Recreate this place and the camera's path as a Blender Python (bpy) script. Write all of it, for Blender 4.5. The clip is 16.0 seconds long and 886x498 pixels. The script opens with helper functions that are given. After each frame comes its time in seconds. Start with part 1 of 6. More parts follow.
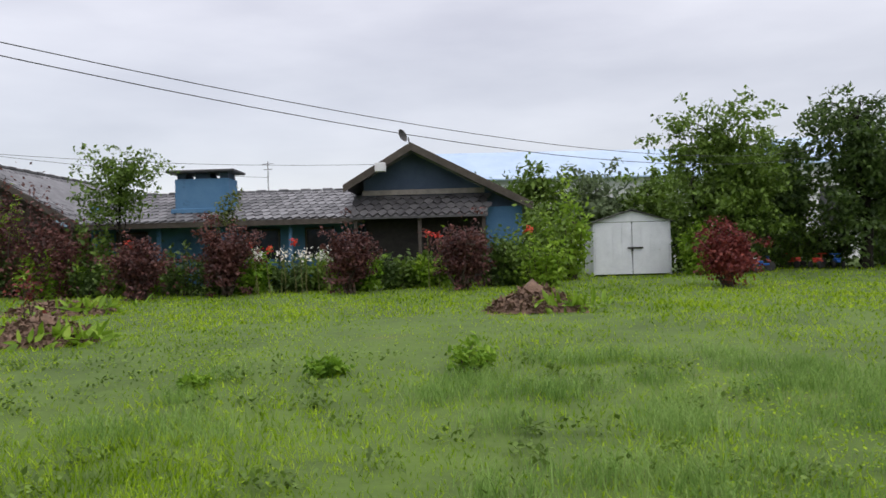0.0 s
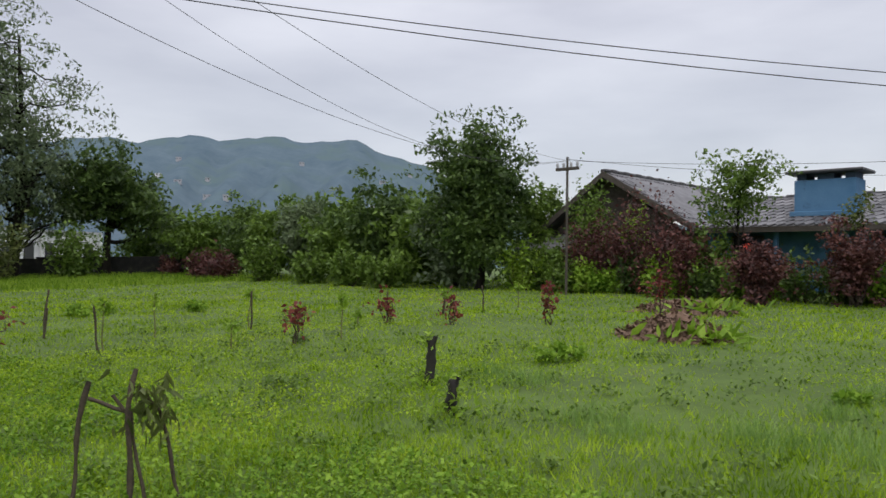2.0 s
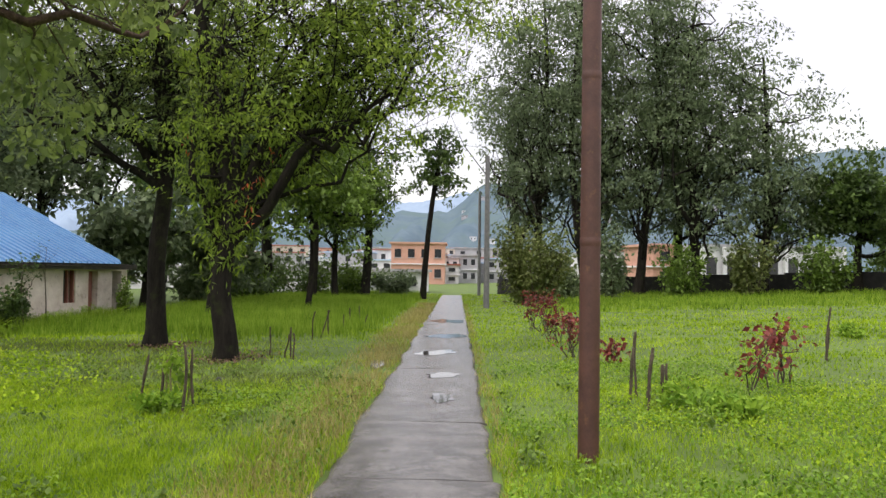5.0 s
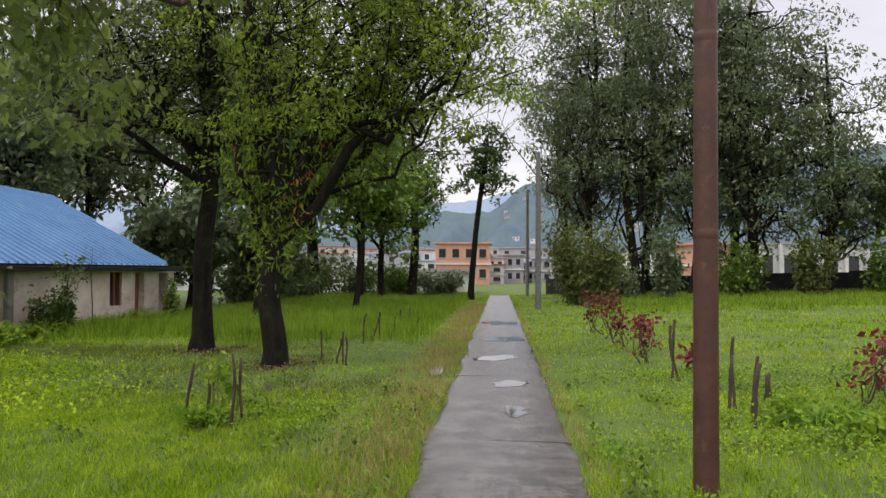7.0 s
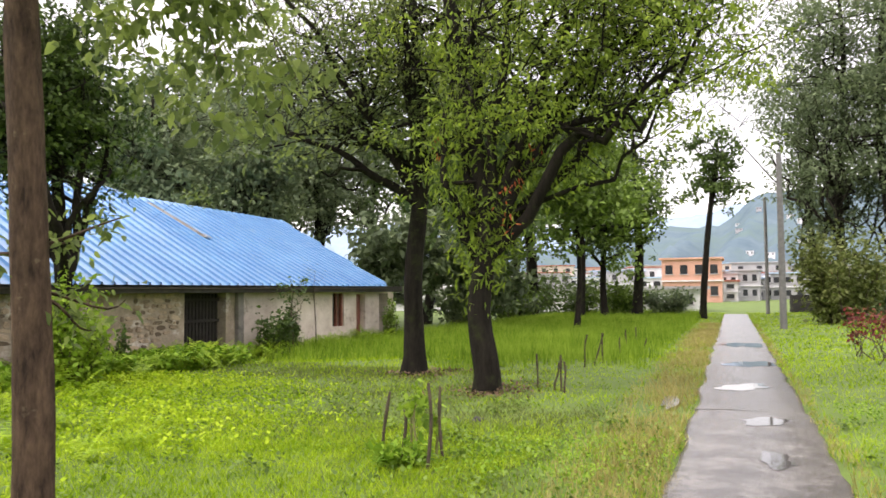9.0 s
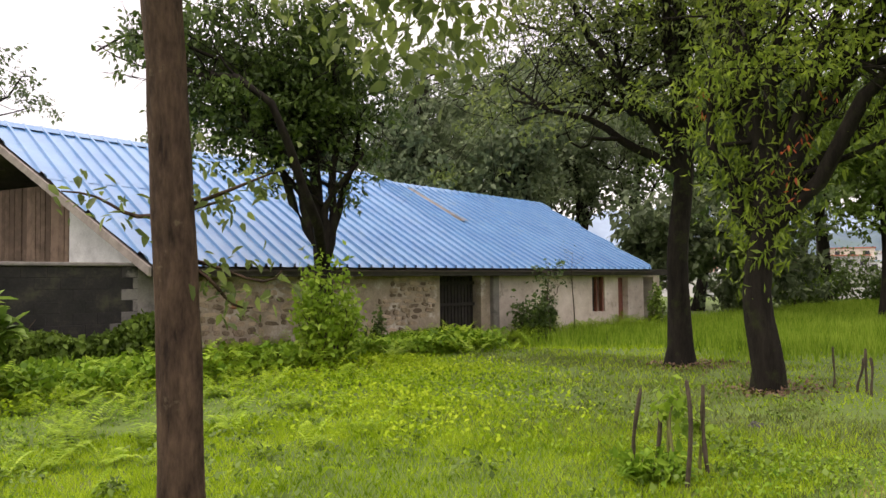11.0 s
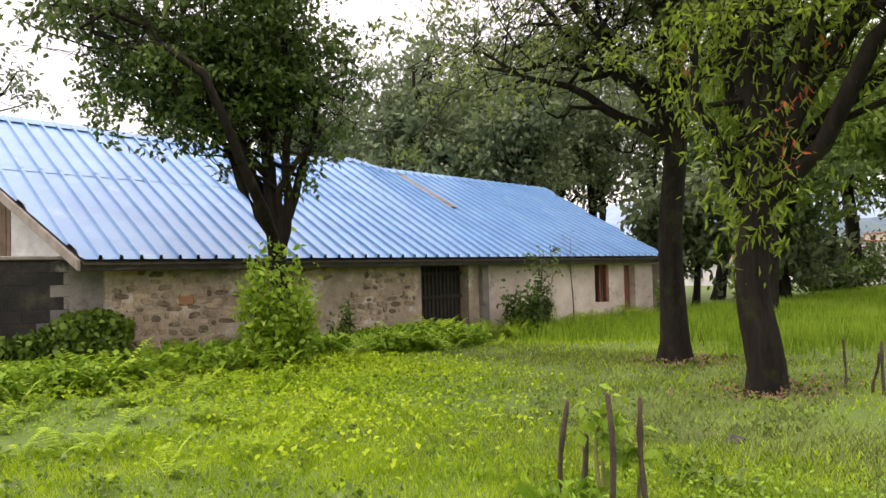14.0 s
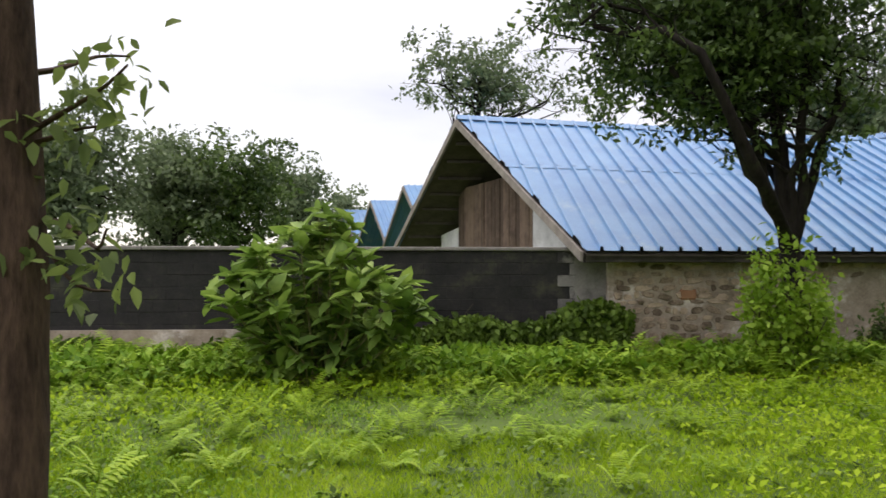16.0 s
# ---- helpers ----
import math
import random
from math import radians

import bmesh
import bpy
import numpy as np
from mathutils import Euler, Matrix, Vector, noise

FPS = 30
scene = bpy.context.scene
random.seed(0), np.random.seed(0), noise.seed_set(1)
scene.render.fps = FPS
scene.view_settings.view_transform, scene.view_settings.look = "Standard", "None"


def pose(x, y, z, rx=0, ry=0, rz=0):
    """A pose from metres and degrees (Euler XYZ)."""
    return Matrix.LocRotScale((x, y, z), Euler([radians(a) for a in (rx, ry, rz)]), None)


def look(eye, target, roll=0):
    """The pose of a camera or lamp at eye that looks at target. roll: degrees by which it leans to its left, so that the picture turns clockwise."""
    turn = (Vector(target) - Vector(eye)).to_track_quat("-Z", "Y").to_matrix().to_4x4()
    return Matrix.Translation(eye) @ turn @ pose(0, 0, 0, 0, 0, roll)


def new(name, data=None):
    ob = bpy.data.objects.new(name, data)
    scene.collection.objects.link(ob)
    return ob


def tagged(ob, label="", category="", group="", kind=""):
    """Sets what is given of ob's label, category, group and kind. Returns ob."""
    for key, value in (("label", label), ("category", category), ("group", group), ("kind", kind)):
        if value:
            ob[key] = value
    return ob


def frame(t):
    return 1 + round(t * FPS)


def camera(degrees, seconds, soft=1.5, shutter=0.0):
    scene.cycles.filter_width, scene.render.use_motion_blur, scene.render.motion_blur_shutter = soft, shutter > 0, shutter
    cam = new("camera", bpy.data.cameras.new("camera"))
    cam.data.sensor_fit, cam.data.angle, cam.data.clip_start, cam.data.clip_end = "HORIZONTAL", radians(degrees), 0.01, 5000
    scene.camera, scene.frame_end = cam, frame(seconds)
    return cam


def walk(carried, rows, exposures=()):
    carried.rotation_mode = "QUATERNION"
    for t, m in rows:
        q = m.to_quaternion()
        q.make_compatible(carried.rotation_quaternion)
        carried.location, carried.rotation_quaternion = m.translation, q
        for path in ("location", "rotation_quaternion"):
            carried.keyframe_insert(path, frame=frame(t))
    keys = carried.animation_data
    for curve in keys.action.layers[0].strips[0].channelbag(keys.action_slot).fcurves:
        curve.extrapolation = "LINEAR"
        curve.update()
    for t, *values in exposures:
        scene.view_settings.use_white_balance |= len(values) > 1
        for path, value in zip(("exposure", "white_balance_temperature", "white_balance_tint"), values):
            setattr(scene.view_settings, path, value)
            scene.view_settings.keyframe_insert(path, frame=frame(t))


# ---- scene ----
# ---------------------------------------------------------------- camera
cam = camera(58.3, 16.0, 1.5, 0.08)
PATH = [
    (0, look((1.332, 0.839, 1.79), (1.253, 2.838, 1.812), -1.5)),
    (0.5, look((1.276, 0.871, 1.785), (0.808, 2.815, 1.806), -0.9)),
    (1, look((1.088, 0.831, 1.793), (0.285, 2.663, 1.811), -0.1)),
    (1.5, look((0.809, 0.854, 1.779), (-0.264, 2.541, 1.814), 0.4)),
    (2, look((0.657, 0.9, 1.759), (-0.718, 2.351, 1.802), 0.8)),
    (2.5, look((0.436, 1.073, 1.779), (-1.171, 2.262, 1.835), 0.6)),
    (3, look((0.243, 1.054, 1.771), (-1.482, 2.064, 1.825), 0.8)),
    (3.5, look((0.007, 0.929, 1.765), (-1.766, 1.853, 1.827), 0.9)),
    (4, look((-0.247, 0.834, 1.745), (-2.183, 1.335, 1.796), 0.8)),
    (4.5, look((-0.637, 0.781, 1.747), (-2.636, 0.75, 1.811), 0.9)),
    (7, look((-2.014, 0.289, 1.735), (-4.002, 0.075, 1.794), 0.3)),
    (7.5, look((-2.384, 0.222, 1.717), (-4.359, -0.086, 1.79), 0.0)),
    (8, look((-2.763, 0.12, 1.709), (-4.727, -0.248, 1.787), -0.2)),
    (8.5, look((-3.066, 0.114, 1.688), (-5.03, -0.248, 1.786), -0.1)),
    (9, look((-3.47, 0.055, 1.684), (-5.322, -0.694, 1.793), -0.5)),
    (9.5, look((-3.69, -0.117, 1.708), (-5.417, -1.12, 1.819), -0.6)),
    (10, look((-4.048, -0.188, 1.662), (-5.627, -1.411, 1.765), -0.7)),
    (12.5, look((-5.559, -0.505, 1.578), (-7.037, -1.851, 1.652), -0.7)),
    (13, look((-5.961, -0.516, 1.55), (-7.427, -1.875, 1.623), -1.4)),
    (13.5, look((-6.331, -0.474, 1.518), (-7.776, -1.856, 1.581), -2.4)),
    (14, look((-6.598, -0.528, 1.519), (-8.052, -1.899, 1.583), -1.5)),
    (14.5, look((-6.892, -0.57, 1.491), (-8.125, -2.142, 1.569), -1.9)),
    (15, look((-7.183, -0.737, 1.513), (-8.076, -2.525, 1.593), -1.5)),
    (15.5, look((-7.304, -0.857, 1.53), (-8.077, -2.7, 1.604), 0.9)),
    (16, look((-7.45, -0.95, 1.54), (-7.776, -2.922, 1.601), 0.0)),
]
EXPOSURES = [
    (0.0, -0.05, 6650, 11), (1.5, -0.2, 6600, 10), (2.0, -0.22, 6600, 10), (3.0, 0.0, 6700, 10), (3.5, 0.12, 6700, 10), (4.0, 0.26, 6850, 11), (4.5, 0.6, 7000, 12), (7.0, 0.22, 7100, 14), (7.5, 0.24, 7150, 14), (8.0, 1.2, 7250, 15), (8.5, 0.75, 7300, 15.5),
    (9.0, 1.15, 7400, 15.5), (9.5, 1.17, 7500, 16), (10.0, 0.65, 7650, 17), (12.5, 0.95, 7750, 20), (13.0, 1.05, 7750, 19.5), (13.5, 0.9, 7750, 19), (14.5, 0.95, 7600, 18), (15.0, -0.05, 7100, 13.5), (15.5, 0.05, 7050, 13.5), (16.0, 0.37, 7050, 13),
]
walk(cam, PATH, EXPOSURES)

# ---------------------------------------------------------------- world and sun
SUN_ELEVATION, SUN_TURN = radians(58), radians(140)
world = bpy.data.worlds.new("overcast_sky")
scene.world = world
world.use_nodes = True
wn, wl = world.node_tree.nodes, world.node_tree.links
wn.clear()
sky = wn.new("ShaderNodeTexSky")
sky.sky_type, sky.sun_disc = "NISHITA", False
sky.sun_elevation, sky.sun_rotation = SUN_ELEVATION, SUN_TURN
coord = wn.new("ShaderNodeTexCoord")
stretch = wn.new("ShaderNodeMapping")
stretch.inputs["Scale"].default_value = (1.2, 1.2, 4.5)
clouds = wn.new("ShaderNodeTexNoise")
clouds.inputs["Scale"].default_value, clouds.inputs["Detail"].default_value = 2.2, 5.0
cloud_ramp = wn.new("ShaderNodeValToRGB")
cloud_ramp.color_ramp.elements[0].position, cloud_ramp.color_ramp.elements[0].color = 0.3, (0.50, 0.49, 0.535, 1)
cloud_ramp.color_ramp.elements[1].position, cloud_ramp.color_ramp.elements[1].color = 0.72, (0.72, 0.71, 0.75, 1)
split = wn.new("ShaderNodeSeparateXYZ")
lift = wn.new("ShaderNodeMapRange")
lift.inputs["From Min"].default_value, lift.inputs["From Max"].default_value = 0.22, 1.0
lift.inputs["To Min"].default_value, lift.inputs["To Max"].default_value = 1.0, 3.0
brighten = wn.new("ShaderNodeVectorMath")
brighten.operation = "SCALE"
back_a = wn.new("ShaderNodeBackground")
back_b = wn.new("ShaderNodeBackground")
back_a.inputs["Strength"].default_value = 0.05
back_b.inputs["Strength"].default_value = 0.95
both = wn.new("ShaderNodeAddShader")
wout = wn.new("ShaderNodeOutputWorld")
wl.new(coord.outputs["Generated"], stretch.inputs["Vector"])
wl.new(stretch.outputs["Vector"], clouds.inputs["Vector"])
wl.new(clouds.outputs["Fac"], cloud_ramp.inputs["Fac"])
wl.new(coord.outputs["Generated"], split.inputs["Vector"])
wl.new(split.outputs["Z"], lift.inputs["Value"])
wl.new(cloud_ramp.outputs["Color"], brighten.inputs[0])
wl.new(lift.outputs["Result"], brighten.inputs["Scale"])
wl.new(brighten.outputs["Vector"], back_b.inputs["Color"])
wl.new(sky.outputs["Color"], back_a.inputs["Color"])
wl.new(back_a.outputs["Background"], both.inputs[0])
wl.new(back_b.outputs["Background"], both.inputs[1])
wl.new(both.outputs["Shader"], wout.inputs["Surface"])

sun = new("sun", bpy.data.lights.new("sun", "SUN"))
sun.data.energy, sun.data.angle, sun.data.color = 0.9, radians(30), (1.0, 0.97, 0.92)
sun.rotation_euler = (radians(90) - SUN_ELEVATION, 0, radians(180) - SUN_TURN)


# ---------------------------------------------------------------- materials
def surf(name, dark, light, scale=4.0, rough=0.8, bump=0.3, fine=40.0, metal=0.0, stain=None, stain_scale=0.7, stain_at=0.55, spec=0.5,
         island=False, grain=1.0):
    """A surface mottled at two scales, with fine relief and, where given, stains of their own shape."""
    m = bpy.data.materials.new(name)
    m.use_nodes = True
    n, l = m.node_tree.nodes, m.node_tree.links
    b = n["Principled BSDF"]
    tc = n.new("ShaderNodeTexCoord")
    geo = n.new("ShaderNodeNewGeometry")
    big = n.new("ShaderNodeTexNoise")
    big.inputs["Scale"].default_value, big.inputs["Detail"].default_value, big.inputs["Roughness"].default_value = scale, 6.0, 0.65
    small = n.new("ShaderNodeTexNoise")
    small.inputs["Scale"].default_value, small.inputs["Detail"].default_value = fine, 3.0
    along = n.new("ShaderNodeMapping")
    along.inputs["Scale"].default_value = (1, 1, grain)
    l.new(geo.outputs["Position"], along.inputs["Vector"])
    l.new(along.outputs["Vector"], big.inputs["Vector"])
    l.new(along.outputs["Vector"], small.inputs["Vector"])
    add = n.new("ShaderNodeMath")
    add.operation = "MULTIPLY_ADD"
    add.inputs[1].default_value = 0.35
    l.new(small.outputs["Fac"], add.inputs[0])
    l.new(big.outputs["Fac"], add.inputs[2])
    source = add.outputs[0]
    if island:
        mixed = n.new("ShaderNodeMath")
        mixed.operation = "MULTIPLY_ADD"
        mixed.inputs[1].default_value = 0.5
        info = n.new("ShaderNodeObjectInfo")
        l.new(info.outputs["Random"], mixed.inputs[0])
        half = n.new("ShaderNodeMath")
        half.operation = "SUBTRACT"
        half.inputs[1].default_value = 0.25
        l.new(source, half.inputs[0])
        l.new(half.outputs[0], mixed.inputs[2])
        source = mixed.outputs[0]
    ramp = n.new("ShaderNodeValToRGB")
    ramp.color_ramp.elements[0].position, ramp.color_ramp.elements[0].color = 0.45, (*dark, 1)
    ramp.color_ramp.elements[1].position, ramp.color_ramp.elements[1].color = 0.92, (*light, 1)
    l.new(source, ramp.inputs["Fac"])
    colour = ramp.outputs["Color"]
    if stain:
        sn = n.new("ShaderNodeTexNoise")
        sn.inputs["Scale"].default_value, sn.inputs["Detail"].default_value, sn.inputs["Roughness"].default_value = stain_scale, 8.0, 0.7
        l.new(geo.outputs["Position"], sn.inputs["Vector"])
        sr = n.new("ShaderNodeValToRGB")
        sr.color_ramp.elements[0].position, sr.color_ramp.elements[1].position = stain_at - 0.05, stain_at + 0.08
        l.new(sn.outputs["Fac"], sr.inputs["Fac"])
        mix = n.new("ShaderNodeMixRGB")
        mix.inputs["Color2"].default_value = (*stain, 1)
        l.new(sr.outputs["Color"], mix.inputs["Fac"])
        l.new(colour, mix.inputs["Color1"])
        colour = mix.outputs["Color"]
    l.new(colour, b.inputs["Base Color"])
    b.inputs["Roughness"].default_value, b.inputs["Metallic"].default_value = rough, metal
    b.inputs["Specular IOR Level"].default_value = spec
    if bump:
        bp = n.new("ShaderNodeBump")
        bp.inputs["Strength"].default_value, bp.inputs["Distance"].default_value = bump, 0.02
        l.new(add.outputs[0], bp.inputs["Height"])
        l.new(bp.outputs["Normal"], b.inputs["Normal"])
    return m


def foliage(name, dark, mid, light, patch=0.6, through_light=0.35, rough=0.55, gloss=0.3):
    """Leaves or blades: each one its own shade, with drifts of colour, and light passing through."""
    m = bpy.data.materials.new(name)
    m.use_nodes = True
    n, l = m.node_tree.nodes, m.node_tree.links
    b = n["Principled BSDF"]
    geo = n.new("ShaderNodeNewGeometry")
    drift = n.new("ShaderNodeTexNoise")
    drift.inputs["Scale"].default_value, drift.inputs["Detail"].default_value = patch, 4.0
    l.new(geo.outputs["Position"], drift.inputs["Vector"])
    mixed = n.new("ShaderNodeMath")
    mixed.operation = "MULTIPLY_ADD"
    mixed.inputs[1].default_value = 0.42
    l.new(geo.outputs["Random Per Island"], mixed.inputs[0])
    near = n.new("ShaderNodeTexNoise")
    near.inputs["Scale"].default_value, near.inputs["Detail"].default_value = patch * 7, 3.0
    l.new(geo.outputs["Position"], near.inputs["Vector"])
    both_drifts = n.new("ShaderNodeMath")
    both_drifts.operation = "MULTIPLY_ADD"
    both_drifts.inputs[1].default_value = 0.7
    l.new(near.outputs["Fac"], both_drifts.inputs[0])
    l.new(drift.outputs["Fac"], both_drifts.inputs[2])
    level = n.new("ShaderNodeMath")
    level.operation = "SUBTRACT"
    level.inputs[1].default_value = 0.335
    l.new(both_drifts.outputs[0], level.inputs[0])
    l.new(level.outputs[0], mixed.inputs[2])
    ramp = n.new("ShaderNodeValToRGB")
    e = ramp.color_ramp.elements
    drift.inputs["Roughness"].default_value = 0.7
    e[0].position, e[0].color = 0.42, (*dark, 1)
    e[1].position, e[1].color = 0.98, (*light, 1)
    k = e.new(0.7)
    k.color = (*mid, 1)
    l.new(mixed.outputs[0], ramp.inputs["Fac"])
    l.new(ramp.outputs["Color"], b.inputs["Base Color"])
    b.inputs["Roughness"].default_value, b.inputs["Specular IOR Level"].default_value = rough, gloss
    tr = n.new("ShaderNodeBsdfTranslucent")
    l.new(ramp.outputs["Color"], tr.inputs["Color"])
    mx = n.new("ShaderNodeMixShader")
    mx.inputs["Fac"].default_value = through_light
    l.new(b.outputs["BSDF"], mx.inputs[1])
    l.new(tr.outputs["BSDF"], mx.inputs[2])
    l.new(mx.outputs["Shader"], n["Material Output"].inputs["Surface"])
    return m


M_SOIL = surf("soil_and_turf", (0.045, 0.080, 0.010), (0.10, 0.165, 0.018), 0.8, 0.95, 0.8, 12, stain=(0.12, 0.11, 0.04), stain_scale=0.35, stain_at=0.66)
M_GRASS = foliage("grass", (0.085, 0.165, 0.008), (0.235, 0.375, 0.015), (0.41, 0.54, 0.045), 0.35, 0.4, 0.8, 0.08)
M_TALL = foliage("tall_grass", (0.08, 0.15, 0.014), (0.17, 0.29, 0.024), (0.30, 0.42, 0.06), 0.4, 0.4, 0.8, 0.1)
M_DRY = foliage("dry_grass", (0.20, 0.17, 0.05), (0.32, 0.28, 0.09), (0.42, 0.36, 0.14), 0.5, 0.3)
M_WEED = foliage("weed_leaves", (0.075, 0.165, 0.014), (0.15, 0.28, 0.022), (0.26, 0.40, 0.045), 0.8, 0.3, 0.65, 0.18)
M_FERN = foliage("fern", (0.12, 0.22, 0.012), (0.23, 0.38, 0.018), (0.36, 0.50, 0.04), 0.9, 0.35)
M_PALE = foliage("pale_grass", (0.11, 0.21, 0.04), (0.19, 0.32, 0.07), (0.30, 0.43, 0.13), 0.9, 0.35, 0.7, 0.15)
M_LEAF_DARK = foliage("dark_leaves", (0.03, 0.058, 0.014), (0.06, 0.105, 0.024), (0.12, 0.19, 0.04), 0.5, 0.32)
M_LEAF_GREY = foliage("grey_green_leaves", (0.075, 0.11, 0.055), (0.125, 0.17, 0.085), (0.19, 0.25, 0.12), 0.3, 0.35)
M_LEAF_MID = foliage("mid_green_leaves", (0.05, 0.09, 0.014), (0.10, 0.17, 0.024), (0.18, 0.28, 0.045), 0.5, 0.3)
M_LEAF_TOP = foliage("canopy_leaves", (0.08, 0.13, 0.02), (0.18, 0.27, 0.036), (0.33, 0.45, 0.06), 0.6, 0.6)
M_LEAF_CANOPY = foliage("dull_canopy_leaves", (0.075, 0.115, 0.034), (0.15, 0.205, 0.06), (0.27, 0.35, 0.09), 0.6, 0.5)
M_LEAF_BRIGHT = foliage("bright_leaves", (0.10, 0.19, 0.014), (0.20, 0.34, 0.025), (0.33, 0.47, 0.06), 0.6, 0.4)
M_LEAF_OLIVE = foliage("olive_leaves", (0.06, 0.085, 0.02), (0.11, 0.14, 0.035), (0.17, 0.20, 0.06), 0.5, 0.3)
M_LEAF_RED = foliage("red_leaves", (0.07, 0.016, 0.018), (0.16, 0.03, 0.028), (0.28, 0.07, 0.05), 1.2, 0.3)
M_SHRUB = foliage("soft_shrub_leaves", (0.10, 0.18, 0.035), (0.18, 0.29, 0.055), (0.30, 0.42, 0.09), 0.9, 0.35)
M_LEAF_PURPLE = foliage("purple_leaves", (0.045, 0.024, 0.023), (0.10, 0.04, 0.037), (0.18, 0.075, 0.06), 1.0, 0.25)
M_BARK = surf("dark_bark", (0.007, 0.006, 0.005), (0.028, 0.024, 0.019), 9, 0.95, 1.0, 40, stain=(0.03, 0.036, 0.014), stain_scale=2.2, stain_at=0.6, spec=0.12, grain=0.22)
M_BARK_BROWN = surf("brown_bark", (0.018, 0.011, 0.008), (0.115, 0.075, 0.05), 16, 0.9, 1.0, 60, stain=(0.16, 0.13, 0.085), stain_scale=6, stain_at=0.66, spec=0.2, grain=0.3)
M_STICK = surf("weathered_stick", (0.03, 0.022, 0.014), (0.10, 0.075, 0.05), 9, 0.9, 0.8, 50, stain=(0.08, 0.1, 0.03), stain_scale=6, stain_at=0.66)
M_STEM = surf("sapling_stem", (0.10, 0.10, 0.03), (0.20, 0.20, 0.07), 9, 0.8, 0.4, 50)
M_PATH = surf("wet_concrete", (0.055, 0.051, 0.047), (0.16, 0.15, 0.14), 2.2, 0.26, 0.4, 45, stain=(0.042, 0.039, 0.036), stain_scale=1.7, stain_at=0.56)
M_WATER = surf("puddle_water", (0.035, 0.034, 0.033), (0.06, 0.058, 0.055), 2, 0.05, 0.03, 8)
M_POLE = surf("rusty_pole_paint", (0.055, 0.022, 0.017), (0.11, 0.045, 0.032), 5, 0.55, 0.25, 60, stain=(0.16, 0.075, 0.035), stain_scale=7, stain_at=0.64)
M_POLE_GREY = surf("grey_pole", (0.10, 0.10, 0.10), (0.18, 0.18, 0.175), 5, 0.7, 0.2, 50)
M_WIRE = surf("black_cable", (0.02, 0.02, 0.02), (0.035, 0.035, 0.035), 5, 0.6, 0.0)
M_ROOF = surf("blue_sheet_metal", (0.06, 0.18, 0.38), (0.12, 0.28, 0.48), 0.8, 0.28, 0.08, 30, stain=(0.18, 0.30, 0.42), stain_scale=0.9, stain_at=0.62, spec=0.6)
M_ROOF_OLD = surf("grey_rusty_sheet", (0.20, 0.18, 0.16), (0.38, 0.35, 0.31), 3, 0.5, 0.1, 30)
M_RUBBLE = surf("rubble_mortar", (0.20, 0.16, 0.12), (0.46, 0.38, 0.30), 2.5, 0.95, 0.9, 25, stain=(0.68, 0.62, 0.56), stain_scale=1.5, stain_at=0.59)
M_STONE = surf("fieldstone", (0.12, 0.088, 0.06), (0.48, 0.37, 0.27), 5, 0.9, 0.7, 40, island=True)
M_STONE_RED = surf("reddish_stone", (0.28, 0.13, 0.07), (0.38, 0.2, 0.11), 6, 0.9, 0.6, 40)
M_PLASTER = surf("old_pink_plaster", (0.46, 0.38, 0.32), (0.74, 0.66, 0.59), 1.6, 0.9, 0.4, 30, stain=(0.26, 0.22, 0.17), stain_scale=1.7, stain_at=0.60)
M_PLASTER_GREY = surf("grey_plaster", (0.12, 0.113, 0.10), (0.27, 0.255, 0.23), 2.2, 0.9, 0.4, 30, stain=(0.1, 0.095, 0.085), stain_scale=1.5, stain_at=0.58)
M_BLACKWALL = surf("mildewed_concrete", (0.010, 0.010, 0.010), (0.034, 0.032, 0.030), 2.0, 0.95, 0.5, 30, stain=(0.055, 0.055, 0.035), stain_scale=2.0, stain_at=0.60)
M_BLOCK = surf("concrete_block", (0.13, 0.125, 0.115), (0.28, 0.265, 0.245), 3, 0.9, 0.6, 40, stain=(0.04, 0.038, 0.036), stain_scale=1.5, stain_at=0.5, island=True)
M_COPING = surf("coping_concrete", (0.14, 0.13, 0.12), (0.3, 0.28, 0.26), 4, 0.9, 0.5, 40)
M_WHITEWASH = surf("whitewash", (0.45, 0.45, 0.46), (0.72, 0.72, 0.73), 3, 0.9, 0.5, 30)
M_PLANK = surf("weathered_plank", (0.07, 0.045, 0.032), (0.19, 0.13, 0.095), 4, 0.9, 0.5, 60, island=True)
M_BEAM = surf("dark_timber", (0.045, 0.036, 0.028), (0.10, 0.085, 0.07), 4, 0.9, 0.5, 50)
M_WETBEAM = surf("wet_black_timber", (0.014, 0.012, 0.010), (0.055, 0.046, 0.038), 5, 0.7, 0.6, 50, stain=(0.12, 0.10, 0.085), stain_scale=1.6, stain_at=0.64)
M_RAKE = surf("grey_timber", (0.16, 0.14, 0.12), (0.30, 0.27, 0.24), 4, 0.9, 0.5, 50)
# black timber, also used for sheets that stand in for unlit interiors
M_DARKWOOD_AND_SHADE = surf("black_wood_and_shade", (0.012, 0.010, 0.009), (0.035, 0.03, 0.026), 5, 0.85, 0.4, 50)
M_REDDOOR = surf("red_brown_door", (0.16, 0.05, 0.035), (0.26, 0.1, 0.07), 5, 0.7, 0.3, 50)
M_BLUEWALL = surf("blue_limewash", (0.055, 0.15, 0.27), (0.10, 0.22, 0.36), 1.2, 0.9, 0.3, 30, stain=(0.04, 0.09, 0.15), stain_scale=1.0, stain_at=0.6)
M_BLUEWALL_DK = surf("dull_blue_board", (0.035, 0.055, 0.09), (0.07, 0.10, 0.15), 1.4, 0.9, 0.3, 30)
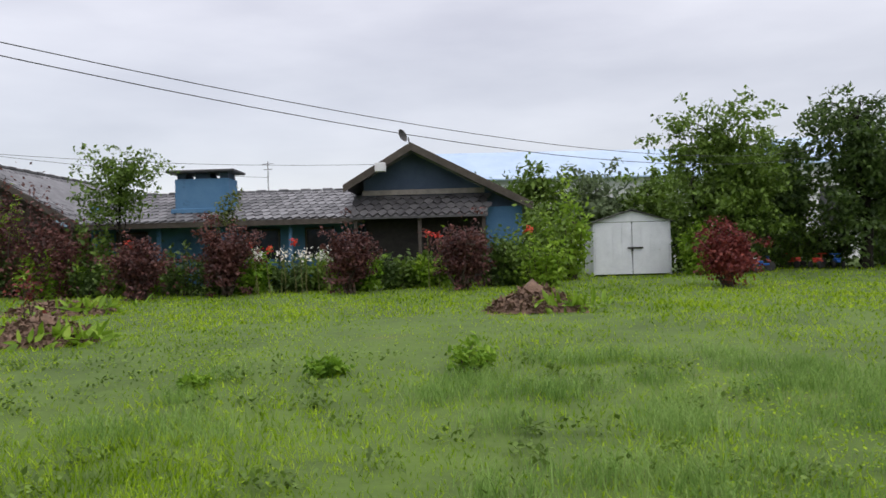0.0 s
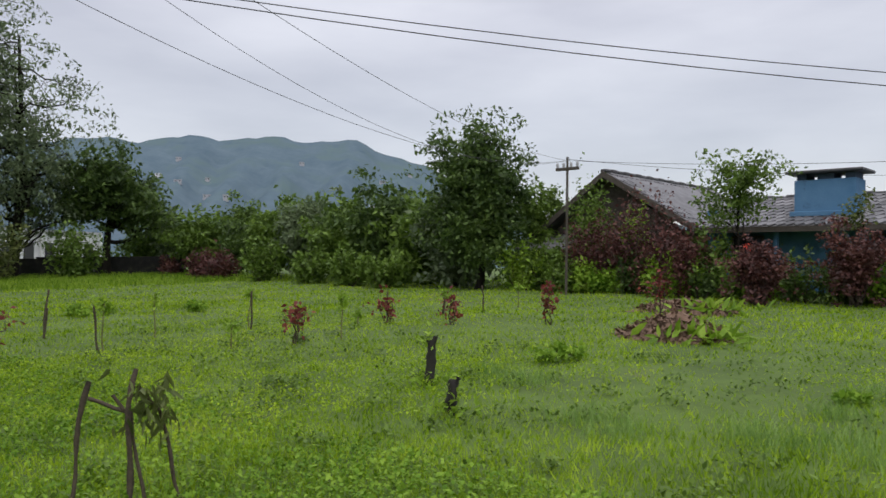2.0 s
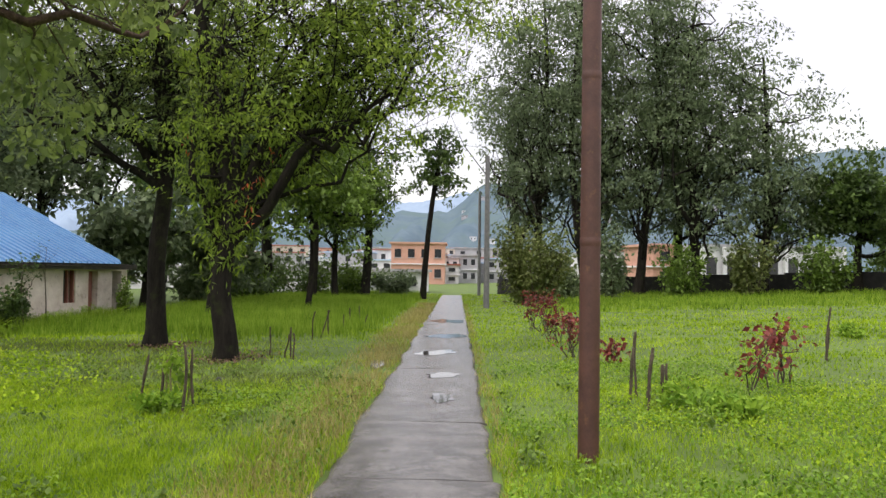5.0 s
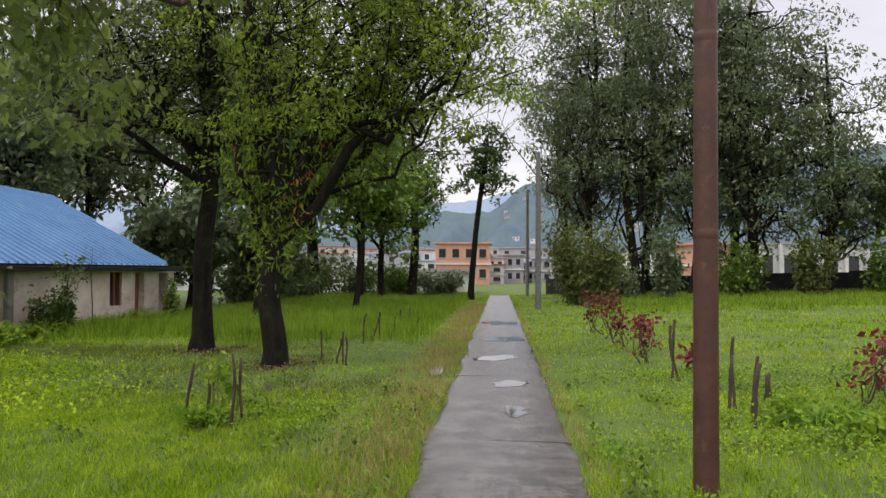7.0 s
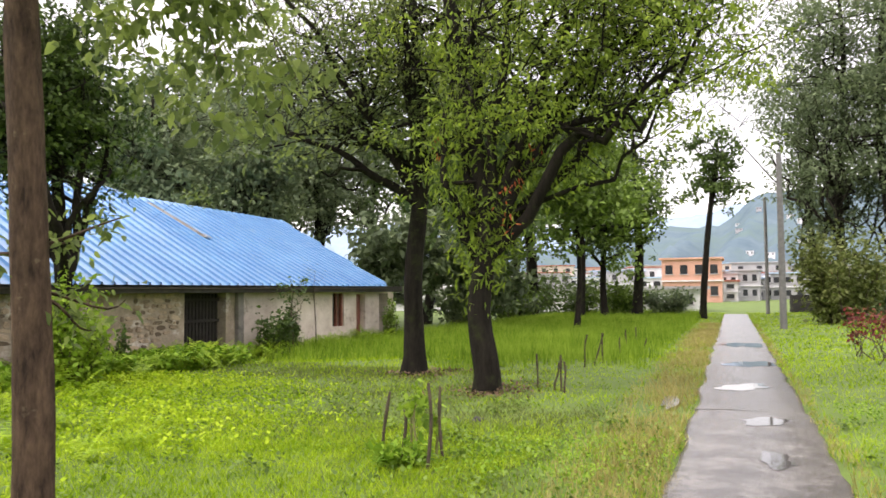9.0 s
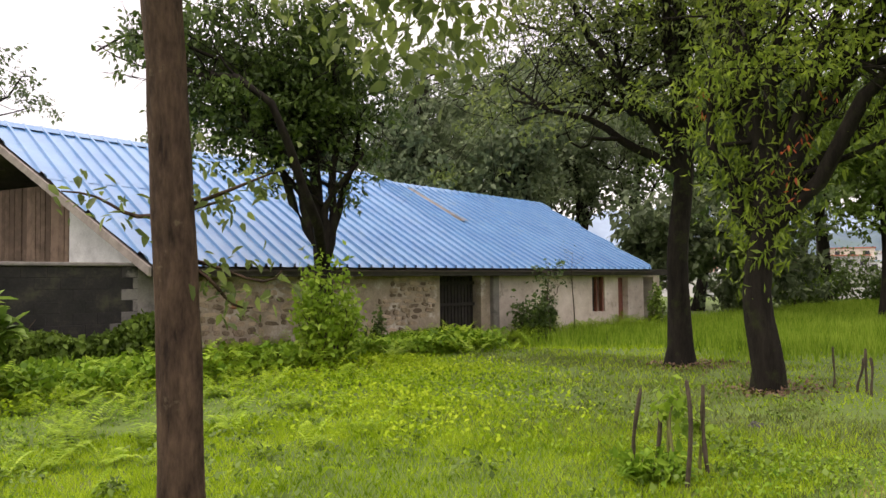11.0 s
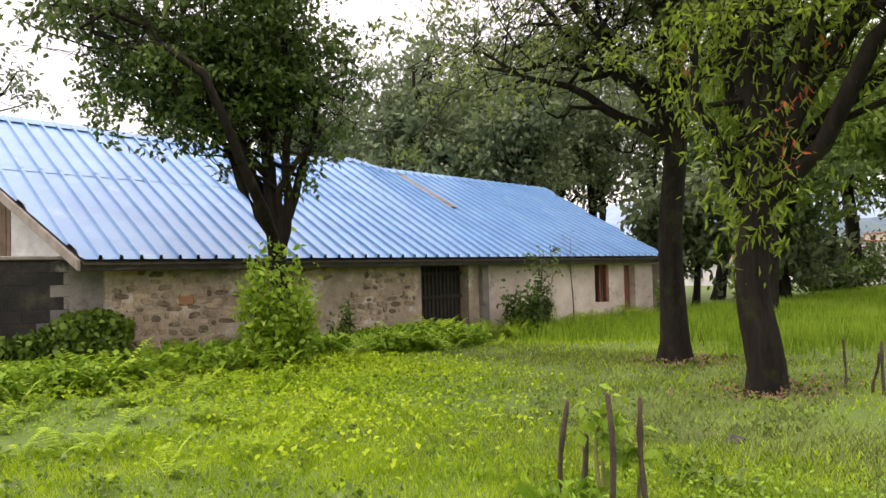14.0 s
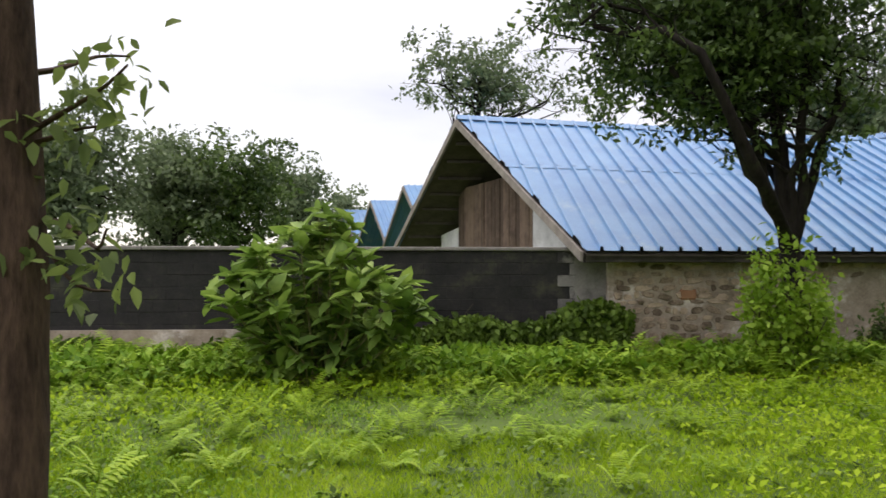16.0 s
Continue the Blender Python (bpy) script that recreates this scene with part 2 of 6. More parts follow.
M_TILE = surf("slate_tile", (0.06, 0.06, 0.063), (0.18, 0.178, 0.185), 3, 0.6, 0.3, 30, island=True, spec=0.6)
M_TILE_DK = surf("dark_slate_tile", (0.035, 0.034, 0.036), (0.085, 0.083, 0.085), 3, 0.55, 0.3, 30, island=True)
M_SHED = surf("white_painted_steel", (0.55, 0.57, 0.60), (0.72, 0.74, 0.77), 2, 0.5, 0.08, 30, stain=(0.42, 0.40, 0.37), stain_scale=3, stain_at=0.68)
M_IRON = surf("dark_iron", (0.03, 0.03, 0.03), (0.07, 0.065, 0.06), 6, 0.6, 0.2, 40, metal=0.5)
M_WHITE = surf("white_plaster", (0.58, 0.58, 0.60), (0.78, 0.78, 0.80), 1.0, 0.85, 0.1, 20)
M_ORANGE = surf("orange_plaster", (0.50, 0.26, 0.19), (0.62, 0.36, 0.28), 0.8, 0.85, 0.1, 20)
M_GREYBLD = surf("bare_concrete", (0.30, 0.30, 0.32), (0.46, 0.46, 0.48), 0.6, 0.9, 0.1, 20)
M_TINROOF = surf("pale_blue_tin", (0.30, 0.42, 0.58), (0.44, 0.56, 0.70), 0.6, 0.45, 0.05, 20)
M_REDROOF = surf("red_tin_roof", (0.30, 0.09, 0.06), (0.42, 0.15, 0.10), 0.6, 0.6, 0.05, 20)
M_GLASSDK = surf("dark_pane", (0.02, 0.022, 0.026), (0.04, 0.042, 0.048), 3, 0.15, 0.0)
# aerial haze is put into both hill colours as a blue-grey tint
M_HILL_HAZED = surf("hazed_wooded_hill", (0.085, 0.125, 0.155), (0.125, 0.17, 0.20), 0.02, 1.0, 0.0, 0.12, stain=(0.107, 0.153, 0.158), stain_scale=0.008, stain_at=0.53, spec=0.0)
M_HILL_FAR_HAZED = surf("distant_hill", (0.22, 0.29, 0.38), (0.26, 0.34, 0.42), 0.01, 1.0, 0.0, 0.08, spec=0.0)
M_MULCH = surf("rotting_leaf_heap", (0.08, 0.05, 0.033), (0.24, 0.15, 0.10), 9, 0.95, 1.0, 40)
M_FROND_RED = foliage("rust_red_fronds", (0.30, 0.05, 0.02), (0.42, 0.09, 0.03), (0.5, 0.16, 0.05), 2, 0.4)
M_PETAL_RED = foliage("red_petals", (0.5, 0.03, 0.02), (0.62, 0.05, 0.03), (0.7, 0.1, 0.05), 2, 0.3)
M_PETAL_WHITE = foliage("white_petals", (0.7, 0.68, 0.6), (0.78, 0.76, 0.7), (0.8, 0.8, 0.76), 2, 0.3)
M_TOYBLUE = surf("blue_plastic", (0.02, 0.12, 0.5), (0.03, 0.18, 0.6), 4, 0.4, 0.0)
M_TOYRED = surf("red_plastic", (0.55, 0.05, 0.03), (0.65, 0.08, 0.05), 4, 0.4, 0.0)


# ---------------------------------------------------------------- mesh tools
def lay(x, y):
    """The height of the ground: level along the path, a gentle rise across the lawn to the north."""
    x, y = np.asarray(x, float), np.asarray(y, float)
    z = 0.038 * np.clip(np.minimum(y, 32) - 0.3, 0, None)
    off = np.clip((np.abs(y - (0.12 + (x + 8.3) * 0.036)) - 0.8) / 1.5, 0, 1)
    return z + off * (0.035 * np.sin(x * 0.9 + 1.3 * np.sin(y * 0.6)) * np.cos(y * 0.8 + 0.5 * x) + 0.02 * np.sin(2.3 * x + 0.7) * np.sin(1.9 * y))


def path_mid(x):
    return 0.12 + (x + 8.3) * 0.036


def mesh_of(name, verts, faces):
    """A mesh from an array of points and an array (or list of arrays) of faces of equal size."""
    me = bpy.data.meshes.new(name)
    groups = faces if isinstance(faces, list) else [faces]
    groups = [np.asarray(g, np.int32) for g in groups if len(g)]
    verts = np.asarray(verts, np.float32)
    me.vertices.add(len(verts))
    me.vertices.foreach_set("co", verts.ravel())
    loops = np.concatenate([g.ravel() for g in groups])
    counts = np.concatenate([np.full(len(g), g.shape[1], np.int32) for g in groups])
    me.loops.add(len(loops))
    me.loops.foreach_set("vertex_index", loops)
    me.polygons.add(len(counts))
    me.polygons.foreach_set("loop_start", np.concatenate([[0], np.cumsum(counts)[:-1]]).astype(np.int32))
    me.update(calc_edges=True)
    me.validate()
    return me


def part(name, shape, material, parent=None, label="", smooth=False):
    """Links a bmesh or mesh as one object under a thing or a part."""
    if isinstance(shape, bmesh.types.BMesh):
        me = bpy.data.meshes.new(name)
        shape.to_mesh(me)
        shape.free()
    else:
        me = shape
    if not me.materials:
        me.materials.append(material)
    if smooth:
        me.polygons.foreach_set("use_smooth", np.ones(len(me.polygons), bool))
    ob = new(name, me)
    if parent is not None:
        ob.parent = parent
    return tagged(ob, label)


def thing(name, m, label, category, group="", kind=""):
    e = new(name)
    e.matrix_world = m
    e.empty_display_size = 0.2
    return tagged(e, label, category, group, kind)


def boxes(*specs, bevel=0.0):
    """Boxes given as (x0, x1, y0, y1, z0, z1), in one bmesh, with edges eased by bevel."""
    bm = bmesh.new()
    for x0, x1, y0, y1, z0, z1 in specs:
        vs = [bm.verts.new((x, y, z)) for x in (x0, x1) for y in (y0, y1) for z in (z0, z1)]
        for f in ((0, 1, 3, 2), (4, 6, 7, 5), (0, 4, 5, 1), (2, 3, 7, 6), (0, 2, 6, 4), (1, 5, 7, 3)):
            bm.faces.new([vs[i] for i in f])
    if bevel:
        bmesh.ops.bevel(bm, geom=bm.edges[:], offset=bevel, segments=1, affect="EDGES")
    bmesh.ops.recalc_face_normals(bm, faces=bm.faces[:])
    return bm


def prism(outline, depth, axis):
    """A flat outline of 3D points pushed along axis by depth."""
    bm = bmesh.new()
    a = [bm.verts.new(p) for p in outline]
    b = [bm.verts.new(Vector(p) + Vector(axis) * depth) for p in outline]
    bm.faces.new(a)
    bm.faces.new(b[::-1])
    for i in range(len(a)):
        j = (i + 1) % len(a)
        bm.faces.new((a[i], b[i], b[j], a[j]))
    bmesh.ops.recalc_face_normals(bm, faces=bm.faces[:])
    return bm


def tubes(lines, sides=6, gnarl=0.0):
    """Tapered round limbs along lines of (points, radii), as arrays of points and quads; thin ones get fewer sides."""
    V, F, base = [], [], 0
    most = sides
    knots = np.random.default_rng(len(lines))
    for pts, rad in lines:
        sides = most if not gnarl or rad[0] > 0.06 else (4 if rad[0] > 0.035 else 3)
        ang = np.linspace(0, 2 * np.pi, sides, endpoint=False)
        pts, rad = np.asarray(pts, float), np.asarray(rad, float)
        tang = np.gradient(pts, axis=0)
        tang /= np.linalg.norm(tang, axis=1)[:, None] + 1e-9
        ref = np.where(np.abs(tang[:, 2:3]) > 0.9, [[1.0, 0, 0]], [[0, 0, 1.0]])
        u = np.cross(tang, ref)
        u /= np.linalg.norm(u, axis=1)[:, None] + 1e-9
        v = np.cross(tang, u)
        girth = np.ones((len(pts), sides))
        if gnarl and sides == most:
            run = np.linspace(0, len(pts) * 0.5, len(pts))[:, None]
            girth += gnarl * (np.sin(3 * ang[None] + run * 0.6 + knots.uniform(0, 6)) + 0.7 * np.sin(5 * ang[None] - run + knots.uniform(0, 6)) + 0.5 * knots.normal(size=girth.shape))
        ring = pts[:, None] + (rad[:, None] * girth)[:, :, None] * (np.cos(ang)[None, :, None] * u[:, None] + np.sin(ang)[None, :, None] * v[:, None])
        n = len(pts)
        V.append(ring.reshape(-1, 3))
        i = np.arange(n - 1)[:, None] * sides
        k = np.arange(sides)[None]
        k2 = (k + 1) % sides
        F.append((base + np.stack([i + k, i + k2, i + sides + k2, i + sides + k], -1)).reshape(-1, 4))
        base += n * sides
    return np.concatenate(V), np.concatenate(F)


def leaf_arrays(P, size, rng, droop=0.2, narrow=0.45, out=None, fold=0.25, up=0.3, simple=False):
    """Pointed leaves, folded along the midrib, one at each point of P; the simple ones are folded lozenges."""
    n = len(P)
    s = size * rng.uniform(0.6, 1.35, n)[:, None]
    d = rng.normal(size=(n, 3))
    if out is not None:
        d = d * 0.7 + out
    d[:, 2] -= droop * 2
    d /= np.linalg.norm(d, axis=1)[:, None] + 1e-9
    nn = rng.normal(size=(n, 3)) * (1 - up)
    nn[:, 2] += up * 2
    w = np.cross(d, nn)
    w /= np.linalg.norm(w, axis=1)[:, None] + 1e-9
    nn = np.cross(w, d)
    hw = narrow * 0.5
    if simple:
        hw *= 1.15
        v = np.stack([P, P + s * (0.42 * d + hw * w + fold * hw * nn), P + s * (d - 0.08 * nn), P + s * (0.42 * d - hw * w + fold * hw * nn)], 1)
        return v.reshape(-1, 3), np.arange(n * 4).reshape(-1, 4)
    v = np.stack([P, P + s * (0.28 * d + hw * w + fold * hw * nn), P + s * (0.68 * d + hw * 0.72 * w + fold * hw * 0.7 * nn), P + s * (d - 0.08 * nn),
                  P + s * (0.68 * d - hw * 0.72 * w + fold * hw * 0.7 * nn), P + s * (0.28 * d - hw * w + fold * hw * nn)], 1)
    b = np.arange(n)[:, None] * 6
    f = np.concatenate([b + [[0, 1, 2, 3]], b + [[0, 3, 4, 5]]])
    return v.reshape(-1, 3), f


def wander(a, b, steps, bend, rng, sag=0.0):
    a, b = np.asarray(a, float), np.asarray(b, float)
    t = np.linspace(0, 1, steps)[:, None]
    L = np.linalg.norm(b - a)
    p = a + (b - a) * t + bend * L * (np.sin(np.pi * t) * rng.normal(size=3) * 0.6 + np.sin(2 * np.pi * t) * rng.normal(size=3) * 0.35)
    p[:, 2] += -sag * L * (4 * t[:, 0] * (1 - t[:, 0]))
    return p


def tree(name, base, height, radius, crown, leaves, leaf, bark, leafmat, label, seed, fork=0.35, limbs=6, twigs=5, lean=(0, 0), clump=0.5,
         droop=0.25, narrow=0.45, group="", category="tree", bend=0.12, stems=None, sides=8, lowlimbs=0, leader=0.8, flare=0.4, boughs=(), hang=0, hangmat=None, sprays=(), sway=None, thin=0.5, kink=None):
    """A trunk with a leader, limbs along it and twigs on them, with tight clumps of leaves round the twigs' ends, inside the
    ellipsoids of crown (x, y, z, rx, ry, rz from the base)."""
    rng = np.random.default_rng(seed)
    away = np.hypot(base[0] + 3, base[1]) > 26
    if away:
        leaves, leaf = int(leaves * 0.75), leaf * 1.15
    z0 = float(lay(base[0], base[1])) - 0.05
    top = thing(name, pose(base[0], base[1], z0), label, category, group)
    lines = []
    if stems is None:
        f = np.array([lean[0], lean[1], height]) * leader
        n = 26
        tr = wander((0, 0, 0), f, n, bend * 0.3 if sway is None else sway, rng)
        if kink:
            tr[:, :2] += np.array(kink[:2]) * np.exp(-((tr[:, 2:3] - kink[2]) / kink[3]) ** 2) * np.clip(tr[:, 2:3] / 0.8, 0, 1)
        u = np.linspace(0, 1, n)
        swell = 1 + flare * np.exp(-u * height * 2.2)
        r_line = radius * swell * np.interp(u, [0, fork / leader, 1], [1, 0.8, 0.22])
        lines.append((tr, r_line))
        ks = np.linspace(fork / leader, 0.97, limbs) * (n - 1)
        starts = [(tr[int(k)] + (tr[min(int(k) + 1, n - 1)] - tr[int(k)]) * (k % 1), max(r_line[int(k)] * 0.62, radius * 0.16)) for k in ks]
        if lowlimbs:
            starts += [(tr[max(2, int((fork / leader) * (n - 1) * rng.uniform(0.6, 1.0)))], radius * 0.3) for _ in range(lowlimbs)]
    else:
        starts = [(np.array([rng.normal() * 0.06, rng.normal() * 0.06, 0]), radius) for _ in range(stems)]
    ends = []
    heavy = [tr] if stems is None else []
    crown = np.asarray(crown, float)
    for g in boughs:
        k = int(round(fork / leader * (len(tr) - 1) * rng.uniform(0.95, 1.25)))
        g = np.asarray(g, float)
        mid = (tr[k] + g) / 2 + np.array([0, 0, 0.12 * np.linalg.norm(g - tr[k])]) + rng.normal(size=3) * 0.3
        t = np.linspace(0, 1, 12)[:, None]
        bl = (1 - t) ** 2 * tr[k] + 2 * t * (1 - t) * mid + t ** 2 * g + np.sin(t * 9 + rng.uniform(0, 6, 3)) * 0.09 * t + np.sin(t * 17 + rng.uniform(0, 6, 3)) * 0.05
        r_b = radius * 0.5 * np.linspace(1, 0.2, 12)
        lines.append((bl, r_b))
        heavy.append(bl)
        starts += [(bl[q], r_b[q] * 0.6) for q in (4, 6, 8, 9, 10, 11)]
    weight = np.prod(crown[:, 3:], axis=1) ** 0.7
    weight /= weight.sum()

    def inside(lo=0.35, hi=0.95):
        c = crown[rng.choice(len(crown), p=weight)]
        d = rng.normal(size=3)
        d /= np.linalg.norm(d)
        return c[:3] + c[3:] * d * rng.uniform(lo, hi)

    for s, r in starts:
        goal = min((inside(0.45, 0.95) for _ in range(6)), key=lambda g: abs((g[2] - s[2]) - 0.5 * np.hypot(g[0] - s[0], g[1] - s[1])) + 0.35 * np.linalg.norm(g - s))
        line = wander(s, goal, 10, bend * 1.5, rng, sag=-0.06)
        line[1:-1] += rng.normal(size=(8, 3)) * 0.025 * np.linalg.norm(goal - s)
        rad = r * np.linspace(1, 0.22, 10)
        lines.append((line, rad))
        reach = 0.5 * np.linalg.norm(crown[0, 3:])
        for _ in range(twigs):
            k = rng.integers(3, 10)
            g2 = inside(0.55, 1.05)
            g2 = line[k] + (g2 - line[k]) * min(1, reach * rng.uniform(0.6, 1.2) / (np.linalg.norm(g2 - line[k]) + 1e-6))
            tw = wander(line[k], g2, 7, bend, rng, sag=-0.05)
            lines.append((tw, max(rad[k] * 0.45, radius * 0.04) * np.linspace(1, 0.2, 7)))
            ends += [tw[4], tw[5], tw[6]]
            for _ in range(3):
                q = rng.integers(2, 7)
                g3 = tw[q] + rng.normal(size=3) * clump * 1.5
                if not away:
                    lines.append((np.stack([tw[q], (tw[q] + g3) / 2 + rng.normal(size=3) * 0.04, g3]), radius * 0.035 * np.array([1, 0.7, 0.3])))
                ends += [g3, (tw[q] + g3) / 2]
        ends.append(line[-1])
    shoots = []
    for z, dx, dy, dz, n_leaf in sprays:
        k = int(np.argmin(np.abs(tr[:, 2] - z)))
        sl = wander(tr[k], tr[k] + [dx, dy, dz], 8, 0.12, rng)
        lines.append((sl, np.linspace(0.014, 0.004, 8)))
        shoots.append(sl[rng.integers(2, 8, n_leaf)] + rng.normal(size=(n_leaf, 3)) * 0.06)
    far = np.hypot(base[0] + 3, base[1]) > 20
    V, F = tubes(lines, 6 if far else max(sides, 12), 0.06)
    part("trunk", mesh_of("trunk", V, F), bark, top, smooth=True)
    if shoots:
        LV, LF = leaf_arrays(np.concatenate(shoots), 0.062, rng, 0.45, 0.5, up=0.5)
        part("shoot_leaves", mesh_of("shoot_leaves", LV, LF), M_LEAF_CANOPY, top, "young leaves")
    ends = np.array(ends)
    if len(ends) > 150:
        ends = ends[rng.random(len(ends)) < thin]
    size = rng.uniform(0.35, 1.4, len(ends))
    pick = rng.choice(len(ends), leaves, p=size ** 2 / (size ** 2).sum())
    puff = rng.normal(size=(leaves, 3))
    puff *= (rng.random(leaves) ** 0.45 / np.linalg.norm(puff, axis=1))[:, None]
    P = ends[pick] + puff * (clump * 1.15 * size[pick])[:, None] * np.array([1, 1, 0.55])
    P = P[P[:, 2] > 0.05]
    LV, LF = leaf_arrays(P, leaf, rng, droop, narrow, simple=np.hypot(base[0] + 3, base[1]) > 8)
    part("crown", mesh_of("crown", LV, LF), leafmat, top)
    if hang:
        pts = np.concatenate([h for h in heavy])
        pts = pts[(pts[:, 2] < height * 0.62) & (pts[:, 2] > 1.65)]
        P = pts[rng.integers(0, len(pts), hang)] + rng.normal(size=(hang, 3)) * [0.2, 0.2, 0.24]
        LV, LF = leaf_arrays(P, 0.16, rng, 0.6, 0.24, simple=True)
        part("hanging_fern", mesh_of("hanging_fern", LV, LF), hangmat, top, "hanging fern leaves")
        Q = np.array([[0.5, 0.55, 3.3], [0.45, 0.75, 3.7], [0.5, 0.6, 2.9], [0.3, 1.0, 4.2], [0.4, -0.7, 4.3]])
        P = Q[rng.integers(0, 5, 34)] + rng.normal(size=(34, 3)) * [0.07, 0.08, 0.13]
        LV, LF = leaf_arrays(P, 0.11, rng, 0.7, 0.3)
        part("red_fronds", mesh_of("red_fronds", LV, LF), M_FROND_RED, top, "rust-red withered fronds")
    return top


def bush(name, base, rx, ry, h, leaves, leaf, leafmat, label, seed, stems=7, group="", category="bush", narrow=0.5, bark=None, low=0.1, droop=0.0):
    """Many stems from the ground and a ragged mass of leaves on them."""
    rng = np.random.default_rng(seed)
    z0 = float(lay(base[0], base[1])) - 0.04
    top = thing(name, pose(base[0], base[1], z0), label, category, group)
    lines, ends = [], []
    for _ in range(stems):
        a = rng.uniform(0, 2 * np.pi)
        r = np.sqrt(rng.uniform(0.05, 1))
        goal = np.array([rx * r * np.cos(a) * 0.9, ry * r * np.sin(a) * 0.9, h * rng.uniform(0.55, 1.0) * (1 - 0.35 * r * r)])
        ln = wander((goal[0] * 0.25, goal[1] * 0.25, 0), goal, 7, 0.1, rng)
        lines.append((ln, np.linspace(0.018, 0.005, 7) * (0.6 + h * 0.4)))
        ends += [p for p in ln if p[2] > low * h]
    V, F = tubes(lines, 5)
    part("stem", mesh_of("stem", V, F), bark or M_STICK, top)
    ends = np.array(ends)
    P = ends[rng.integers(0, len(ends), leaves)] + rng.normal(size=(leaves, 3)) * np.array([rx, ry, h]) * 0.13
    P = P[P[:, 2] > 0.03]
    LV, LF = leaf_arrays(P, leaf, rng, droop, narrow, simple=np.hypot(base[0] + 3, base[1]) > 13)
    part("foliage", mesh_of("foliage", LV, LF), leafmat, top)
    return top


def stake(base, h, r, lean, label="dark weathered stake standing in the grass", seed=0, group="stakes", name="stake"):
    """A rough stick with knots and a chopped top."""
    rng = np.random.default_rng(seed)
    z0 = float(lay(base[0], base[1])) - 0.08
    pts = wander((0, 0, 0), (lean[0], lean[1], h + 0.08), 9, 0.03, rng)
    rad = r * (1 + 0.16 * rng.normal(size=9)).clip(0.75, 1.35)
    V, F = tubes([(pts, rad)], 8)
    n = len(V)
    V = np.concatenate([V, [pts[-1] + [r * 0.4, 0, 0.02]]])
    cap = np.array([[n - 8 + k, n - 8 + (k + 1) % 8, n] for k in range(8)])
    ob = part(name, mesh_of(name, V, [F, cap]), M_STICK)
    ob.location = (base[0], base[1], z0)
    return tagged(ob, label, "stake", group)


# ---------------------------------------------------------------- ground and path
def ground_sheet():
    xs = np.unique(np.concatenate([[-2600, -1500, -800, -400, -220, -150, -110, -90], np.arange(-80, 30, 0.8), [32, 40, 60, 100, 200, 500, 1200, 2600]]))
    ys = np.unique(np.concatenate([[-2600, -1200, -500, -200, -110, -80, -60], np.arange(-50, 50, 0.8), [52, 60, 80, 120, 250, 600, 1300, 2600]]))
    X, Y = np.meshgrid(xs, ys, indexing="ij")
    Z = lay(X, Y) - 0.02
    near = np.abs(Y - path_mid(X)) < 1.0
    Z = np.where(near & (X > -62) & (X < 16), np.minimum(Z, -0.03), Z)
    nx, ny = X.shape
    i, j = np.meshgrid(np.arange(nx - 1), np.arange(ny - 1), indexing="ij")
    a = i * ny + j
    F = np.stack([a, a + ny, a + ny + 1, a + 1], -1).reshape(-1, 4)
    V = np.stack([X, Y, Z], -1).reshape(-1, 3)
    ob = part("ground", mesh_of("ground", V, F), M_SOIL, smooth=True)
    tagged(ob, "damp green turf rising gently to the north", "ground", kind="structure")


ground_sheet()


def concrete_path():
    root = thing("path", pose(0, 0, 0), "wet grey concrete footpath in cast slabs", "path", kind="structure")
    rng = np.random.default_rng(5)
    joints = [12.0, 8.6, 5.2, 1.8, -1.4, -4.6, -7.6, -10.15, -15.2]
    x = -15.2
    while x > -58:
        x -= 3.6 + rng.uniform(-0.4, 0.4)
        joints.append(x)
    for x1, x0 in zip(joints[:-1], joints[1:]):
        bm = bmesh.new()
        n = max(4, int((x1 - x0) / 0.45))
        rows = []
        skew = rng.uniform(-0.05, 0.05)
        for k in range(n + 1):
            xx = x0 + 0.012 + (x1 - x0 - 0.024) * k / n
            m = path_mid(xx)
            wl_, wr = 0.80 + 0.035 * math.sin(xx * 1.7) + rng.uniform(-0.03, 0.03), 0.68 + rng.uniform(-0.035, 0.035)
            prof = [(-wl_, -0.08), (-wl_ + 0.01, 0.012), (-wl_ + 0.05, 0.024), (-0.3, 0.03), (0.3, 0.03), (wr - 0.05, 0.024), (wr - 0.01, 0.012), (wr, -0.08)]
            rows.append([bm.verts.new((xx + skew * a, m + a, b + rng.uniform(-0.0008, 0.0008))) for a, b in prof])
        for r0, r1 in zip(rows[:-1], rows[1:]):
            for k in range(7):
                bm.faces.new((r0[k], r1[k], r1[k + 1], r0[k + 1]))
        bm.faces.new(rows[0])
        bm.faces.new(rows[-1][::-1])
        bmesh.ops.recalc_face_normals(bm, faces=bm.faces[:])
        part("slab", bm, M_PATH, root)
    tagged(root, kind="structure")


concrete_path()


def puddle(x, y, rx, ry, seed, z=0.036):
    rng = np.random.default_rng(seed)
    bm = bmesh.new()
    vs = []
    for k in range(22):
        a = 2 * math.pi * k / 22
        r = 1 + 0.25 * math.sin(2 * a + seed) + 0.18 * math.sin(5 * a + 2 * seed) + 0.08 * rng.normal()
        vs.append(bm.verts.new((x + rx * r * math.cos(a), y + ry * r * math.sin(a), z)))
    bm.faces.new(vs)
    ob = part("puddle", bm, M_WATER)
    tagged(ob, "shallow rain puddle reflecting the grey sky", "puddle", "puddles")


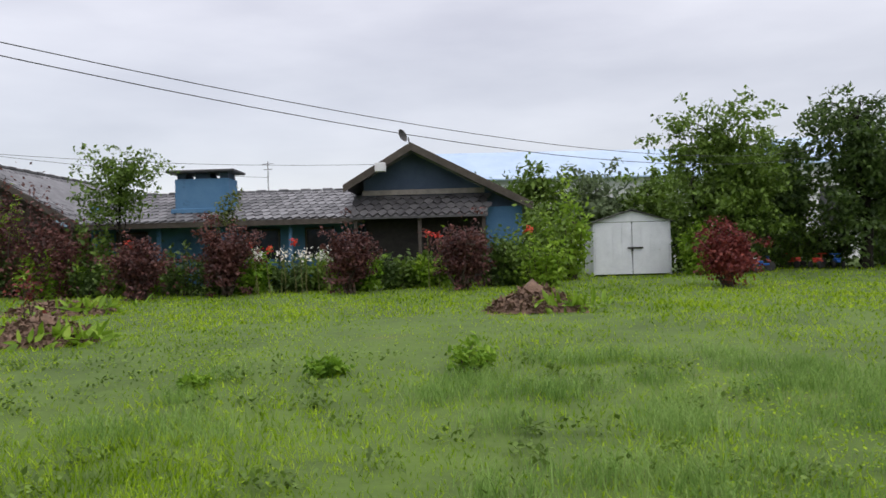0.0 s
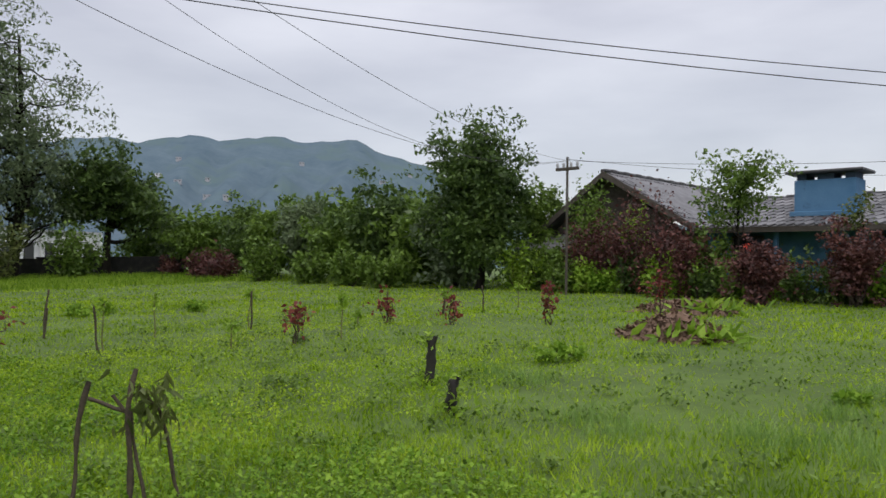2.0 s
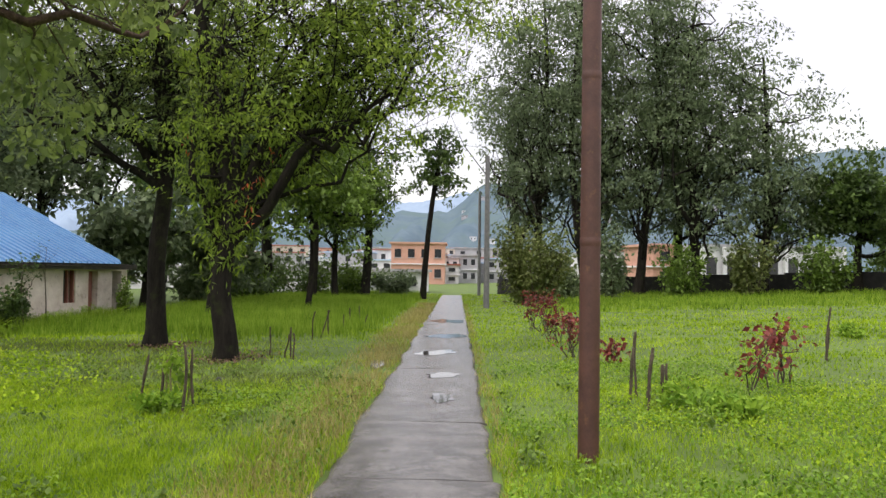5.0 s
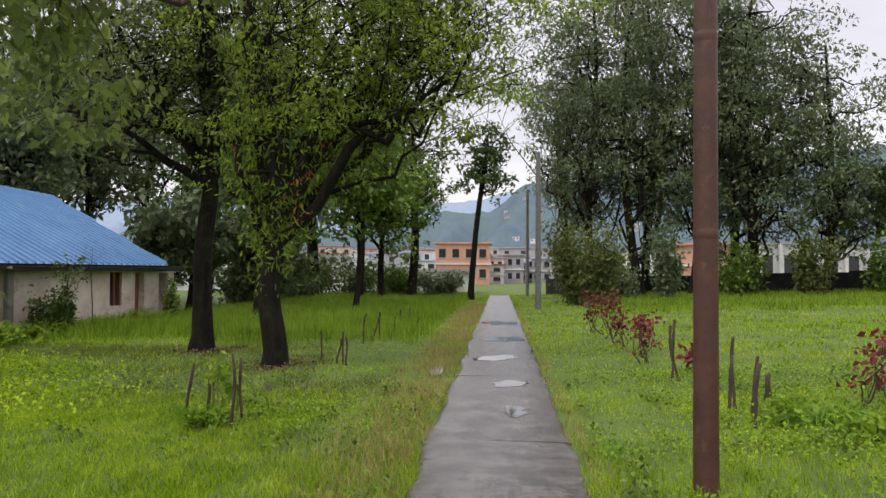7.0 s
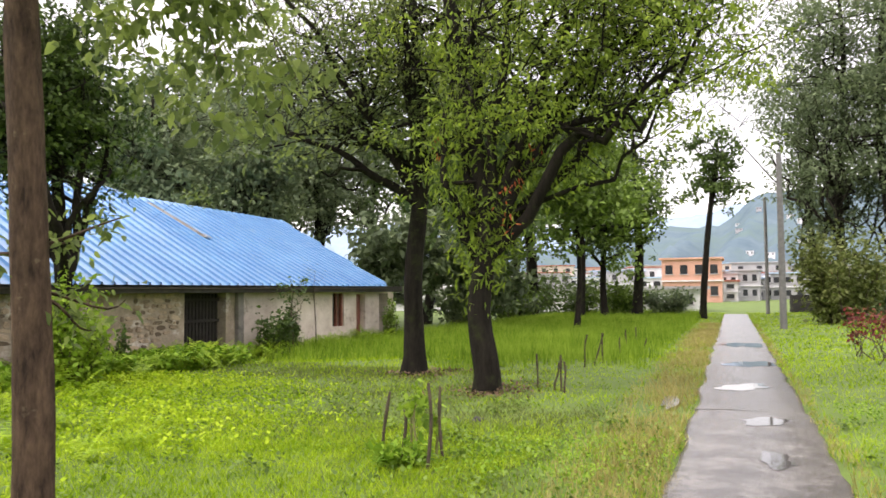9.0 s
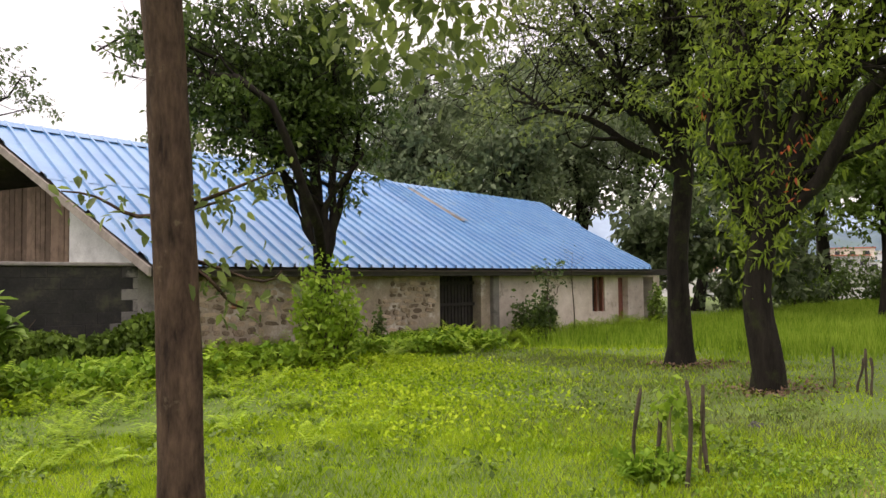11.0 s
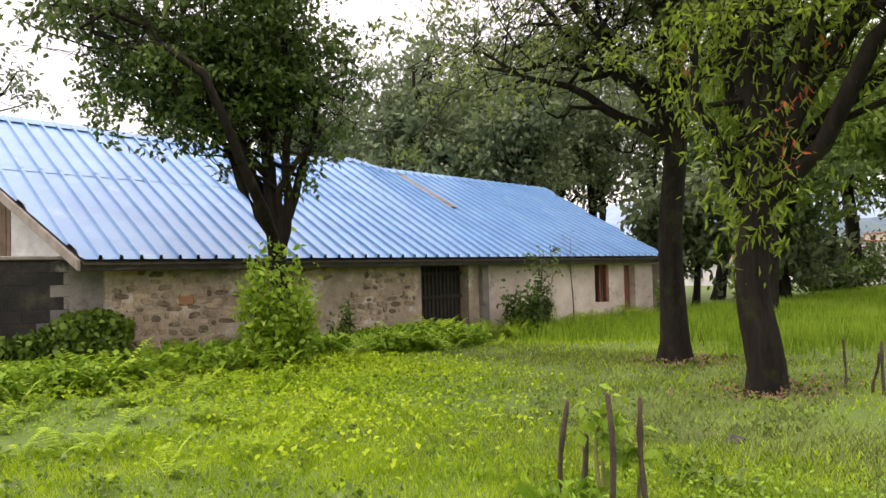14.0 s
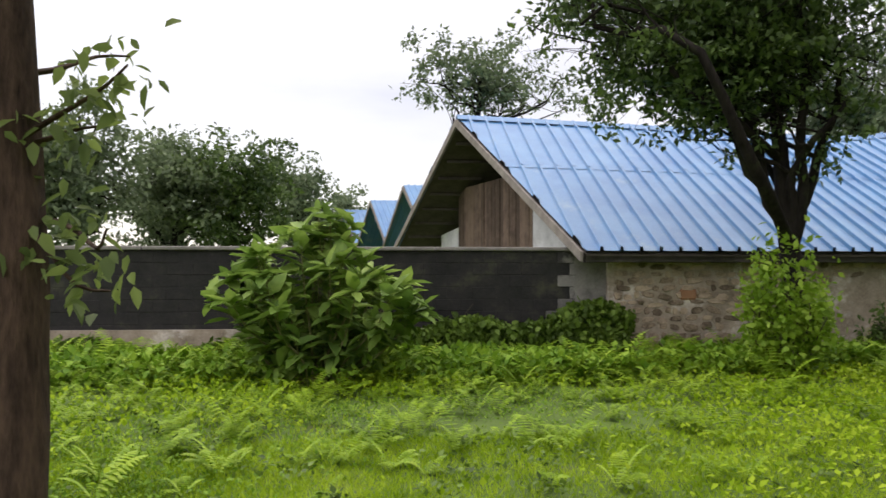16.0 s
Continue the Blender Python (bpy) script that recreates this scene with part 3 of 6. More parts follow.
for k, (px, dy, rx, ry, z) in enumerate(((-11.9, 0.12, 0.34, 0.17, 0.035), (-14.3, 0.1, 0.3, 0.3, 0.035), (-18.0, -0.1, 0.5, 0.4, 0.035), (-22.5, 0.1, 0.8, 0.45, 0.035), (-29.0, 0.0, 1.2, 0.5, 0.035), (-15.9, -1.15, 0.7, 0.12, 0.02))):
    puddle(px, path_mid(px) + dy, rx, ry, k + 1, z)

# ---------------------------------------------------------------- the long stone shed with the blue roof
BARN = pose(-11.87, -13.5, 0, 0, 0, -3.77)   # local x runs east, y north; the eave's corner is its origin
EAVE, RIDGE_D = 1.95, 5.5
LEN = 18.25
WEST_EAVE = 17.1   # the west verge slants from here up to the ridge's end


def ridge_z(s):
    return float(np.interp(s, [-1.45, 3.5, 7.8, 9.3, 10.6, 18.4], [5.18, 5.0, 4.82, 4.96, 4.74, 4.55]))


def roof_point(s, v, side=1, lift=0.0):
    """A point of the roof: s metres from the east eave corner, v from the eave (0) to the ridge (1)."""
    z = EAVE + (ridge_z(s) - EAVE) * v
    y = -RIDGE_D * v if side > 0 else -2 * RIDGE_D + RIDGE_D * v
    return Vector((-s, y, z + lift))


def ribbed_sheet(s0, s1, v0, v1, side, lift):
    """One roofing sheet with four raised ribs, cut along the slanting east verge."""
    prof = []
    n = max(1, round((s1 - s0) / 0.31))
    w = (s1 - s0) / n
    for k in range(n):
        a = s0 + k * w
        prof += [(a, 0.0), (a + w * 0.62, 0.0), (a + w * 0.66, 0.07), (a + w * 0.80, 0.07), (a + w * 0.84, 0.0)]
    prof.append((s1, 0.0))
    bm = bmesh.new()
    rows = []
    def cut(a, v):
        if side > 0:
            return max(v, min(1.0, -a / 1.45), min(1.0, (a - WEST_EAVE) / (LEN - WEST_EAVE)))
        return min(v, max(0.0, 2 + a / 1.45))
    for v in (v0, (v0 + v1) / 2, v1):
        rows.append([bm.verts.new(roof_point(a, cut(a, v), side, lift + h)) for a, h in prof])
    for r0, r1 in zip(rows[:-1], rows[1:]):
        for k in range(len(prof) - 1):
            quad = [r0[k], r0[k + 1], r1[k + 1], r1[k]]
            if (r0[k].co - r1[k].co).length < 1e-4 and (r0[k + 1].co - r1[k + 1].co).length < 1e-4:
                continue
            bm.faces.new(quad)
    bmesh.ops.remove_doubles(bm, verts=bm.verts[:], dist=0.0005)
    return bm


def stone_shed():
    root = thing("stone_shed", BARN, "long rubble stone shed under a bright blue ribbed metal roof", "shed")
    # walls: rubble to the east, plaster past the pier
    wall = part("wall", boxes((-7.65, -0.55, -0.9, -0.45, -0.3, 1.86)), M_RUBBLE, root, "rubble wall with remnants of pale plaster")
    for spec in ((-9.56, -9.2, -0.9, -0.47, -0.3, 1.86), (-9.2, -7.65, -0.9, -0.45, 1.78, 1.86)):
        part("wall", boxes(spec), M_RUBBLE, root)
    for spec in ((-14.27, -9.8, -0.9, -0.45, -0.3, 1.86), (-14.95, -14.27, -0.9, -0.45, -0.3, 0.6), (-15.72, -14.95, -0.9, -0.45, -0.3, 1.86), (-17.25, -16.3, -0.9, -0.45, -0.3, 1.86),
                 (-18.3, -17.9, -0.9, -0.45, -0.3, 1.86), (-14.95, -14.27, -0.9, -0.45, 1.68, 1.86), (-16.3, -15.72, -0.9, -0.45, 1.66, 1.86), (-17.9, -17.25, -0.9, -0.45, 1.66, 1.86)):
        part("wall", boxes(spec), M_PLASTER, root, "old plaster wall, stained pink and cream")
    part("pier", boxes((-9.8, -9.56, -0.9, -0.34, -0.3, 1.88), bevel=0.02), M_PLASTER_GREY, root)
    part("wall", boxes((-18.3, -0.8, -10.55, -10.1, -0.3, 1.86), (-18.3, -17.9, -10.1, -0.9, -0.3, 1.86)), M_PLASTER_GREY, root)
    part("eave_beam", boxes((-18.3, -0.05, -0.24, -0.06, 1.72, 1.91), bevel=0.012), M_WETBEAM, root, "dark wet timber eave beam")
    part("wall_plate", boxes((-17.3, -0.8, -0.7, -0.45, 1.865, 2.05)), M_BEAM, root)
    # east gable
    gx = -1.0
    def skew(y):
        return gx - 0.264 * y
    def under(y):
        return EAVE + (5.12 - EAVE) * (min(-y, 2 * RIDGE_D + y) / RIDGE_D) - 0.14
    def panel(y0, y1, z0, z1a, z1b, thick):
        return prism([(skew(y0), y0, z0), (skew(y1), y1, z0), (skew(y1), y1, z1b), (skew(y0), y0, z1a)], thick, (-1, 0, 0))
    part("gable_wall", panel(-0.6, -3.85, 1.9, under(-0.6), under(-3.85), 0.16), M_WHITEWASH, root, "flaking whitewashed masonry")
    part("gable_wall", panel(-8.05, -9.3, 1.9, 2.75, 2.6, 0.16), M_WHITEWASH, root, "flaking whitewashed masonry")
    part("gable_wall", panel(-0.6, -10.4, -0.2, 1.88, 1.88, 0.2), M_PLASTER_GREY, root)
    rng = np.random.default_rng(3)
    y = -3.87
    while y > -7.9:
        w = rng.uniform(0.13, 0.19)
        y1 = y - w + 0.012
        bm = panel(y, y1, 1.9, min(under(y) - 0.02, 3.75), min(under(y1) - 0.02, 3.75), 0.03)
        bmesh.ops.translate(bm, verts=bm.verts[:], vec=(rng.uniform(0, 0.03), 0, 0))
        part("plank", bm, M_PLANK, root)
        y -= w
    part("gable_beam", panel(-0.5, -10.5, 1.885, 2.02, 2.02, 0.2), M_BEAM, root)
    # black sheet standing in for the shade inside the open gable
    part("interior_shade_sheet", prism([(skew(-0.9) - 1.6, -0.9, 1.9), (skew(-10.2) - 1.6, -10.2, 1.9), (skew(-5.5) - 1.6, -5.5, 4.8)], 0.05, (-1, 0, 0)), M_DARKWOOD_AND_SHADE, root)
    # roof
    for side in (1, -1):
        for s0, s1 in ((-1.4, 3.5), (3.5, 7.8), (7.8, 9.3), (9.3, 10.6), (10.6, 18.15)):
            e0 = s0 if s0 > 0 else (0.05 if side > 0 else -2.8)
            part("roof_deck", prism([roof_point(e0, 0, side, -0.1), roof_point(s0, 1, side, -0.1), roof_point(s1, 1, side, -0.1), roof_point(min(s1, WEST_EAVE - 0.05) if side > 0 else s1, 0, side, -0.1)], 0.03, (0, 0, -1)), M_BEAM, root)
    edges = [-2.9, -2.2, -1.45, -0.7, 0.05] + [0.05 + k * (LEN - 0.05) / 18 for k in range(1, 19)]
    for s0, s1 in zip(edges[:-1], edges[1:]):
        for side in (1, -1):
            if side < 0 or s1 > -0.65:
                part("roof_sheet", ribbed_sheet(s0, s1, -0.012, 0.56, side, 0.0), M_ROOF, root)
            if s0 > -1.5 or (side < 0 and s1 > -2.1):
                part("roof_sheet", ribbed_sheet(s0, s1, 0.54, 1.0, side, 0.012), M_ROOF, root)
    # an old grey sheet let into the upper roof
    bm = bmesh.new()
    vs = [bm.verts.new(roof_point(s, v, 1, 0.062)) for s, v in ((10.75, 0.93), (11.15, 0.93), (11.2, 0.50), (10.78, 0.50))]
    bm.faces.new(vs)
    bmesh.ops.solidify(bm, geom=bm.faces[:], thickness=0.012)
    part("patch_sheet", bm, M_ROOF_OLD, root, "weathered grey replacement sheet")
    # ridge cap, in lengths
    caps = [-1.47, 0.6, 2.7, 4.8, 6.4, 7.8, 9.3, 10.6, 12.6, 14.6, 16.5, 18.25]
    for s0, s1 in zip(caps[:-1], caps[1:]):
        bm = bmesh.new()
        rows = [[bm.verts.new((-s, -RIDGE_D + dy, ridge_z(s) + dz)) for dy, dz in ((0.24, -0.085), (0.06, 0.05), (-0.06, 0.05), (-0.24, -0.085))] for s in (s0, s1 + 0.03)]
        for k in range(3):
            bm.faces.new((rows[0][k], rows[0][k + 1], rows[1][k + 1], rows[1][k]))
        part("ridge_cap", bm, M_ROOF, root)
    # barge boards of the slanting gable
    for s0, s1, side in ((0.0, -1.45, 1), (-2.9, -1.45, -1)):
        a, b = roof_point(s0, 0, side, -0.05), roof_point(s1, 1, side, -0.05)
        part("barge_board", prism([a, b, b + Vector((0, 0, -0.17)), a + Vector((0, 0, -0.17))], 0.05, (0.95, 0.0, 0)), M_RAKE, root, "pale grey weathered barge board")
    for k in range(16):
        yy = -0.7 - k * 0.6
        part("purlin", boxes((skew(yy) - 0.3, -0.2 - 0.264 * yy, yy - 0.05, yy + 0.05, under(yy) - 0.02, under(yy) + 0.05)), M_BEAM, root)
    # gate, window and doors
    gate = part("gate", boxes((-9.18, -7.67, -0.80, -0.75, -0.1, 1.74)), M_DARKWOOD_AND_SHADE, root, "black slatted timber gate")
    for k in range(12):
        xx = -9.14 + k * 0.124
        part("slat", boxes((xx, xx + 0.05, -0.75, -0.72, 0.0, 1.70)), M_DARKWOOD_AND_SHADE, gate)
    for zz in (0.35, 0.95, 1.5):
        part("rail", boxes((-9.18, -7.67, -0.72, -0.69, zz, zz + 0.08)), M_DARKWOOD_AND_SHADE, gate)
    win = part("window", boxes((-14.95, -14.27, -0.82, -0.78, 0.6, 1.68)), M_GLASSDK, root)
    part("window_frame", boxes((-14.34, -14.27, -0.62, -0.5, 0.6, 1.68), (-14.95, -14.88, -0.62, -0.5, 0.6, 1.68), (-14.64, -14.58, -0.60, -0.52, 0.6, 1.68)), M_REDDOOR, win)
    part("door", boxes((-16.3, -15.72, -0.72, -0.66, -0.1, 1.64), (-16.03, -15.99, -0.66, -0.64, 0.0, 1.6)), M_REDDOOR, root, "faded red wooden door")
    # added black sheet: the open doorway's darkness as plain colour
    part("doorway_shade_sheet", boxes((-17.9, -17.25, -0.9, -0.86, -0.1, 1.66)), M_DARKWOOD_AND_SHADE, root)
    # rubble stones, laid in uneven courses
    shapes = []
    for k in range(14):
        r2 = np.random.default_rng(60 + k)
        bm = bmesh.new()
        n = r2.integers(6, 9)
        ring0, ring1 = [], []
        for q in range(n):
            a = 2 * math.pi * q / n + r2.uniform(-0.25, 0.25)
            rr = r2.uniform(0.8, 1.05)
            cx, cz = math.copysign(abs(math.cos(a)) ** 0.7, math.cos(a)) * rr * 0.5, math.copysign(abs(math.sin(a)) ** 0.7, math.sin(a)) * rr * 0.5
            ring0.append(bm.verts.new((cx, 0.0, cz)))
            ring1.append(bm.verts.new((cx * 0.86, 1.0 + r2.uniform(-0.3, 0.2), cz * 0.86)))
        for q in range(n):
            bm.faces.new((ring0[q], ring0[(q + 1) % n], ring1[(q + 1) % n], ring1[q]))
        bm.faces.new(ring1)
        bmesh.ops.recalc_face_normals(bm, faces=bm.faces[:])
        me = bpy.data.meshes.new("stone")
        bm.to_mesh(me)
        bm.free()
        me.materials.append(M_STONE)
        shapes.append(me)
    rng = np.random.default_rng(8)
    z = 0.02
    while z < 1.72:
        h = rng.uniform(0.08, 0.17)
        x = -0.57 - rng.uniform(0, 0.1)
        while x > -7.55:
            w = rng.uniform(0.10, 0.42)
            bare = noise.noise(Vector((x * 0.55, z * 1.1, 3.1)))
            if x - w > -7.63 and (bare > -0.02 or x > -2.6):
                ob = part("stone", shapes[rng.integers(len(shapes))], None, wall)
                ob.location = (x - w / 2, -0.455, z + h / 2 + rng.uniform(-0.03, 0.03))
                ob.scale = (w * 0.96, rng.uniform(0.012, 0.035), h * rng.uniform(0.72, 1.12))
                ob.rotation_euler = (0, rng.normal() * 0.13, 0)
            x -= w
        z += h
    ob = part("stone", boxes((-2.12, -1.82, -0.46, -0.415, 1.08, 1.27), bevel=0.03), M_STONE_RED, wall, "orange-red stone")
    return root


stone_shed()


def boundary_wall():
    root = thing("boundary_wall", BARN, "old concrete block wall black with mildew", "wall", kind="structure")
    part("wall_core", boxes((0.0, 40.0, -0.80, -0.56, 0.45, 1.92)), M_BLACKWALL, root)
    part("wall_foot", boxes((-0.55, 40.0, -0.95, -0.46, -0.3, 0.62)), M_RUBBLE, root)
    part("wall_core", boxes((-0.55, 0.0, -0.80, -0.54, 0.45, 1.90)), M_PLASTER_GREY, root)
    for k in range(17):
        part("coping", boxes((k * 2.4 + 0.01, k * 2.4 + 2.39, -0.86, -0.50, 1.92, 1.985), bevel=0.012), M_COPING, root)
    rng = np.random.default_rng(2)
    me_dark, me_pale = None, None
    for row in range(7):
        for col in range(26):
            x = -0.53 + col * 0.42 + (0.21 if row % 2 else 0)
            if x + 0.4 > 10:
                continue
            pale = x < -0.05 + 0.3 * rng.random()
            if not pale and me_dark is not None and rng.random() < 0.35:
                continue
            bmk = boxes((0.0, 0.405, 0, 0.02, 0, 0.195), bevel=0.006) if (me_dark is None or me_pale is None) else None
            if pale:
                if me_pale is None:
                    me_pale = bpy.data.meshes.new("block")
                    bmk.to_mesh(me_pale)
                    me_pale.materials.append(M_BLOCK)
                me = me_pale
            else:
                if me_dark is None:
                    me_dark = bpy.data.meshes.new("block")
                    bmk.to_mesh(me_dark)
                    me_dark.materials.append(M_BLACKWALL)
                me = me_dark
            ob = part("block", me, None, root)
            ob.location = (x, -0.5735 + rng.uniform(-0.003, 0.003) + (0.012 if pale else 0), 0.5 + row * 0.203)


boundary_wall()


def rear_shed(x, y, label):
    """One of the further sheds of the row: its slanting gable, blue roof and a black sheet for the shade inside."""
    root = thing("rear_shed", pose(x, y, 0, 0, 0, -3.77), label, "shed", "rear sheds")
    d, ze, zr, L = 3.0, 2.5, 5.0, 14.0
    for side in (1, -1):
        for k in range(14):
            s0, s1 = k * 1.0, k * 1.0 + 1.0
            bm = bmesh.new()
            pr = []
            for q in range(4):
                a = s0 + q * 0.25
                pr += [(a, 0), (a + 0.16, 0), (a + 0.18, 0.03), (a + 0.22, 0.03), (a + 0.24, 0)]
            pr.append((s1, 0))
            r0 = [bm.verts.new((-a - 0.8 * side, side * d, ze + h)) for a, h in pr]
            r1 = [bm.verts.new((-a, 0, zr + h)) for a, h in pr]
            for q in range(len(pr) - 1):
                bm.faces.new((r0[q], r0[q + 1], r1[q + 1], r1[q]))
            part("roof_sheet", bm, M_ROOF, root)
        part("barge_board", prism([(-0.8 * side, side * d, ze - 0.03), (0, 0, zr - 0.03), (0, 0, zr - 0.2), (-0.8 * side, side * d, ze - 0.2)], 0.05, (0.9, 0, 0)), M_RAKE, root)
    part("wall", boxes((-L, -1.6, -d + 0.4, -d + 0.7, -0.2, 2.75), (-L, -1.6, d - 0.7, d - 0.4, -0.2, 2.75)), M_PLASTER_GREY, root)
    # the open gable's inner shade, painted as a black sheet across it
    part("gable_wall", prism([(-1.8, -d + 0.4, -0.2), (-1.8, d - 0.4, -0.2), (-1.8, d - 0.4, 2.7), (-1.8, 0, zr - 0.15), (-1.8, -d + 0.4, 2.7)], 0.1, (-1, 0, 0)), M_DARKWOOD_AND_SHADE, root)


for rx, ry in ((-11.0, -31.9), (-10.2, -38.6), (-9.2, -44.5)):
    rear_shed(rx, ry, "shed with a blue metal roof and an open dark gable")


# ---------------------------------------------------------------- the blue house to the north
def tiled_slope(parent, p00, p10, p01, p11, cols, rows, mat, limit=300):
    """Rows of pointed slates on the slope between two eave corners and two ridge corners."""
    p00, p10, p01, p11 = (np.array(p, float) for p in (p00, p10, p01, p11))
    nrm = np.cross(p10 - p00, p01 - p00)
    nrm /= np.linalg.norm(nrm)
    if nrm[2] < 0:
        nrm = -nrm
    w = np.linalg.norm(p10 - p00) / cols
    h = np.linalg.norm(p01 - p00) / rows
    bm = bmesh.new()
    out = [(-0.5, 0.55), (-0.5, 0.0), (0.0, -0.5), (0.5, 0.0), (0.5, 0.55)]
    a = [bm.verts.new((x * w * 0.96, y * h * 1.25, 0.006 + (0.55 - y) * 0.022)) for x, y in out]
    b = [bm.verts.new((x * w * 0.96, y * h * 1.25, -0.008)) for x, y in out]
    bm.faces.new(a)
    for k in range(5):
        bm.faces.new((a[k], b[k], b[(k + 1) % 5], a[(k + 1) % 5]))
    bmesh.ops.recalc_face_normals(bm, faces=bm.faces[:])
    me = bpy.data.meshes.new("slate")
    bm.to_mesh(me)
    bm.free()
    me.materials.append(mat)
    ux = Vector((p10 - p00) / np.linalg.norm(p10 - p00))
    uy = Vector(nrm).cross(ux)
    rot = Matrix((ux, uy, Vector(nrm))).transposed().to_4x4()
    count = 0
    for r in range(rows):
        for c in range(cols):
            fx, fy = (c + 0.5 + (0.5 if r % 2 else 0)) / cols, (r + 0.45) / rows
            if fx > 1:
                continue
            p = p00 + (p10 - p00) * fx + ((p01 + (p11 - p01) * fx) - (p00 + (p10 - p00) * fx)) * fy
            ob = part("slate", me, None, parent)
            ob.matrix_local = Matrix.Translation(p + nrm * 0.03) @ rot
            count += 1
    return count


def blue_house():
    root = thing("house", pose(0, 0, 0), "low blue-washed house with a grey slate roof and a front gable", "house")
    g = 1.0
    # long wing
    part("wall", boxes((-12.0, -2.6, 28.4, 28.65, g - 0.2, 3.35)), M_BLUEWALL, root)
    part("wall", boxes((-12.2, -12.0, 28.4, 33.4, g - 0.2, 3.9), (-12.0, 3.1, 33.2, 33.4, g - 0.2, 3.3)), M_BLUEWALL, root)
    deck = part("roof", prism([(-12.3, 27.0, 3.20), (-2.3, 27.0, 3.20), (-2.3, 30.6, 4.42), (-12.3, 30.6, 4.42)], 0.08, (0, 0, -1)), M_TILE_DK, root, "grey slate roof in rows")
    part("roof", prism([(-12.3, 34.2, 3.20), (-2.3, 34.2, 3.20), (-2.3, 30.6, 4.42), (-12.3, 30.6, 4.42)], 0.08, (0, 0, -1)), M_TILE_DK, root)
    tiled_slope(deck, (-12.3, 27.0, 3.20), (-2.4, 27.0, 3.20), (-12.3, 30.55, 4.41), (-2.4, 30.55, 4.41), 33, 9, M_TILE)
    for k in range(24):
        part("ridge_tile", boxes((-12.3 + k * 0.42, -11.92 + k * 0.42, 30.48, 30.74, 4.38, 4.50 + 0.03 * (k % 2)), bevel=0.03), M_TILE, root)
    part("fascia", boxes((-12.3, -2.3, 26.98, 27.03, 3.02, 3.20)), M_BEAM, root)
    for k, x in enumerate((-11.6, -9.4, -7.2, -4.9, -2.7)):
        part("veranda_post", boxes((x, x + 0.12, 27.3, 27.42, g - 0.2, 3.08), bevel=0.01), M_BLUEWALL, root)
    for x0, x1 in ((-11.2, -10.2), (-6.6, -5.5), (-4.5, -3.6)):
        w = part("window", boxes((x0, x1, 28.37, 28.41, 1.9, 2.9)), M_GLASSDK, root)
        part("window_frame", boxes((x0 - 0.06, x0, 28.33, 28.41, 1.85, 2.95), (x1, x1 + 0.06, 28.33, 28.41, 1.85, 2.95), (x0 - 0.06, x1 + 0.06, 28.33, 28.41, 2.9, 2.96)), M_BEAM, w)
    # front gable
    part("gable_wall", prism([(-2.35, 27.6, g - 0.2), (2.75, 27.6, g - 0.2), (2.75, 27.6, 3.55), (-0.68, 27.6, 5.35), (-2.35, 27.6, 4.45)], 0.2, (0, 1, 0)), M_BLUEWALL_DK, root, "dull blue boarded gable")
    part("side_wall", boxes((1.75, 2.95, 27.35, 27.6, g - 0.2, 3.45)), M_BLUEWALL, root)
    for a, b in (((-2.95, 4.26), (-0.68, 5.60)), ((-0.68, 5.60), (3.3, 3.52))):
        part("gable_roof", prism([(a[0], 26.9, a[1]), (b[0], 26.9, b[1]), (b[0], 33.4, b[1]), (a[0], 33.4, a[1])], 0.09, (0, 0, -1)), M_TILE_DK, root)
        part("barge_board", prism([(a[0], 26.86, a[1] + 0.02), (b[0], 26.86, b[1] + 0.02), (b[0], 26.86, b[1] - 0.24), (a[0], 26.86, a[1] - 0.24)], 0.05, (0, 1, 0)), M_BEAM, root)
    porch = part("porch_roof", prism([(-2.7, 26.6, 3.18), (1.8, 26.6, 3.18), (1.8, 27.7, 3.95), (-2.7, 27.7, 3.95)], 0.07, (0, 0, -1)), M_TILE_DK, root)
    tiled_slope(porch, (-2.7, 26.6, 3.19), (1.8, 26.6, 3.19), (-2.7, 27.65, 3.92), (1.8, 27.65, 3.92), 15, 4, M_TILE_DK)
    part("porch_trim", boxes((-2.4, 1.72, 27.55, 27.6, 3.95, 4.12)), M_RAKE, root)
    # black sheet before the blue wall paints the porch's shade
    part("porch_shade_sheet", boxes((-2.3, 1.7, 27.52, 27.58, g, 3.3)), M_DARKWOOD_AND_SHADE, root)
    for x in (-2.6, -0.5, 1.6):
        part("porch_post", boxes((x, x + 0.12, 26.75, 26.87, g - 0.2, 3.1), bevel=0.01), M_BEAM, root)
    # box chimney
    ch = part("chimney", boxes((-9.0, -7.1, 28.0, 29.0, 3.2, 4.75), (-9.12, -6.98, 27.9, 29.1, 3.55, 3.72), bevel=0.02), M_BLUEWALL, root, "wide blue plastered box chimney")
    part("chimney_leg", boxes((-8.95, -8.65, 28.1, 28.9, 4.75, 4.95)), M_BLUEWALL_DK, ch)
    part("chimney_leg", boxes((-7.45, -7.15, 28.1, 28.9, 4.75, 4.95)), M_BLUEWALL_DK, ch)
    part("chimney_leg", boxes((-8.3, -7.8, 28.1, 28.9, 4.75, 4.95)), M_BLUEWALL_DK, ch)
    part("chimney_cap", boxes((-9.25, -6.85, 27.8, 29.2, 4.95, 5.05), bevel=0.03), M_TILE_DK, ch)
    part("vent_box", boxes((-1.85, -1.5, 26.6, 26.86, 4.66, 4.95), bevel=0.01), M_WHITE, root)
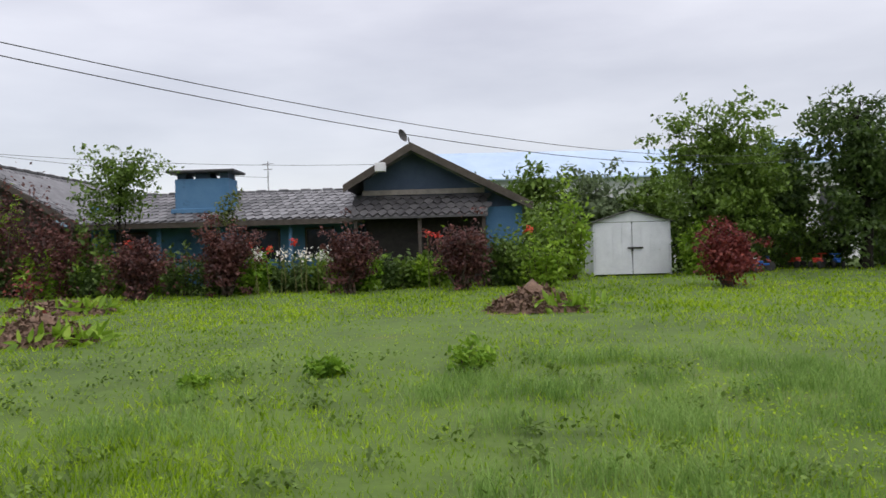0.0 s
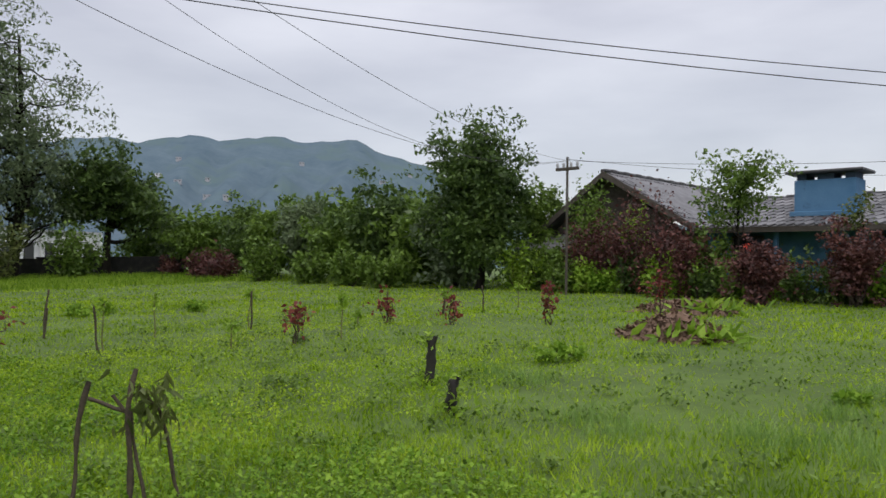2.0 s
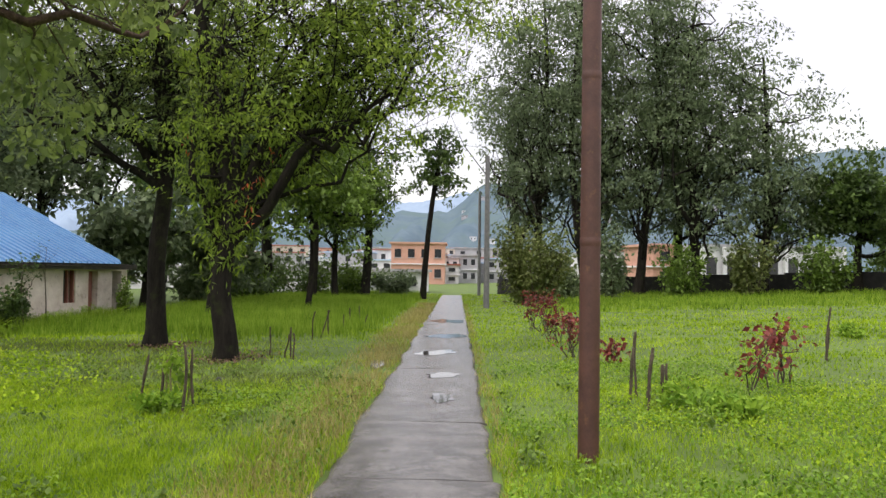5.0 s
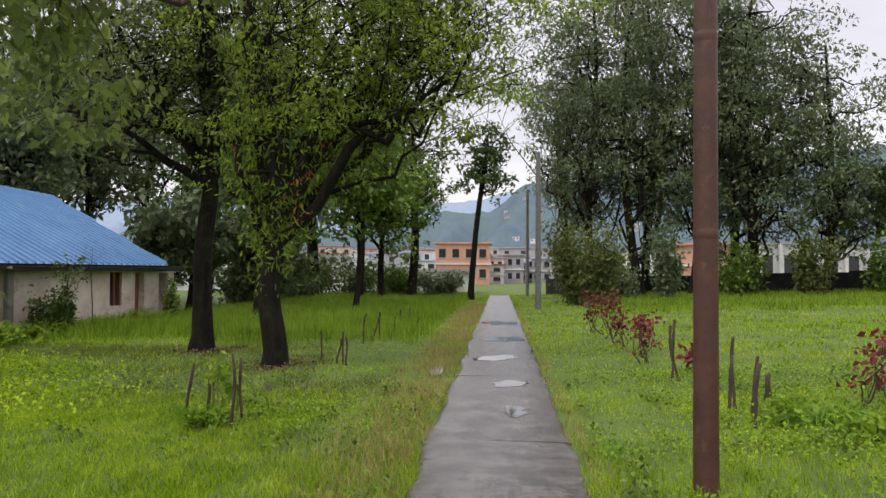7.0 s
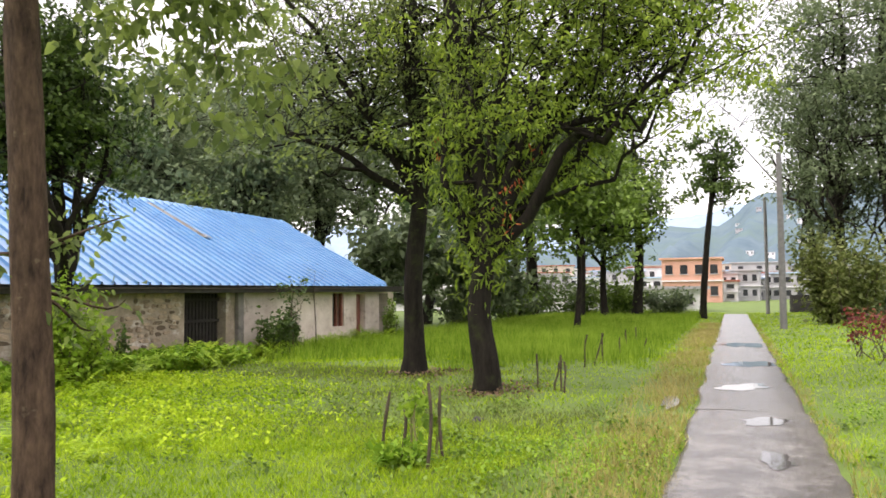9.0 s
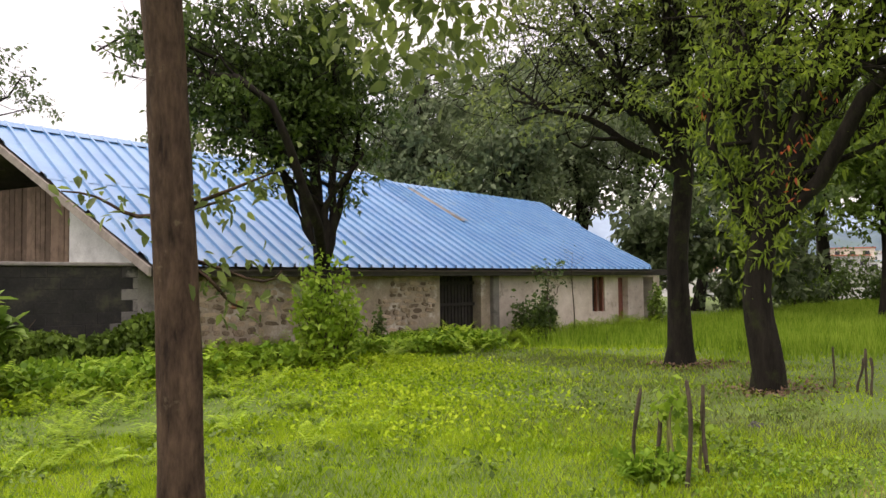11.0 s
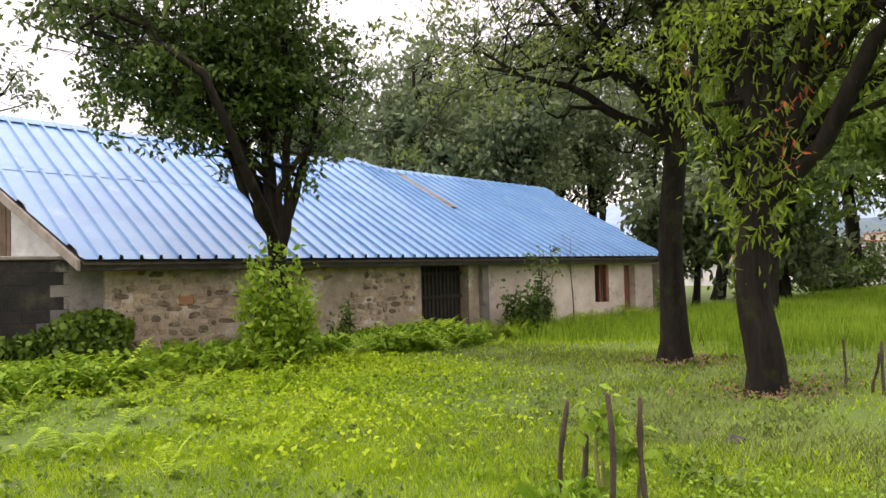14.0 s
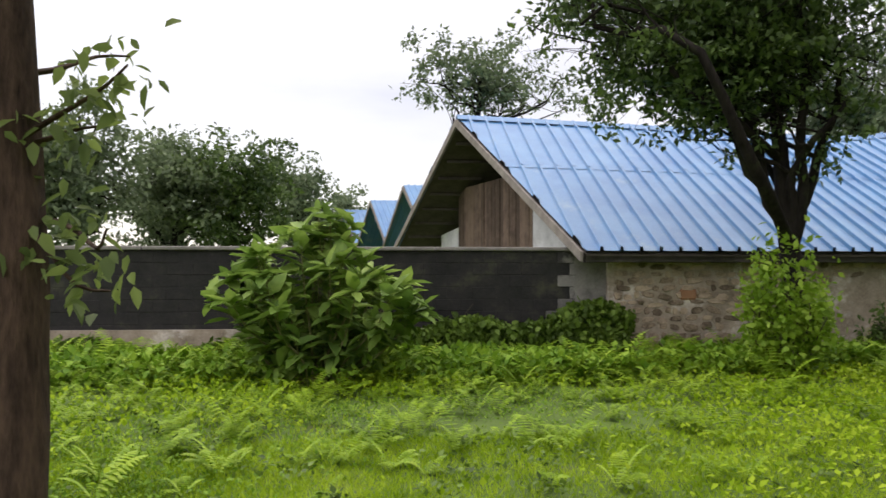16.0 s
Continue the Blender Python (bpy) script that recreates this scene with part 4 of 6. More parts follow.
    # antenna and dish
    V, F = tubes([([(-6.4, 30.6, 4.4), (-6.4, 30.6, 5.6)], [0.02, 0.015]), ([(-6.62, 30.6, 5.5), (-6.2, 30.6, 5.52)], [0.012, 0.012]), ([(-6.55, 30.6, 5.3), (-6.25, 30.6, 5.31)], [0.012, 0.012])], 5)
    part("antenna", mesh_of("antenna", V, F), M_IRON, root)
    bm = bmesh.new()
    bmesh.ops.create_uvsphere(bm, u_segments=16, v_segments=8, radius=0.32)
    bmesh.ops.delete(bm, geom=[v for v in bm.verts if v.co.z > -0.16], context="VERTS")
    bmesh.ops.solidify(bm, geom=bm.faces[:], thickness=0.012)
    bmesh.ops.transform(bm, matrix=pose(-0.75, 26.9, 5.95, 70, 0, 60), verts=bm.verts[:])
    dish = part("satellite_dish", bm, M_IRON, root)
    V, F = tubes([([(-0.72, 27.0, 5.5), (-0.75, 27.0, 5.8)], [0.02, 0.02])], 5)
    part("dish_mast", mesh_of("dish_mast", V, F), M_IRON, dish)


blue_house()


def grey_house():
    root = thing("house", pose(0, 0, 0), "grey stone cottage with a slate gable roof behind shrubs", "house")
    px, pz = -15.6, 5.42
    part("gable_wall", prism([(-18.4, 27.4, 0.8), (-12.8, 27.4, 0.8), (-12.8, 27.4, 3.2), (px, 27.4, 5.2), (-18.4, 27.4, 3.1)], 0.25, (0, 1, 0)), M_BEAM, root)
    part("wall", boxes((-18.4, -18.15, 27.65, 36, 0.8, 3.1), (-13.05, -12.8, 27.65, 36, 0.8, 3.2)), M_PLASTER_GREY, root)
    # left slope in the darker slate tone, right slope in the paler one
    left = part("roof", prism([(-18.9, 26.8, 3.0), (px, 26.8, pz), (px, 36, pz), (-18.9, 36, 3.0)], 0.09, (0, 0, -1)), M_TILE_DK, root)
    right = part("roof", prism([(px, 26.8, pz), (-12.0, 26.8, 3.3), (-11.0, 36, 3.3), (px, 36, pz)], 0.09, (0, 0, -1)), M_TILE, root, "pale slate roof slope")
    tiled_slope(right, (-12.0, 26.8, 3.3), (-11.5, 36, 3.3), (px, 26.8, pz), (px, 36, pz), 26, 10, M_TILE)
    for a, b in (((-18.95, 3.0), (px, pz)), ((px, pz), (-11.95, 3.3))):
        part("barge_board", prism([(a[0], 26.76, a[1] + 0.02), (b[0], 26.76, b[1] + 0.02), (b[0], 26.76, b[1] - 0.22), (a[0], 26.76, a[1] - 0.22)], 0.05, (0, 1, 0)), M_BEAM, root)
    for k in range(20):
        part("ridge_tile", boxes((px - 0.13, px + 0.13, 26.8 + k * 0.46, 27.22 + k * 0.46, pz - 0.02, pz + 0.1 + 0.02 * (k % 2)), bevel=0.03), M_TILE_DK, root)
    part("lean_to_roof", prism([(-19.2, 26.0, 2.5), (-16.6, 26.0, 2.5), (-16.6, 27.4, 3.1), (-19.2, 27.4, 3.1)], 0.06, (0, 0, -1)), M_TILE, root)
    part("pillar", boxes((-11.9, -11.55, 26.2, 26.5, 0.8, 2.4), bevel=0.02), M_PLASTER, root)


grey_house()


def metal_shed():
    root = thing("garden_shed", pose(0, 0, 0), "white painted steel shed with closed double doors", "shed")
    x0, x1, y0, y1, z0, z1 = 5.38, 7.98, 28.0, 30.2, 1.05, 2.85
    part("side_panel", boxes((x0, x0 + 0.04, y0, y1, z0, z1), (x1 - 0.04, x1, y0, y1, z0, z1), (x0, x1, y1 - 0.04, y1, z0, z1)), M_SHED, root)
    mid = (x0 + x1) / 2
    for a, b in ((x0 + 0.05, mid - 0.012), (mid + 0.012, x1 - 0.05)):
        d = part("door", boxes((a, b, y0 + 0.0, y0 + 0.03, z0 + 0.02, z1 - 0.02), bevel=0.006), M_SHED, root, "white steel door")
        for k in range(3):
            part("rib", boxes((a + (b - a) * (k + 1) / 4 - 0.02, a + (b - a) * (k + 1) / 4 + 0.02, y0 - 0.012, y0, z0 + 0.06, z1 - 0.06)), M_SHED, d)
    part("latch", boxes((mid - 0.16, mid + 0.36, y0 - 0.05, y0 - 0.015, 1.93, 1.985), (mid - 0.03, mid + 0.03, y0 - 0.06, y0 - 0.015, 1.84, 1.99), bevel=0.006), M_IRON, root)
    part("gable", prism([(x0, y0, z1), (x1, y0, z1), (mid, y0, z1 + 0.36)], 0.04, (0, 1, 0)), M_SHED, root)
    for a, b in (((x0 - 0.14, z1 - 0.02), (mid, z1 + 0.42)), ((mid, z1 + 0.42), (x1 + 0.14, z1 - 0.02))):
        part("roof_sheet", prism([(a[0], y0 - 0.12, a[1]), (b[0], y0 - 0.12, b[1]), (b[0], y1 + 0.1, b[1]), (a[0], y1 + 0.1, a[1])], 0.03, (0, 0, -1)), M_IRON, root, "dark rusted roof sheet")


metal_shed()


# ---------------------------------------------------------------- buildings further off
def building(name, x, y, z, sx, sy, sz, turn, wall_mat, label, floors=1, wins=4, roof_mat=None, pitched=False, group="", side_wins=True, cols=False):
    root = thing(name, pose(x, y, z, 0, 0, turn), label, "house", group)
    part("wall", boxes((-sx / 2, sx / 2, -sy / 2, sy / 2, -3.0, sz)), wall_mat, root)
    fh = sz / floors
    if pitched:
        for s in (1, -1):
            part("roof", prism([(-sx / 2 - 0.4, s * (sy / 2 + 0.5), sz - 0.1), (sx / 2 + 0.4, s * (sy / 2 + 0.5), sz - 0.1), (sx / 2 + 0.4, 0, sz + sy * 0.22), (-sx / 2 - 0.4, 0, sz + sy * 0.22)], 0.08, (0, 0, -1)), roof_mat, root)
    else:
        part("roof", boxes((-sx / 2 - 0.3, sx / 2 + 0.3, -sy / 2 - 0.3, sy / 2 + 0.3, sz, sz + 0.25)), roof_mat or wall_mat, root)
        for f in range(1, floors):
            part("ledge", boxes((-sx / 2 - 0.25, sx / 2 + 0.25, -sy / 2 - 0.25, sy / 2 + 0.25, f * fh - 0.1, f * fh + 0.05)), M_WHITE, root)
    for f in range(floors):
        for k in range(wins):
            cx = -sx / 2 + sx * (k + 0.5) / wins
            ww, wh = min(1.1, sx / wins * 0.5), fh * 0.42
            zb = f * fh + fh * 0.32
            w = part("window", boxes((cx - ww / 2, cx + ww / 2, -sy / 2 - 0.03, -sy / 2 + 0.02, zb, zb + wh)), M_GLASSDK, root)
            part("sill", boxes((cx - ww / 2 - 0.1, cx + ww / 2 + 0.1, -sy / 2 - 0.14, -sy / 2 - 0.031, zb - 0.1, zb - 0.005)), M_GREYBLD, w)
    if cols:
        for k in range(wins + 1):
            cx = -sx / 2 + sx * k / wins
            part("column", boxes((cx - 0.16, cx + 0.16, -sy / 2 - 0.5, -sy / 2 - 0.18, -1, sz - 0.05), bevel=0.03), M_WHITE, root)
    return root


# the house front faces +x here: turn 90 brings its windows (local -y) to face east
building("house", 9.0, 49.5, 1.2, 22.0, 9.0, 4.9, 4, M_WHITE, "long white house with a pale blue metal roof", 1, 7, M_TINROOF, True)
building("house", 24.5, 47.0, 1.2, 11.0, 8.0, 5.2, -4, M_WHITE, "white house with a pale blue metal roof behind trees", 1, 4, M_TINROOF, True)
building("house", -72.0, -11.5, 0.0, 14.0, 6.0, 1.75, 92, M_WHITE, "low white outbuilding with dark doorways", 1, 5, M_GREYBLD)
building("house", -74.0, -27.0, 0.0, 12.0, 6.0, 1.9, 92, M_WHITE, "low white outbuilding with dark doorways", 1, 4, M_GREYBLD)
building("house", -124.0, -9.6, 0.0, 8.0, 9.0, 6.0, 92, M_ORANGE, "two-storey salmon coloured house with a flat roof", 2, 4, M_ORANGE)
building("house", -138.0, -2.6, 0.0, 4.0, 8.0, 4.6, 88, M_GREYBLD, "unfinished grey concrete house", 2, 3)
building("school_building", -84.0, 27.5, 0.6, 16.0, 8.0, 3.9, 108, M_WHITE, "white building with columns beyond the boundary wall", 1, 7, M_GREYBLD, cols=True)
building("house", -84.0, 17.6, 0.6, 2.6, 6.0, 4.0, 108, M_ORANGE, "narrow orange-red house end", 2, 1, M_ORANGE)
rngt = np.random.default_rng(21)
for k in range(150):
    a = radians(rngt.uniform(78, 112) if k < 80 else rngt.uniform(86, 97))
    near_row = k >= 126
    d = rngt.uniform(128, 190) if near_row else rngt.uniform(190, 640)
    h = rngt.uniform(2.8, 4.6) if near_row else rngt.uniform(3.5, 7.5)
    pal = [M_WHITE, M_GREYBLD, M_ORANGE, M_GREYBLD, M_WHITE, M_PLASTER][rngt.integers(6)]
    building("house", -2 - d * math.sin(a), d * math.cos(a), max(0.0, d - 190) * 0.032, rngt.uniform(4, 7) if near_row else rngt.uniform(7, 13), 9, h, math.degrees(a) + rngt.uniform(-12, 12), pal,
             "small flat-roofed town house in the valley", 2 if h < 7 else 3, 3, [M_GREYBLD, M_REDROOF, M_TINROOF][rngt.integers(3)], group="town houses")


def far_wall():
    root = thing("far_wall", pose(0, 0, 0), "long low wall black with damp at the field's edge", "wall", kind="structure")
    pts = [(-66, 1.8), (-62, 7), (-57.5, 13.5), (-53, 20), (-48, 27.5)]
    for (xa, ya), (xb, yb) in zip(pts[:-1], pts[1:]):
        za = float(lay(xa, ya))
        part("wall_run", prism([(xa, ya, za - 0.3), (xb, yb, float(lay(xb, yb)) - 0.3), (xb, yb, float(lay(xb, yb)) + 1.15), (xa, ya, za + 1.25)], 0.25, (-0.8, -0.5, 0)), M_BLACKWALL, root)


far_wall()


def hill(name, ctrl, dist, depth, mat, label, seed):
    """A ridge: its skyline by yaw and elevation, falling towards the viewer."""
    rng = np.random.default_rng(seed)
    yaw = np.linspace(ctrl[0][0], ctrl[-1][0], 220)
    el = np.interp(yaw, [c[0] for c in ctrl], [c[1] for c in ctrl])
    H = dist * np.tan(np.radians(el)) + 1.8
    bumps = sum(rng.uniform(0.4, 1) * np.sin(yaw * f + rng.uniform(0, 6)) / f for f in (1.1, 2.3, 4.7, 9.1, 17.0, 31.0)) * 0.0035 * dist
    H = H + bumps * np.clip(H / (dist * 0.08), 0, 1)
    rows = []
    for k in range(40):
        t = k / 39
        d = dist - depth * (1 - t)
        z = H * (t ** 0.8) * (d / dist) + (1 - abs(2 * t - 1)) * 0.008 * dist * np.sin(yaw * 1.7 + 9 * t + seed) + (1 - t) * -6
        if k < 39:
            z = z + 0.0016 * dist * rng.normal(size=len(yaw))
        rows.append(np.stack([-2 - d * np.sin(np.radians(yaw)), d * np.cos(np.radians(yaw)), z], -1))
    V = np.stack(rows)
    n = len(yaw)
    i, j = np.meshgrid(np.arange(39), np.arange(n - 1), indexing="ij")
    a = i * n + j
    F = np.stack([a, a + 1, a + n + 1, a + n], -1).reshape(-1, 4)
    ob = part(name, mesh_of(name, V.reshape(-1, 3), F), mat, smooth=True)
    tagged(ob, label, "hill", kind="structure")
    return V, yaw


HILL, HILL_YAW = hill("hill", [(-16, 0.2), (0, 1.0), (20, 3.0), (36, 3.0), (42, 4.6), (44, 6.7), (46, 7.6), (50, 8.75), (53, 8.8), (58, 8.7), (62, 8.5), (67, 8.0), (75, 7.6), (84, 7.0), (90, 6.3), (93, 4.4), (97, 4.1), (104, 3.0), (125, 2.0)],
     1500, 1000, M_HILL_HAZED, "wooded hillside dotted with houses under low cloud", 4)
hill("distant_hill", [(70, 4), (85, 5.2), (92, 5.6), (100, 4.4), (115, 5.0), (140, 3.0)], 2300, 900, M_HILL_FAR_HAZED, "pale blue mountain slope in mist", 9)
rngh = np.random.default_rng(31)
for k in range(46):
    c = int(np.argmin(np.abs(HILL_YAW - rngh.uniform(45, 92))))
    px, py, pz = HILL[rngh.integers(10, 33), c]
    building("house", px, py, pz + 1, rngh.uniform(6, 11), 8, rngh.uniform(3, 5), HILL_YAW[c], (M_WHITE, M_GREYBLD, M_GREYBLD, M_WHITE, M_GREYBLD)[k % 5], "small pale house on the wooded hillside", 1, 2, M_GREYBLD, group="hillside houses")

# ---------------------------------------------------------------- poles and wires
def round_pole(name, x, y, h, r0, r1, mat, label, rings=(), lean=(0, 0)):
    z0 = float(lay(x, y)) - 0.2
    root = thing(name, pose(x, y, z0), label, "pole")
    n = 24
    zz = np.linspace(0, h + 0.2, n)
    pts = np.stack([lean[0] * zz / h, lean[1] * zz / h, zz], -1)
    V, F = tubes([(pts, np.linspace(r0, r1, n))], 20)
    part("shaft", mesh_of("shaft", V, F), mat, root, smooth=True)
    for z, r in rings:
        V, F = tubes([([(lean[0] * z / h, lean[1] * z / h, z), (lean[0] * z / h, lean[1] * z / h, z + 0.02), (lean[0] * z / h, lean[1] * z / h, z + 0.06), (lean[0] * z / h, lean[1] * z / h, z + 0.08)], [r, r + 0.004, r + 0.004, r])], 20)
        part("joint_ring", mesh_of("joint_ring", V, F), mat, root, smooth=True)
    return root


round_pole("utility_pole", -8.4, 1.66, 8.5, 0.100, 0.078, M_POLE, "tall rust-brown tubular steel pole in the grass", ((2.15, 0.0945), (3.7, 0.0905), (5.4, 0.086)), (-0.02, 0.03))
round_pole("utility_pole", -40.3, 0.75, 7.5, 0.15, 0.11, M_POLE_GREY, "grey concrete pole beside the footpath")
round_pole("utility_pole", -62.0, 0.2, 8.0, 0.13, 0.1, M_POLE_GREY, "grey pole at the end of the footpath")
northpole = round_pole("utility_pole", -14.6, 23.0, 4.6, 0.045, 0.04, M_BEAM, "thin dark pole with a crossarm and insulators beside shrubs")
part("crossarm", boxes((-0.45, 0.45, -0.05, 0.05, 4.35, 4.45), bevel=0.01), M_BEAM, northpole)
for dx in (-0.4, -0.15, 0.15, 0.4):
    V, F = tubes([([(dx, 0, 4.45), (dx, 0, 4.52), (dx, 0, 4.58), (dx, 0, 4.62)], [0.03, 0.05, 0.05, 0.02])], 8)
    part("insulator", mesh_of("insulator", V, F), M_GREYBLD, northpole)


def cable(a, b, sag, r=0.005, tie=None):
    """A hanging cable from a to b; tie is the fixing on the pole just past a."""
    t = np.linspace(0, 1, 40)[:, None]
    p = np.asarray(a, float) + (np.asarray(b, float) - np.asarray(a, float)) * t
    p[:, 2] -= sag * 4 * t[:, 0] * (1 - t[:, 0])
    if tie is not None:
        p = np.concatenate([[tie], p])
    V, F = tubes([(p, np.full(len(p), r))], 5)
    ob = part("overhead_cable", mesh_of("overhead_cable", V, F), M_WIRE)
    tagged(ob, "thin black overhead cable sagging across the lawn", "cable", "overhead cables")


cable((-9.01, 3.0, 4.96), (24.72, 42.0, 8.7), 2.49, 0.0065, (-8.42, 1.7, 5.4))
cable((-8.6, 3.0, 4.79), (25.86, 42.0, 9.21), 2.89, 0.0065, (-8.42, 1.7, 5.1))
cable((-8.88, 3.0, 5.28), (-14.6, 23.0, 5.35), 0.87, 0.005, (-8.42, 1.7, 5.7))
cable((-10.68, 3.0, 7.46), (-14.6, 23.0, 5.35), 1.56, 0.005, (-8.45, 1.7, 8.2))
cable((-7.48, 3.0, 5.97), (-14.6, 23.0, 5.35), 0.6, 0.005, (-8.42, 1.7, 6.4))
cable((-14.6, 23.0, 5.4), (-6.4, 30.6, 5.0), 0.15, 0.007)
cable((-14.6, 23.0, 5.35), (-1.7, 26.7, 4.9), 0.2, 0.007)

# ---------------------------------------------------------------- trees round the path and the shed
tree("tree", (-18.75, -6.8), 12.0, 0.215, [(0.3, -0.3, 8.2, 4.6, 4.6, 2.6), (1.7, -2.5, 5.0, 2.4, 2.2, 1.5), (0.4, 1.6, 5.0, 2.0, 1.8, 1.0), (-1.5, 1.0, 7.0, 3.4, 3.4, 2.0), (1.9, -2.2, 4.5, 1.3, 1.3, 1.0), (0.3, 1.3, 3.9, 1.0, 1.0, 0.6)], 21000, 0.125, M_BARK, M_LEAF_CANOPY,
     "tall tree with a straight black trunk and airy green crown", 11, thin=0.34, kink=(0.05, -0.12, 2.2, 1.2), fork=0.31, limbs=7, twigs=7, clump=0.36, lean=(0.3, -0.1), narrow=0.35,
     boughs=((1.5, -2.9, 5.6), (1.9, -2.2, 5.0), (0.9, -2.9, 7.0), (0.4, 2.2, 5.0), (-0.8, -0.8, 8.6), (1.6, 0.9, 8.2), (2.4, -2.0, 7.8)), flare=0.5)
tree("tree", (-16.45, -4.4), 11.5, 0.235, [(-0.2, 1.2, 7.6, 3.8, 4.4, 2.8), (0.2, 0.6, 4.4, 2.2, 2.6, 1.3), (-0.4, 3.0, 6.8, 3.2, 3.2, 2.0), (-0.6, 4.6, 6.5, 2.5, 2.2, 2.1), (-0.2, 3.9, 5.0, 1.8, 1.5, 1.3), (-1.2, 4.2, 5.4, 2.2, 1.9, 1.6)], 22500, 0.12, M_BARK, M_LEAF_TOP,
     "old dark tree wrapped in hanging ferns and climbers", 12, thin=0.26, sway=0.035, kink=(0.08, -0.2, 1.5, 0.9), fork=0.2, limbs=7, twigs=7, clump=0.36, lean=(-0.3, -1.2), droop=0.35, narrow=0.33,
     boughs=((0.1, 1.8, 5.4), (-0.9, 3.2, 6.8), (-1.1, 3.0, 5.8), (-0.6, -1.1, 6.2), (0.5, 0.7, 7.6), (-0.9, 2.3, 8.2), (0.3, -0.6, 5.0)), hang=4600, hangmat=M_LEAF_TOP, flare=0.15)
tree("young_tree", (-6.555, -3.5), 7.0, 0.106, [(0.2, 0.6, 5.0, 2.8, 2.4, 1.4), (-1.5, 0.6, 3.9, 1.6, 1.2, 0.8), (-2.4, 0.0, 3.3, 1.2, 0.8, 0.9)], 8000, 0.11, M_BARK_BROWN, M_LEAF_CANOPY,
     "slim brown-barked tree with broad drooping leaves", 14, fork=0.48, limbs=9, twigs=5, clump=0.28, droop=0.5, narrow=0.5, sides=14, bend=0.08, flare=0.25, leader=0.8, sway=0.008, lean=(0.13, -0.02),
     sprays=((2.1, 0.3, -0.45, 0.1, 40), (1.95, -0.4, 0.25, 0.2, 44), (1.85, -0.35, 0.3, -0.05, 34), (2.2, -0.3, -0.3, 0.15, 22), (1.75, -0.32, 0.12, -0.22, 44), (2.05, -0.28, 0.05, 0.06, 44)))
tree("tree", (-14.75, -12.45), 8.0, 0.2, [(2.7, -0.9, 5.3, 2.1, 1.8, 1.2), (1.0, -0.3, 6.8, 2.8, 2.4, 1.5), (-0.6, 0.3, 4.9, 1.7, 1.5, 1.5), (0.9, -0.2, 4.3, 1.4, 1.2, 0.8), (-0.8, 0.6, 3.4, 0.8, 0.7, 0.6), (3.2, -1.2, 4.5, 1.0, 0.9, 0.5)], 24000, 0.13, M_BARK, M_LEAF_DARK,
     "dark-leaved tree forking low before the stone shed", 15, fork=0.24, limbs=7, twigs=7, clump=0.3, thin=0.34, lean=(0.3, 0.2), kink=(-0.1, 0.0, 1.4, 0.8),
     boughs=((2.2, -0.8, 6.2), (1.0, -0.5, 6.4), (-0.9, 0.5, 5.4), (0.2, 0.4, 6.6), (-0.8, 0.6, 4.2)))
# behind and beside the shed
for k, (x, y, h, r) in enumerate(((-35.5, -14.5, 6.0, 3.0), (-39, -12.5, 5.2, 2.4))):
    tree("tree", (x, y), h, 0.16, [(0, 0, h * 0.55, r, r, h * 0.42)], 6500, 0.32, M_BARK, M_LEAF_GREY, "round dark evergreen beside the shed", 20 + k, fork=0.2, limbs=8, twigs=6, clump=0.5)
for k, (x, y, h) in enumerate(((-34, -27, 16), (-41, -30, 18), (-30, -31, 14), (-47, -22, 17), (-39, -21, 15), (-53, -30, 19), (-36, -36, 16), (-45, -15, 15), (-30, -24, 13), (-46, -34, 19), (-27, -38, 13), (-37.5, -25, 16), (-42, -24.5, 17), (-33, -20.5, 13))):
    tree("tree", (x, y), h, 0.28, [(0, 0, h * 0.66, 3.3, 3.3, h * 0.32), (1, -1, h * 0.4, 2.6, 2.6, h * 0.14)], 7600, 0.27, M_BARK, M_LEAF_GREY,
         "tall dark tree in the grove behind the shed", 30 + k, fork=0.22, limbs=13, twigs=7, clump=0.62, thin=0.27, group="grove behind the shed")
tree("tree", (-17.0, -45.5), 17.0, 0.26, [(0.2, 0, 14.4, 5.2, 4.6, 1.9), (-4.4, 0, 12.4, 3.8, 3.5, 1.4), (2.4, 0, 12.2, 3.2, 2.4, 1.2)], 6500, 0.26, M_BARK, M_LEAF_GREY, "flat-topped spreading tree beyond the sheds", 44, fork=0.45, limbs=14, twigs=6, clump=0.5, thin=0.4)
for k, (x, y, h, w) in enumerate(((-4.2, -36, 8.0, 3.2), (-1.8, -35, 8.2, 2.6), (0.8, -31, 9.0, 2.6), (4.5, -33, 8.5, 3.5), (-6.5, -44, 8.0, 3.0), (-1.0, -42, 9.0, 4), (9, -28, 8.0, 4), (-9.5, -52, 7.0, 3))):
    tree("tree", (x, y), h, 0.2, [(0, 0, h * 0.6, w, w, h * 0.36)], 7500, 0.24, M_BARK, M_LEAF_GREY if k % 3 else M_LEAF_DARK, "rounded dark tree beyond the boundary wall", 50 + k, fork=0.25, limbs=9, twigs=6, clump=0.55, group="trees beyond the wall")
